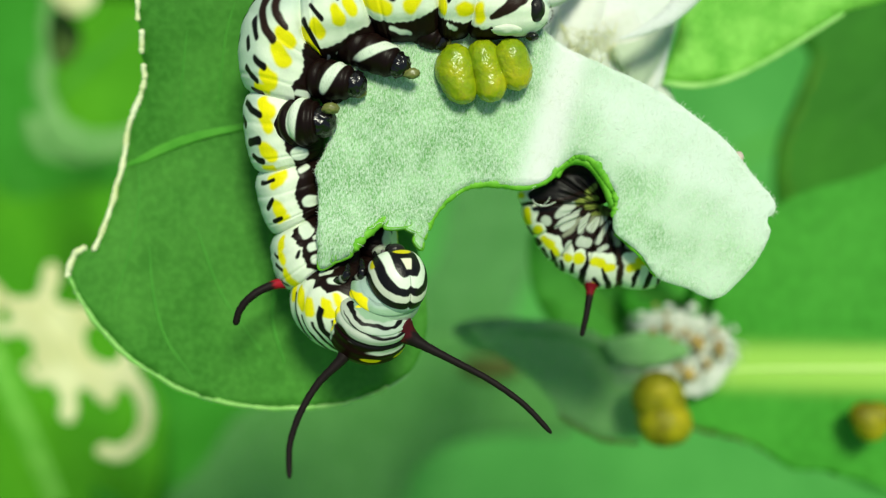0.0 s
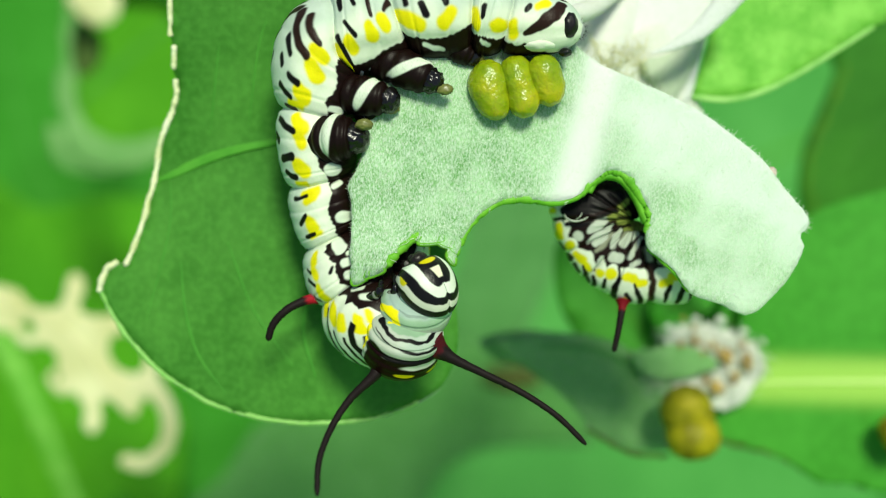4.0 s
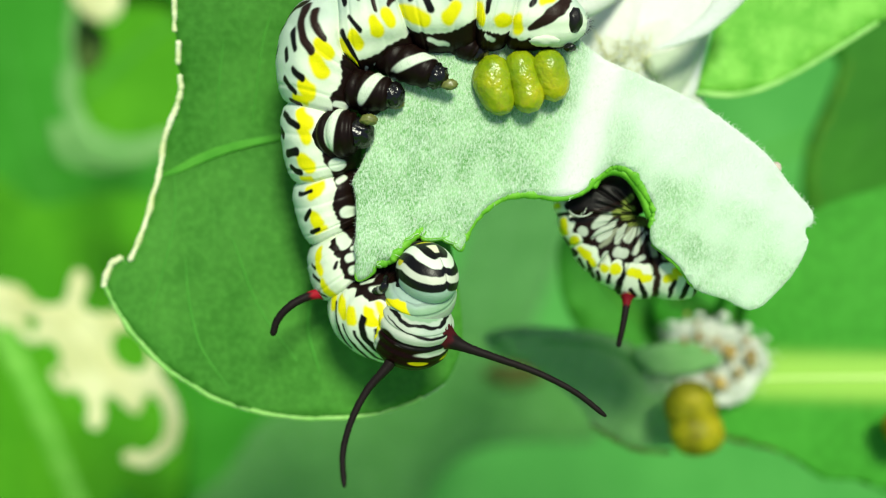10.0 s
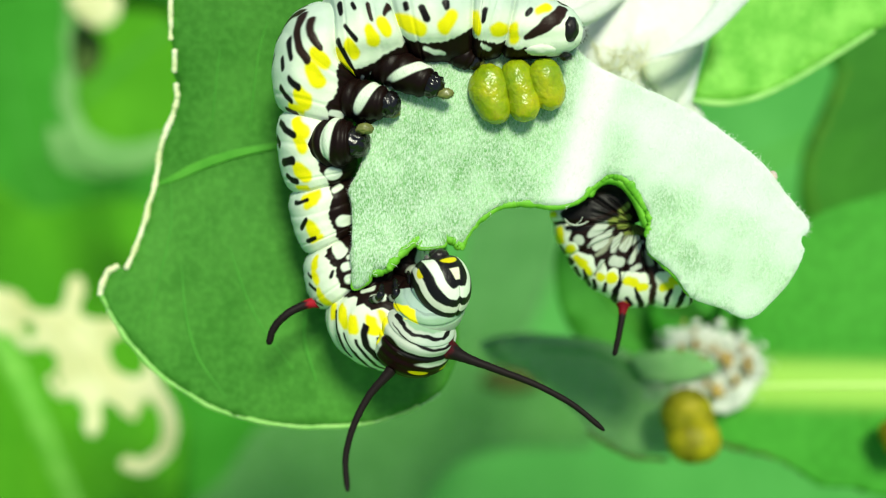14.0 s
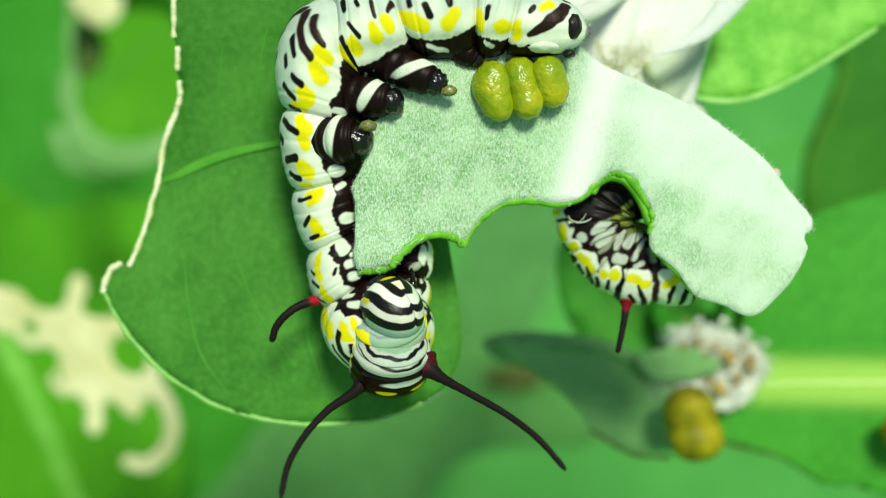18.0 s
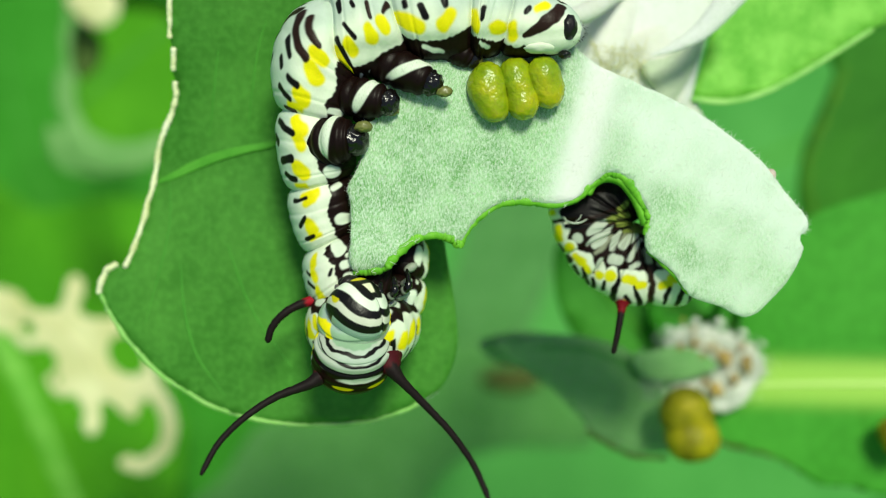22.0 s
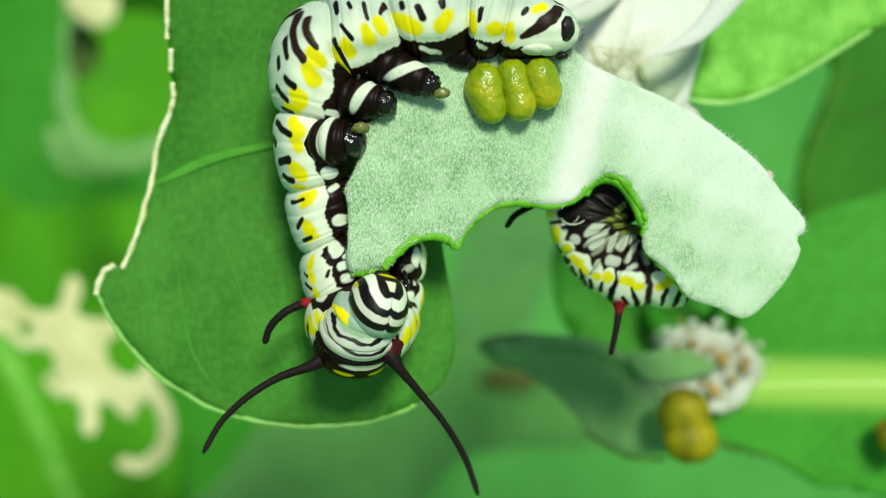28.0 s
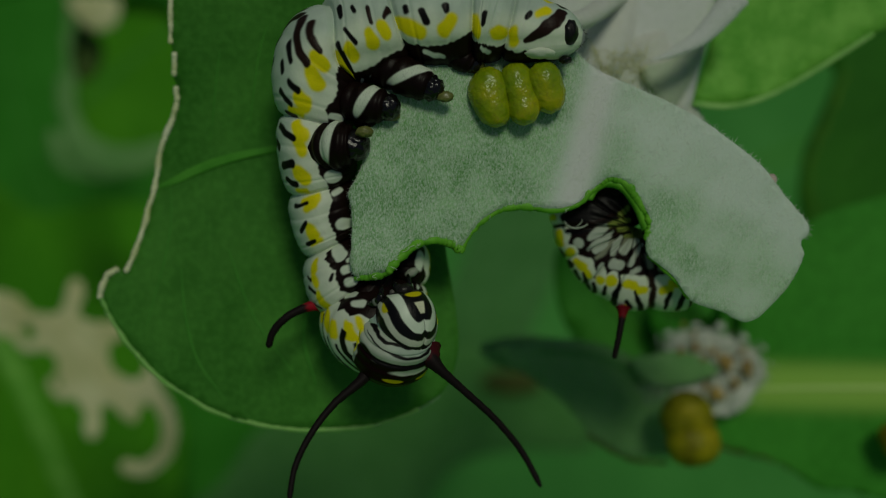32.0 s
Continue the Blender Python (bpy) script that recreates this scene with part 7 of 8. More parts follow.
    walk(second_ring, [
        (0, at(3.70, -1.11, -10.53, 41.9, -11.1, 34.0)), (0.5, at(3.82, -1.11, -10.51, 42.3, -9.8, 35.4)), (1, at(3.69, -1.12, -10.42, 43.0, -9.8, 35.4)),
        (1.5, at(3.69, -1.07, -10.51, 39.5, -10.4, 35.3)), (2, at(3.44, -1.03, -10.49, 37.3, -12.3, 32.5)), (2.5, at(3.41, -1.06, -10.44, 39.0, -12.3, 32.5)),
        (3, at(3.74, -1.10, -10.49, 40.5, -12.4, 33.6)), (3.5, at(3.52, -1.09, -10.57, 40.3, -12.4, 33.6)), (5.5, at(4.22, -1.05, -10.35, 37.2, -8.8, 41.6)),
        (6, at(3.91, -1.06, -10.41, 37.3, -10.0, 40.4)), (6.5, at(3.96, -1.06, -10.41, 37.4, -10.6, 39.3)), (7, at(3.98, -1.05, -10.49, 36.9, -10.0, 40.4)),
        (7.5, at(3.87, -1.12, -10.59, 41.0, -10.7, 39.3)), (8, at(4.43, -1.18, -10.47, 45.5, -8.8, 40.7)), (8.5, at(4.49, -1.13, -10.21, 41.6, -9.4, 41.6)),
        (9, at(4.45, -1.08, -10.32, 38.0, -9.4, 42.5)), (9.5, at(4.49, -1.05, -10.18, 34.7, -10.7, 43.2)), (10, at(3.96, -1.01, -10.23, 33.5, -11.3, 40.1)),
        (10.5, at(4.10, -1.08, -10.52, 37.0, -11.3, 41.2)), (11, at(4.83, -1.14, -10.32, 40.6, -10.0, 44.2)), (11.5, at(4.88, -1.12, -10.18, 39.8, -10.0, 43.3)),
        (12, at(4.59, -1.10, -10.27, 38.9, -10.0, 43.3)), (12.5, at(4.28, -1.10, -10.17, 40.4, -8.7, 41.6)), (13, at(4.26, -1.11, -10.14, 41.3, -8.1, 41.8)),
        (13.5, at(4.30, -1.09, -10.24, 40.0, -8.1, 41.7)), (14, at(4.30, -1.07, -10.17, 38.5, -8.8, 41.7)), (14.5, at(4.30, -1.06, -10.03, 36.9, -9.4, 42.4)),
        (16.5, at(3.05, -0.95, -11.09, 37.4, -6.8, 28.7)), (17, at(3.13, -0.94, -11.19, 36.9, -7.5, 27.3)), (17.5, at(2.89, -0.94, -11.31, 37.4, -7.4, 24.4)),
        (18, at(2.72, -0.95, -11.45, 37.0, -10.0, 23.5)), (18.5, at(2.60, -0.95, -11.42, 41.1, -10.1, 7.1)), (19, at(2.37, -0.94, -11.28, 41.3, -7.9, 5.8)),
        (19.5, at(2.06, -0.95, -11.42, 41.5, -8.4, 5.1)), (20, at(1.57, -0.95, -11.61, 37.7, -8.7, 24.0)), (20.5, at(1.68, -0.95, -11.42, 40.5, -6.2, 15.5)),
        (21, at(1.60, -0.97, -11.42, 41.1, -7.5, 14.9)), (21.5, at(1.41, -0.95, -11.28, 39.7, -5.6, 21.6)), (22, at(0.88, -0.95, -11.16, 40.2, -5.6, 18.0)),
        (22.5, at(0.95, -0.96, -11.03, 41.0, -3.7, 18.4)), (23, at(0.94, -0.96, -11.01, 41.7, -1.8, 20.5)), (23.5, at(0.87, -0.97, -10.94, 42.3, -1.8, 18.7)),
        (24, at(0.91, -0.97, -10.87, 42.7, -1.2, 18.8)), (24.5, at(1.12, -0.96, -10.88, 42.6, 1.3, 25.5)), (25, at(0.86, -0.99, -10.86, 43.0, -1.2, 22.2)),
        (25.5, at(0.91, -0.99, -10.82, 43.3, -0.0, 23.9)), (27.5, at(1.03, -1.02, -10.31, 44.9, -0.3, 24.7)), (28, at(1.19, -1.03, -10.27, 45.4, -0.9, 23.2)),
        (28.5, at(1.18, -1.03, -10.18, 45.3, -1.5, 19.8)), (29, at(1.12, -1.02, -10.27, 45.0, -0.3, 23.2)), (29.5, at(0.96, -1.03, -9.90, 45.7, 0.3, 23.2)),
        (30, at(1.22, -1.03, -10.02, 46.3, 0.9, 21.6)), (30.5, at(1.37, -1.01, -10.19, 45.0, 0.9, 24.8)), (31, at(1.42, -1.00, -10.30, 44.0, 0.3, 23.3)),
        (31.5, at(2.17, -0.98, -10.66, 40.9, -4.1, 25.9)), (32, at(3.14, -1.00, -10.48, 38.1, -7.2, 34.2))
    ])
    walk(first_ring, [
        (0, at(4.35, -0.83, -9.32, 44.4, -12.4, 28.2)), (0.5, at(4.51, -0.83, -9.31, 45.0, -11.3, 28.1)), (1, at(4.42, -0.83, -9.22, 45.6, -10.5, 28.4)),
        (1.5, at(4.24, -0.81, -9.14, 41.4, -18.5, 31.4)), (2, at(3.82, -0.79, -8.95, 36.6, -25.9, 35.8)), (2.5, at(3.90, -0.80, -8.95, 40.6, -19.4, 30.5)),
        (3, at(4.38, -0.82, -9.06, 43.4, -13.1, 26.5)), (3.5, at(4.14, -0.82, -9.14, 43.2, -13.6, 26.6)), (5.5, at(4.76, -0.80, -8.89, 41.6, -17.4, 29.3)),
        (6, at(4.45, -0.80, -8.93, 41.5, -17.7, 29.4)), (6.5, at(4.50, -0.80, -8.92, 40.7, -19.4, 31.2)), (7, at(4.50, -0.80, -8.96, 39.6, -21.7, 33.7)),
        (7.5, at(4.60, -0.83, -9.30, 44.0, -15.0, 31.6)), (8, at(5.34, -0.86, -9.41, 48.3, -8.2, 31.0)), (8.5, at(5.24, -0.84, -9.04, 44.9, -13.9, 32.0)),
        (9, at(5.05, -0.81, -9.05, 41.2, -19.8, 34.0)), (9.5, at(4.95, -0.79, -8.81, 38.8, -22.7, 33.3)), (10, at(4.27, -0.78, -8.73, 36.7, -25.5, 32.8)),
        (10.5, at(4.65, -0.81, -9.14, 41.4, -18.0, 29.9)), (11, at(5.60, -0.84, -9.08, 44.5, -15.0, 32.8)), (11.5, at(5.62, -0.83, -8.84, 43.5, -16.2, 32.8)),
        (12, at(5.30, -0.82, -8.82, 42.6, -17.7, 33.1)), (12.5, at(5.02, -0.82, -8.76, 44.0, -14.6, 31.1)), (13, at(5.05, -0.83, -8.77, 45.1, -12.3, 29.9)),
        (13.5, at(5.01, -0.81, -8.84, 43.5, -15.4, 31.2)), (14, at(4.92, -0.81, -8.74, 41.6, -18.9, 33.2)), (14.5, at(4.86, -0.80, -8.61, 40.6, -20.2, 32.8)),
        (16.5, at(3.21, -0.75, -9.69, 39.7, -19.7, 23.1)), (17, at(3.21, -0.74, -9.79, 38.6, -21.9, 23.3)), (17.5, at(2.92, -0.74, -9.97, 39.4, -20.5, 20.2)),
        (18, at(2.72, -0.74, -10.15, 39.1, -21.2, 19.7)), (18.5, at(2.57, -0.74, -10.12, 42.2, -12.7, 9.4)), (19, at(2.31, -0.74, -9.96, 42.8, -9.7, 6.1)),
        (19.5, at(2.04, -0.74, -10.11, 42.7, -9.7, 7.3)), (20, at(1.64, -0.74, -10.30, 40.1, -18.7, 18.9)), (20.5, at(1.77, -0.74, -10.19, 42.8, -9.1, 10.2)),
        (21, at(1.78, -0.75, -10.24, 43.2, -6.8, 10.4)), (21.5, at(1.57, -0.75, -9.99, 42.3, -11.4, 14.3)), (22, at(1.00, -0.74, -9.76, 41.8, -13.4, 15.9)),
        (22.5, at(1.15, -0.75, -9.66, 42.3, -12.1, 17.6)), (23, at(1.25, -0.75, -9.68, 42.9, -11.4, 19.9)), (23.5, at(1.20, -0.75, -9.66, 43.1, -11.3, 21.1)),
        (24, at(1.28, -0.76, -9.62, 43.2, -12.0, 23.1)), (24.5, at(1.52, -0.75, -9.61, 42.8, -14.2, 26.4)), (25, at(1.32, -0.76, -9.56, 42.9, -14.7, 27.9)),
        (25.5, at(1.38, -0.76, -9.57, 43.5, -13.5, 27.6)), (27.5, at(1.60, -0.78, -9.23, 45.9, -8.4, 26.2)), (28, at(1.80, -0.79, -9.23, 46.5, -6.7, 25.5)),
        (28.5, at(1.76, -0.79, -9.18, 46.2, -7.7, 26.1)), (29, at(1.66, -0.78, -9.30, 45.5, -10.6, 28.5)), (29.5, at(1.54, -0.79, -8.95, 46.2, -10.2, 29.5)),
        (30, at(1.84, -0.79, -9.07, 46.9, -9.4, 29.9)), (30.5, at(1.93, -0.78, -9.19, 46.0, -7.5, 25.4)), (31, at(1.88, -0.77, -9.25, 45.3, -5.5, 20.9)),
        (31.5, at(2.47, -0.76, -9.76, 43.4, -8.9, 17.8)), (32, at(3.44, -0.77, -9.74, 39.5, -21.1, 30.9))
    ])
    head_rows = [
        (0, at(5.06, -1.70, -8.03, -28.7, -1.6, 28.3)), (0.5, at(5.25, -1.70, -8.02, -19.8, 0.3, 28.6)), (1, at(5.22, -1.70, -7.93, -11.2, 2.0, 29.3)),
        (1.5, at(4.84, -1.70, -7.71, -22.0, -1.9, 44.1)), (2, at(4.22, -1.70, -7.39, -33.0, -4.4, 64.6)), (2.5, at(4.41, -1.70, -7.41, -35.1, -14.3, 53.6)),
        (3, at(5.00, -1.70, -7.54, -32.2, -24.6, 44.3)), (3.5, at(4.75, -1.70, -7.60, -30.6, -22.2, 40.7)), (5.5, at(5.34, -1.70, -7.33, -25.1, -12.0, 27.4)),
        (6, at(5.03, -1.70, -7.36, -24.2, -9.2, 24.2)), (6.5, at(5.01, -1.70, -7.29, -32.8, -19.5, 31.8)), (7, at(4.96, -1.70, -7.30, -44.3, -28.8, 42.0)),
        (7.5, at(5.33, -1.70, -7.88, -23.5, -15.9, 28.4)), (8, at(6.31, -1.70, -8.24, -8.0, -0.4, 22.4)), (8.5, at(6.04, -1.70, -7.72, -16.6, -2.6, 25.9)),
        (9, at(5.67, -1.70, -7.59, -26.3, -5.5, 32.6)), (9.5, at(5.44, -1.70, -7.28, -37.3, -4.7, 31.8)), (10, at(4.60, -1.70, -7.16, -54.1, -4.1, 34.5)),
        (10.5, at(5.23, -1.70, -7.69, -27.7, -6.2, 28.4)), (11, at(6.43, -1.70, -7.73, -13.6, -8.7, 32.5)), (11.5, at(6.42, -1.70, -7.40, -14.8, -6.7, 30.2)),
        (12, at(6.07, -1.70, -7.28, -16.1, -4.4, 28.1)), (12.5, at(5.82, -1.70, -7.27, -15.7, -5.0, 32.8)), (13, at(5.89, -1.70, -7.33, -15.5, -5.5, 37.7)),
        (13.5, at(5.76, -1.70, -7.36, -16.7, -6.8, 37.1)), (14, at(5.60, -1.70, -7.22, -18.5, -8.4, 37.4)), (14.5, at(5.46, -1.70, -7.11, -20.8, -8.1, 31.1)),
        (16.5, at(3.39, -1.70, -8.21, -39.8, -7.0, 12.6)), (17, at(3.31, -1.70, -8.35, -50.9, -9.9, 16.2)), (17.5, at(2.94, -1.70, -8.53, -50.7, -10.6, 29.1)),
        (18, at(2.73, -1.70, -8.68, -51.1, -11.5, 42.7)), (18.5, at(2.52, -1.70, -8.58, -50.0, -8.3, 37.6)), (19, at(2.25, -1.70, -8.37, -49.2, -3.7, 31.4)),
        (19.5, at(2.01, -1.70, -8.66, -52.2, -2.9, 27.6)), (20, at(1.71, -1.70, -8.98, -55.1, -2.7, 23.9)), (20.5, at(1.85, -1.70, -9.12, -61.9, -1.7, 42.7)),
        (21, at(1.96, -1.70, -9.30, -20.8, 1.8, 10.9)), (21.5, at(1.74, -1.70, -8.98, -60.1, -0.2, 35.1)), (22, at(1.15, -1.70, -8.69, -44.9, -7.0, 49.6)),
        (22.5, at(1.40, -1.70, -8.56, -20.0, 20.4, 41.0)), (23, at(1.56, -1.70, -8.67, -41.3, 5.0, 29.4)), (23.5, at(1.56, -1.70, -8.68, -38.0, 7.4, 24.5)),
        (24, at(1.67, -1.70, -8.67, -35.5, 10.2, 21.6)), (24.5, at(1.94, -1.70, -8.59, -35.6, 8.6, 31.0)), (25, at(1.81, -1.70, -8.48, -36.9, 8.6, 40.5)),
        (25.5, at(1.89, -1.70, -8.52, -36.8, 9.0, 38.5)), (27.5, at(2.25, -1.70, -8.31, -35.8, 11.2, 30.5)), (28, at(2.47, -1.70, -8.35, -35.3, 11.8, 28.6)),
        (28.5, at(2.44, -1.70, -8.23, -43.4, 14.7, 19.4)), (29, at(2.29, -1.70, -8.41, -39.3, 11.2, 33.2)), (29.5, at(2.21, -1.70, -8.08, -37.7, 13.0, 30.8)),
        (30, at(2.56, -1.70, -8.23, -36.3, 14.5, 28.8)), (30.5, at(2.54, -1.70, -8.37, -33.8, 10.0, 25.6)), (31, at(2.39, -1.70, -8.46, -31.9, 4.7, 26.2)),
        (31.5, at(2.77, -1.70, -8.87, -31.7, -0.0, 22.5)), (32, at(3.75, -1.70, -8.92, -21.3, -6.8, 38.3))
    ]
    walk(head, head_rows)
    walk(filament_l, [
        (0, at(-1.58, -0.47, -1.32, -101.9, -4.0, 131.5)), (0.5, at(-1.53, -0.45, -1.33, -102.5, -4.3, 129.8)), (1, at(-1.53, -0.46, -1.34, -102.8, -5.1, 128.7)),
        (1.5, at(-1.54, -0.43, -1.31, -104.8, -8.7, 128.2)), (2, at(-1.63, -0.45, -1.25, -103.5, -9.7, 131.5)), (2.5, at(-1.63, -0.46, -1.27, -102.4, -7.4, 132.2)),
        (3, at(-1.60, -0.47, -1.30, -101.1, -4.9, 131.8)), (3.5, at(-1.60, -0.46, -1.30, -102.8, -7.6, 129.8)), (5.5, at(-1.33, -0.36, -1.34, -111.3, -4.0, 126.6)),
        (6, at(-1.38, -0.37, -1.34, -110.0, -3.4, 127.8)), (6.5, at(-1.41, -0.38, -1.34, -107.8, -3.9, 128.4)), (7, at(-1.38, -0.37, -1.34, -109.2, -4.2, 127.6)),
        (7.5, at(-1.41, -0.42, -1.37, -106.3, 0.7, 129.7)), (8, at(-1.36, -0.45, -1.42, -103.2, 11.1, 134.3)), (8.5, at(-1.34, -0.41, -1.39, -105.1, 6.1, 131.0)),
        (9, at(-1.31, -0.37, -1.36, -109.9, 0.4, 127.9)), (9.5, at(-1.29, -0.35, -1.34, -111.6, -2.7, 126.4)), (10, at(-1.39, -0.35, -1.31, -111.2, -5.1, 128.8)),
        (10.5, at(-1.36, -0.38, -1.35, -109.0, 0.4, 129.3)), (11, at(-1.25, -0.41, -1.41, -106.7, 9.8, 130.8)), (11.5, at(-1.28, -0.40, -1.39, -108.5, 5.9, 129.6)),
        (12, at(-1.28, -0.39, -1.38, -107.1, 5.6, 129.8)), (12.5, at(-1.33, -0.39, -1.37, -104.0, 4.8, 130.7)), (13, at(-1.32, -0.39, -1.38, -103.6, 7.5, 132.2)),
        (13.5, at(-1.33, -0.38, -1.36, -105.8, 4.1, 130.6)), (14, at(-1.33, -0.37, -1.35, -107.2, 1.2, 129.2)), (14.5, at(-1.31, -0.36, -1.35, -109.0, -1.4, 127.3)),
        (16.5, at(-1.72, -0.45, -1.17, -102.2, -16.9, 131.8)), (17, at(-1.76, -0.48, -1.15, -100.7, -16.7, 133.7)), (17.5, at(-1.84, -0.53, -1.10, -100.4, -18.9, 134.7)),
        (18, at(-1.86, -0.55, -1.09, -99.0, -22.7, 131.7)), (18.5, at(-1.94, -0.96, -0.73, -89.4, -31.4, 137.3)), (19, at(-2.00, -0.99, -0.71, -90.7, -29.4, 141.9)),
        (19.5, at(-2.02, -1.00, -0.69, -91.2, -31.9, 139.0)), (20, at(-1.84, -0.55, -1.10, -115.9, -26.7, 127.0)), (20.5, at(-2.01, -0.73, -0.94, -133.7, -26.3, 134.7)),
        (21, at(-2.02, -0.75, -0.93, -102.7, -28.6, 131.5)), (21.5, at(-1.89, -0.59, -1.06, -102.2, -29.8, 125.1)), (22, at(-1.96, -0.67, -0.99, -105.9, -31.5, 126.1)),
        (22.5, at(-1.96, -0.66, -1.00, -101.6, -30.2, 126.9)), (23, at(-1.91, -0.62, -1.05, -103.0, -27.7, 127.7)), (23.5, at(-1.95, -0.66, -1.01, -100.8, -29.0, 127.4)),
        (24, at(-1.95, -0.66, -1.02, -98.4, -28.0, 128.2)), (24.5, at(-1.80, -0.51, -1.13, -102.4, -26.5, 125.2)), (25, at(-1.88, -0.59, -1.09, -98.9, -27.7, 124.9)),
        (25.5, at(-1.84, -0.55, -1.12, -101.6, -24.3, 127.4)), (27.5, at(-1.82, -0.55, -1.14, -106.8, -21.4, 127.7)), (28, at(-1.85, -0.58, -1.12, -104.8, -23.6, 125.9)),
        (28.5, at(-1.93, -0.65, -1.05, -97.0, -24.8, 127.6)), (29, at(-1.85, -0.58, -1.12, -102.1, -22.7, 127.6)), (29.5, at(-1.85, -0.58, -1.12, -98.6, -24.9, 124.7)),
        (30, at(-1.89, -0.62, -1.09, -97.1, -24.0, 126.8)), (30.5, at(-1.82, -0.55, -1.14, -100.7, -23.0, 126.5)), (31, at(-1.85, -0.57, -1.11, -103.6, -21.8, 129.9)),
        (31.5, at(-1.79, -0.52, -1.15, -139.7, -18.4, 131.6)), (32, at(-1.56, -0.40, -1.26, -122.6, -11.4, 129.5))
    ])
    walk(filament_r, [
        (0, at(1.38, -1.74, 0.16, -107.0, 48.5, -157.4)), (0.5, at(1.32, -1.75, 0.17, -106.8, 49.5, -158.4)), (1, at(1.32, -1.74, 0.18, -104.9, 49.5, -156.5)),
        (1.5, at(1.33, -1.78, 0.14, -109.7, 50.4, -160.2)), (2, at(1.44, -1.78, 0.08, -115.5, 48.2, -163.7)), (2.5, at(1.44, -1.76, 0.11, -112.0, 48.0, -160.5)),
        (3, at(1.40, -1.74, 0.14, -108.6, 48.3, -158.4)), (3.5, at(1.40, -1.74, 0.14, -109.2, 48.3, -159.0)), (5.5, at(1.08, -1.84, 0.14, -99.7, 57.3, -152.3)),
        (6, at(1.13, -1.83, 0.15, -103.1, 55.5, -155.7)), (6.5, at(1.18, -1.82, 0.15, -104.5, 54.5, -156.6)), (7, at(1.13, -1.83, 0.14, -103.0, 55.9, -155.3)),
        (7.5, at(1.18, -1.76, 0.20, -98.6, 52.9, -151.6)), (8, at(1.12, -1.71, 0.25, -90.2, 52.4, -144.6)), (8.5, at(1.08, -1.76, 0.21, -71.5, 54.7, -141.1)),
        (9, at(1.05, -1.82, 0.17, -77.3, 57.2, -144.0)), (9.5, at(1.03, -1.85, 0.14, -96.8, 58.4, -149.9)), (10, at(1.15, -1.87, 0.10, -105.1, 56.9, -155.9)),
        (10.5, at(1.11, -1.81, 0.16, -86.1, 55.9, -149.6)), (11, at(0.98, -1.76, 0.22, -71.9, 56.0, -142.8)), (11.5, at(1.02, -1.78, 0.20, -71.1, 56.1, -141.9)),
        (12, at(1.02, -1.79, 0.19, -93.0, 56.6, -147.5)), (12.5, at(1.08, -1.79, 0.19, -95.0, 55.7, -148.5)), (13, at(1.07, -1.79, 0.19, -92.8, 55.7, -146.4)),
        (13.5, at(1.07, -1.81, 0.17, -77.0, 56.5, -145.4)), (14, at(1.08, -1.82, 0.16, -96.2, 56.8, -149.0)), (14.5, at(1.05, -1.84, 0.15, -97.8, 57.6, -151.1)),
        (16.5, at(1.55, -1.79, -0.00, -78.4, 52.7, -147.4)), (17, at(1.60, -1.78, -0.03, -80.6, 51.9, -148.3)), (17.5, at(1.69, -1.73, -0.07, -83.8, 49.7, -149.6)),
        (18, at(1.72, -1.70, -0.08, -90.5, 46.1, -157.1)), (18.5, at(1.92, -1.31, -0.41, -96.8, 34.5, -151.3)), (19, at(1.98, -1.28, -0.44, -95.9, 35.4, -148.1)),
        (19.5, at(2.01, -1.27, -0.45, -97.3, 33.1, -150.7)), (20, at(1.71, -1.71, -0.06, -92.9, 43.6, -163.7)), (20.5, at(1.93, -1.53, -0.21, -95.1, 37.3, -160.1)),
        (21, at(1.94, -1.51, -0.22, -96.0, 34.6, -162.5)), (21.5, at(1.77, -1.67, -0.10, -94.9, 39.9, -166.4)), (22, at(1.87, -1.59, -0.16, -96.4, 36.1, -166.4)),
        (22.5, at(1.86, -1.60, -0.15, -96.9, 35.8, -167.5)), (23, at(1.80, -1.64, -0.11, -94.3, 39.2, -165.3)), (23.5, at(1.85, -1.60, -0.14, -95.3, 37.0, -165.4)),
        (24, at(1.85, -1.60, -0.13, -95.2, 37.4, -164.4)), (24.5, at(1.65, -1.74, -0.03, -90.7, 45.2, -162.8)), (25, at(1.75, -1.66, -0.06, -92.1, 40.7, -164.1)),
        (25.5, at(1.70, -1.70, -0.04, -89.8, 43.6, -161.5)), (27.5, at(1.68, -1.69, -0.01, -89.1, 40.2, -167.9)), (28, at(1.72, -1.65, -0.02, -88.6, 39.0, -166.3)),
        (28.5, at(1.82, -1.59, -0.08, -89.5, 36.4, -164.9)), (29, at(1.72, -1.66, -0.03, -88.7, 39.5, -166.2)), (29.5, at(1.72, -1.66, -0.02, -88.2, 38.5, -167.8)),
        (30, at(1.77, -1.63, -0.05, -86.6, 38.5, -164.2)), (30.5, at(1.67, -1.69, -0.01, -87.3, 41.8, -165.4)), (31, at(1.72, -1.68, -0.04, -89.2, 40.6, -165.9)),
        (31.5, at(1.64, -1.73, -0.02, -93.3, 41.1, -170.8)), (32, at(1.36, -1.83, 0.08, -93.8, 46.9, -175.3))
    ])
    # each flake stays on the edge until it is bitten off and taken into the mouth
    to_leaf = Vector(cat["origin"]) - Vector(felt_leaf["origin"])
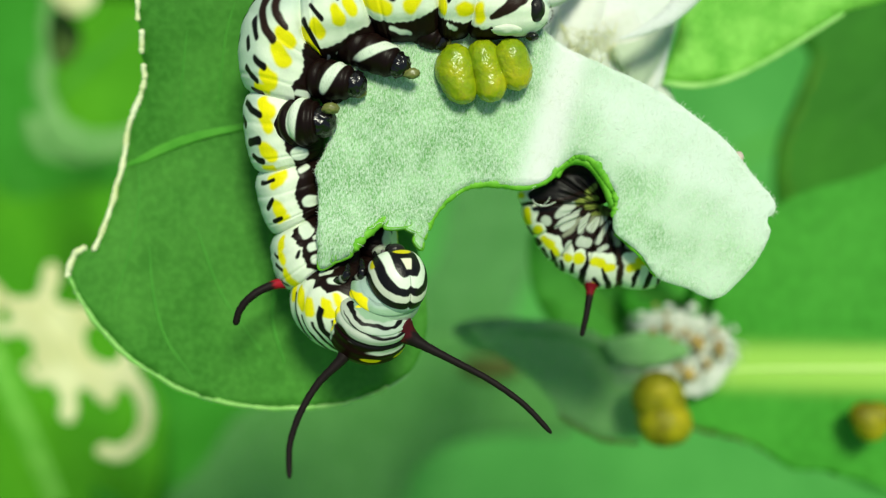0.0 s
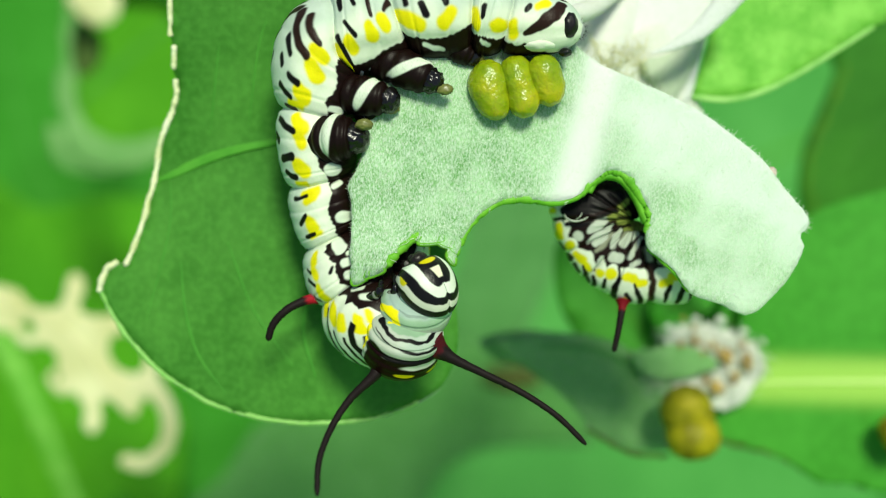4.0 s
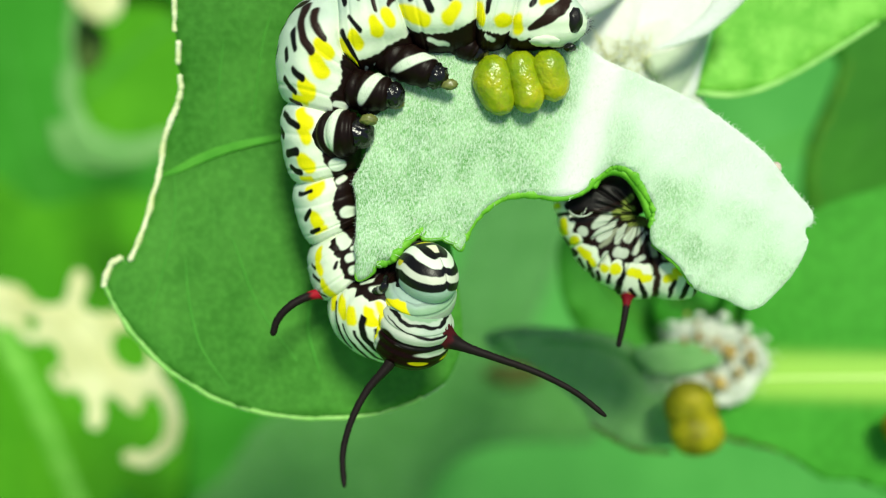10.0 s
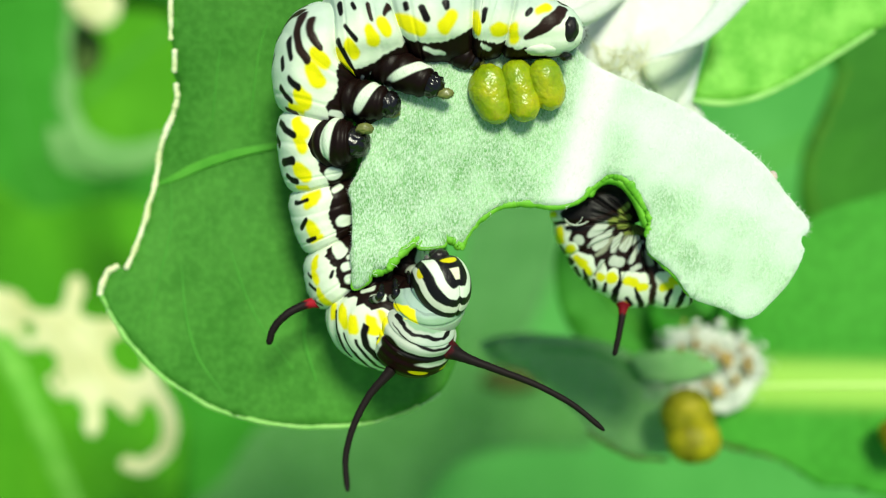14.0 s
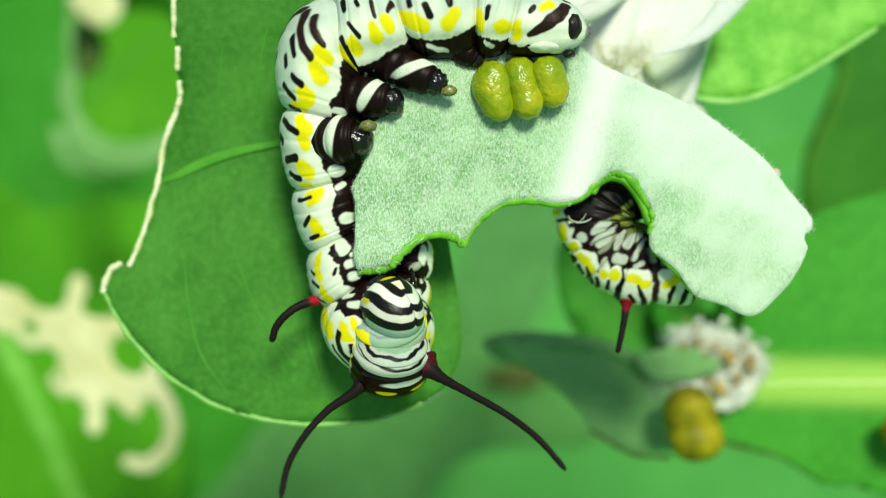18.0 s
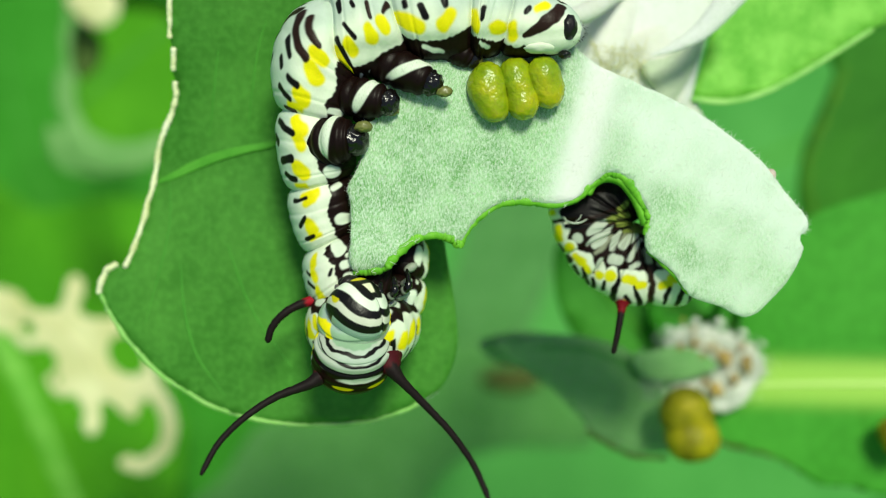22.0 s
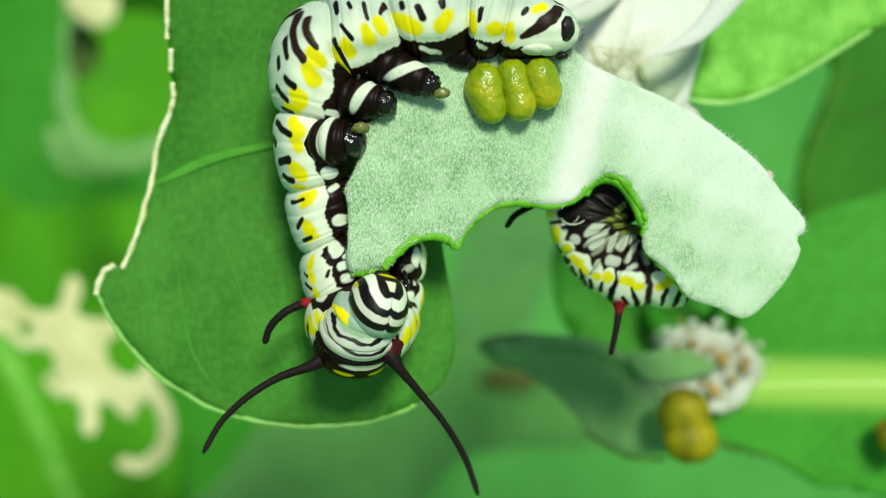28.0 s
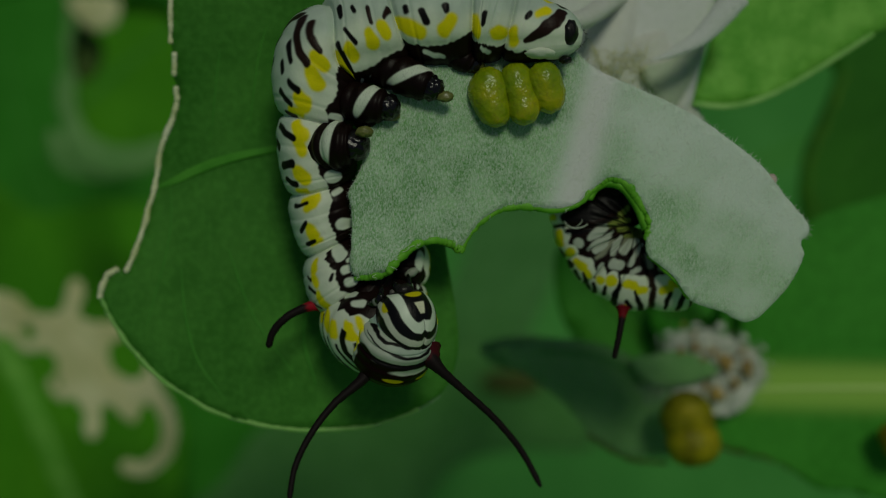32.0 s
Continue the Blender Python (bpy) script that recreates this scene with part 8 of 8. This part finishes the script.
    for flake, bitten in zip(BITES, (12.7, 4.7, 13.7, 16.2, 7.2, 16.7)):
        rows = [(0, at(*flake["home"])), (bitten, at(*flake["home"]))]
        for t, m in head_rows:
            if t > bitten + 0.2:
                p = m.to_translation() / MM + to_leaf
                rows.append((t, at(p.x, p.y, p.z, 0, 60 if len(rows) > 2 else 50, 0)))
        walk(flake, rows)
    walk(feeler, [(0, at(-2.49, -0.60, 4.99, 0, 0, 0)), (25.5, at(-2.49, -0.60, 4.99, 0, 0, 0)), (26.6, at(-2.49, -0.60, 4.99, 0, 0, 0)), (27.5, at(-4.51, -0.80, 4.27, 0, -9, 0)), (28, at(-4.58, -0.80, 4.21, 0, -15, 0)), (28.6, at(-4.18, -0.70, 4.34, 0, -8, 0)), (29, at(-2.49, -0.60, 4.99, 0, 0, 0)), (32, at(-2.49, -0.60, 4.99, 0, 0, 0))])


motions()
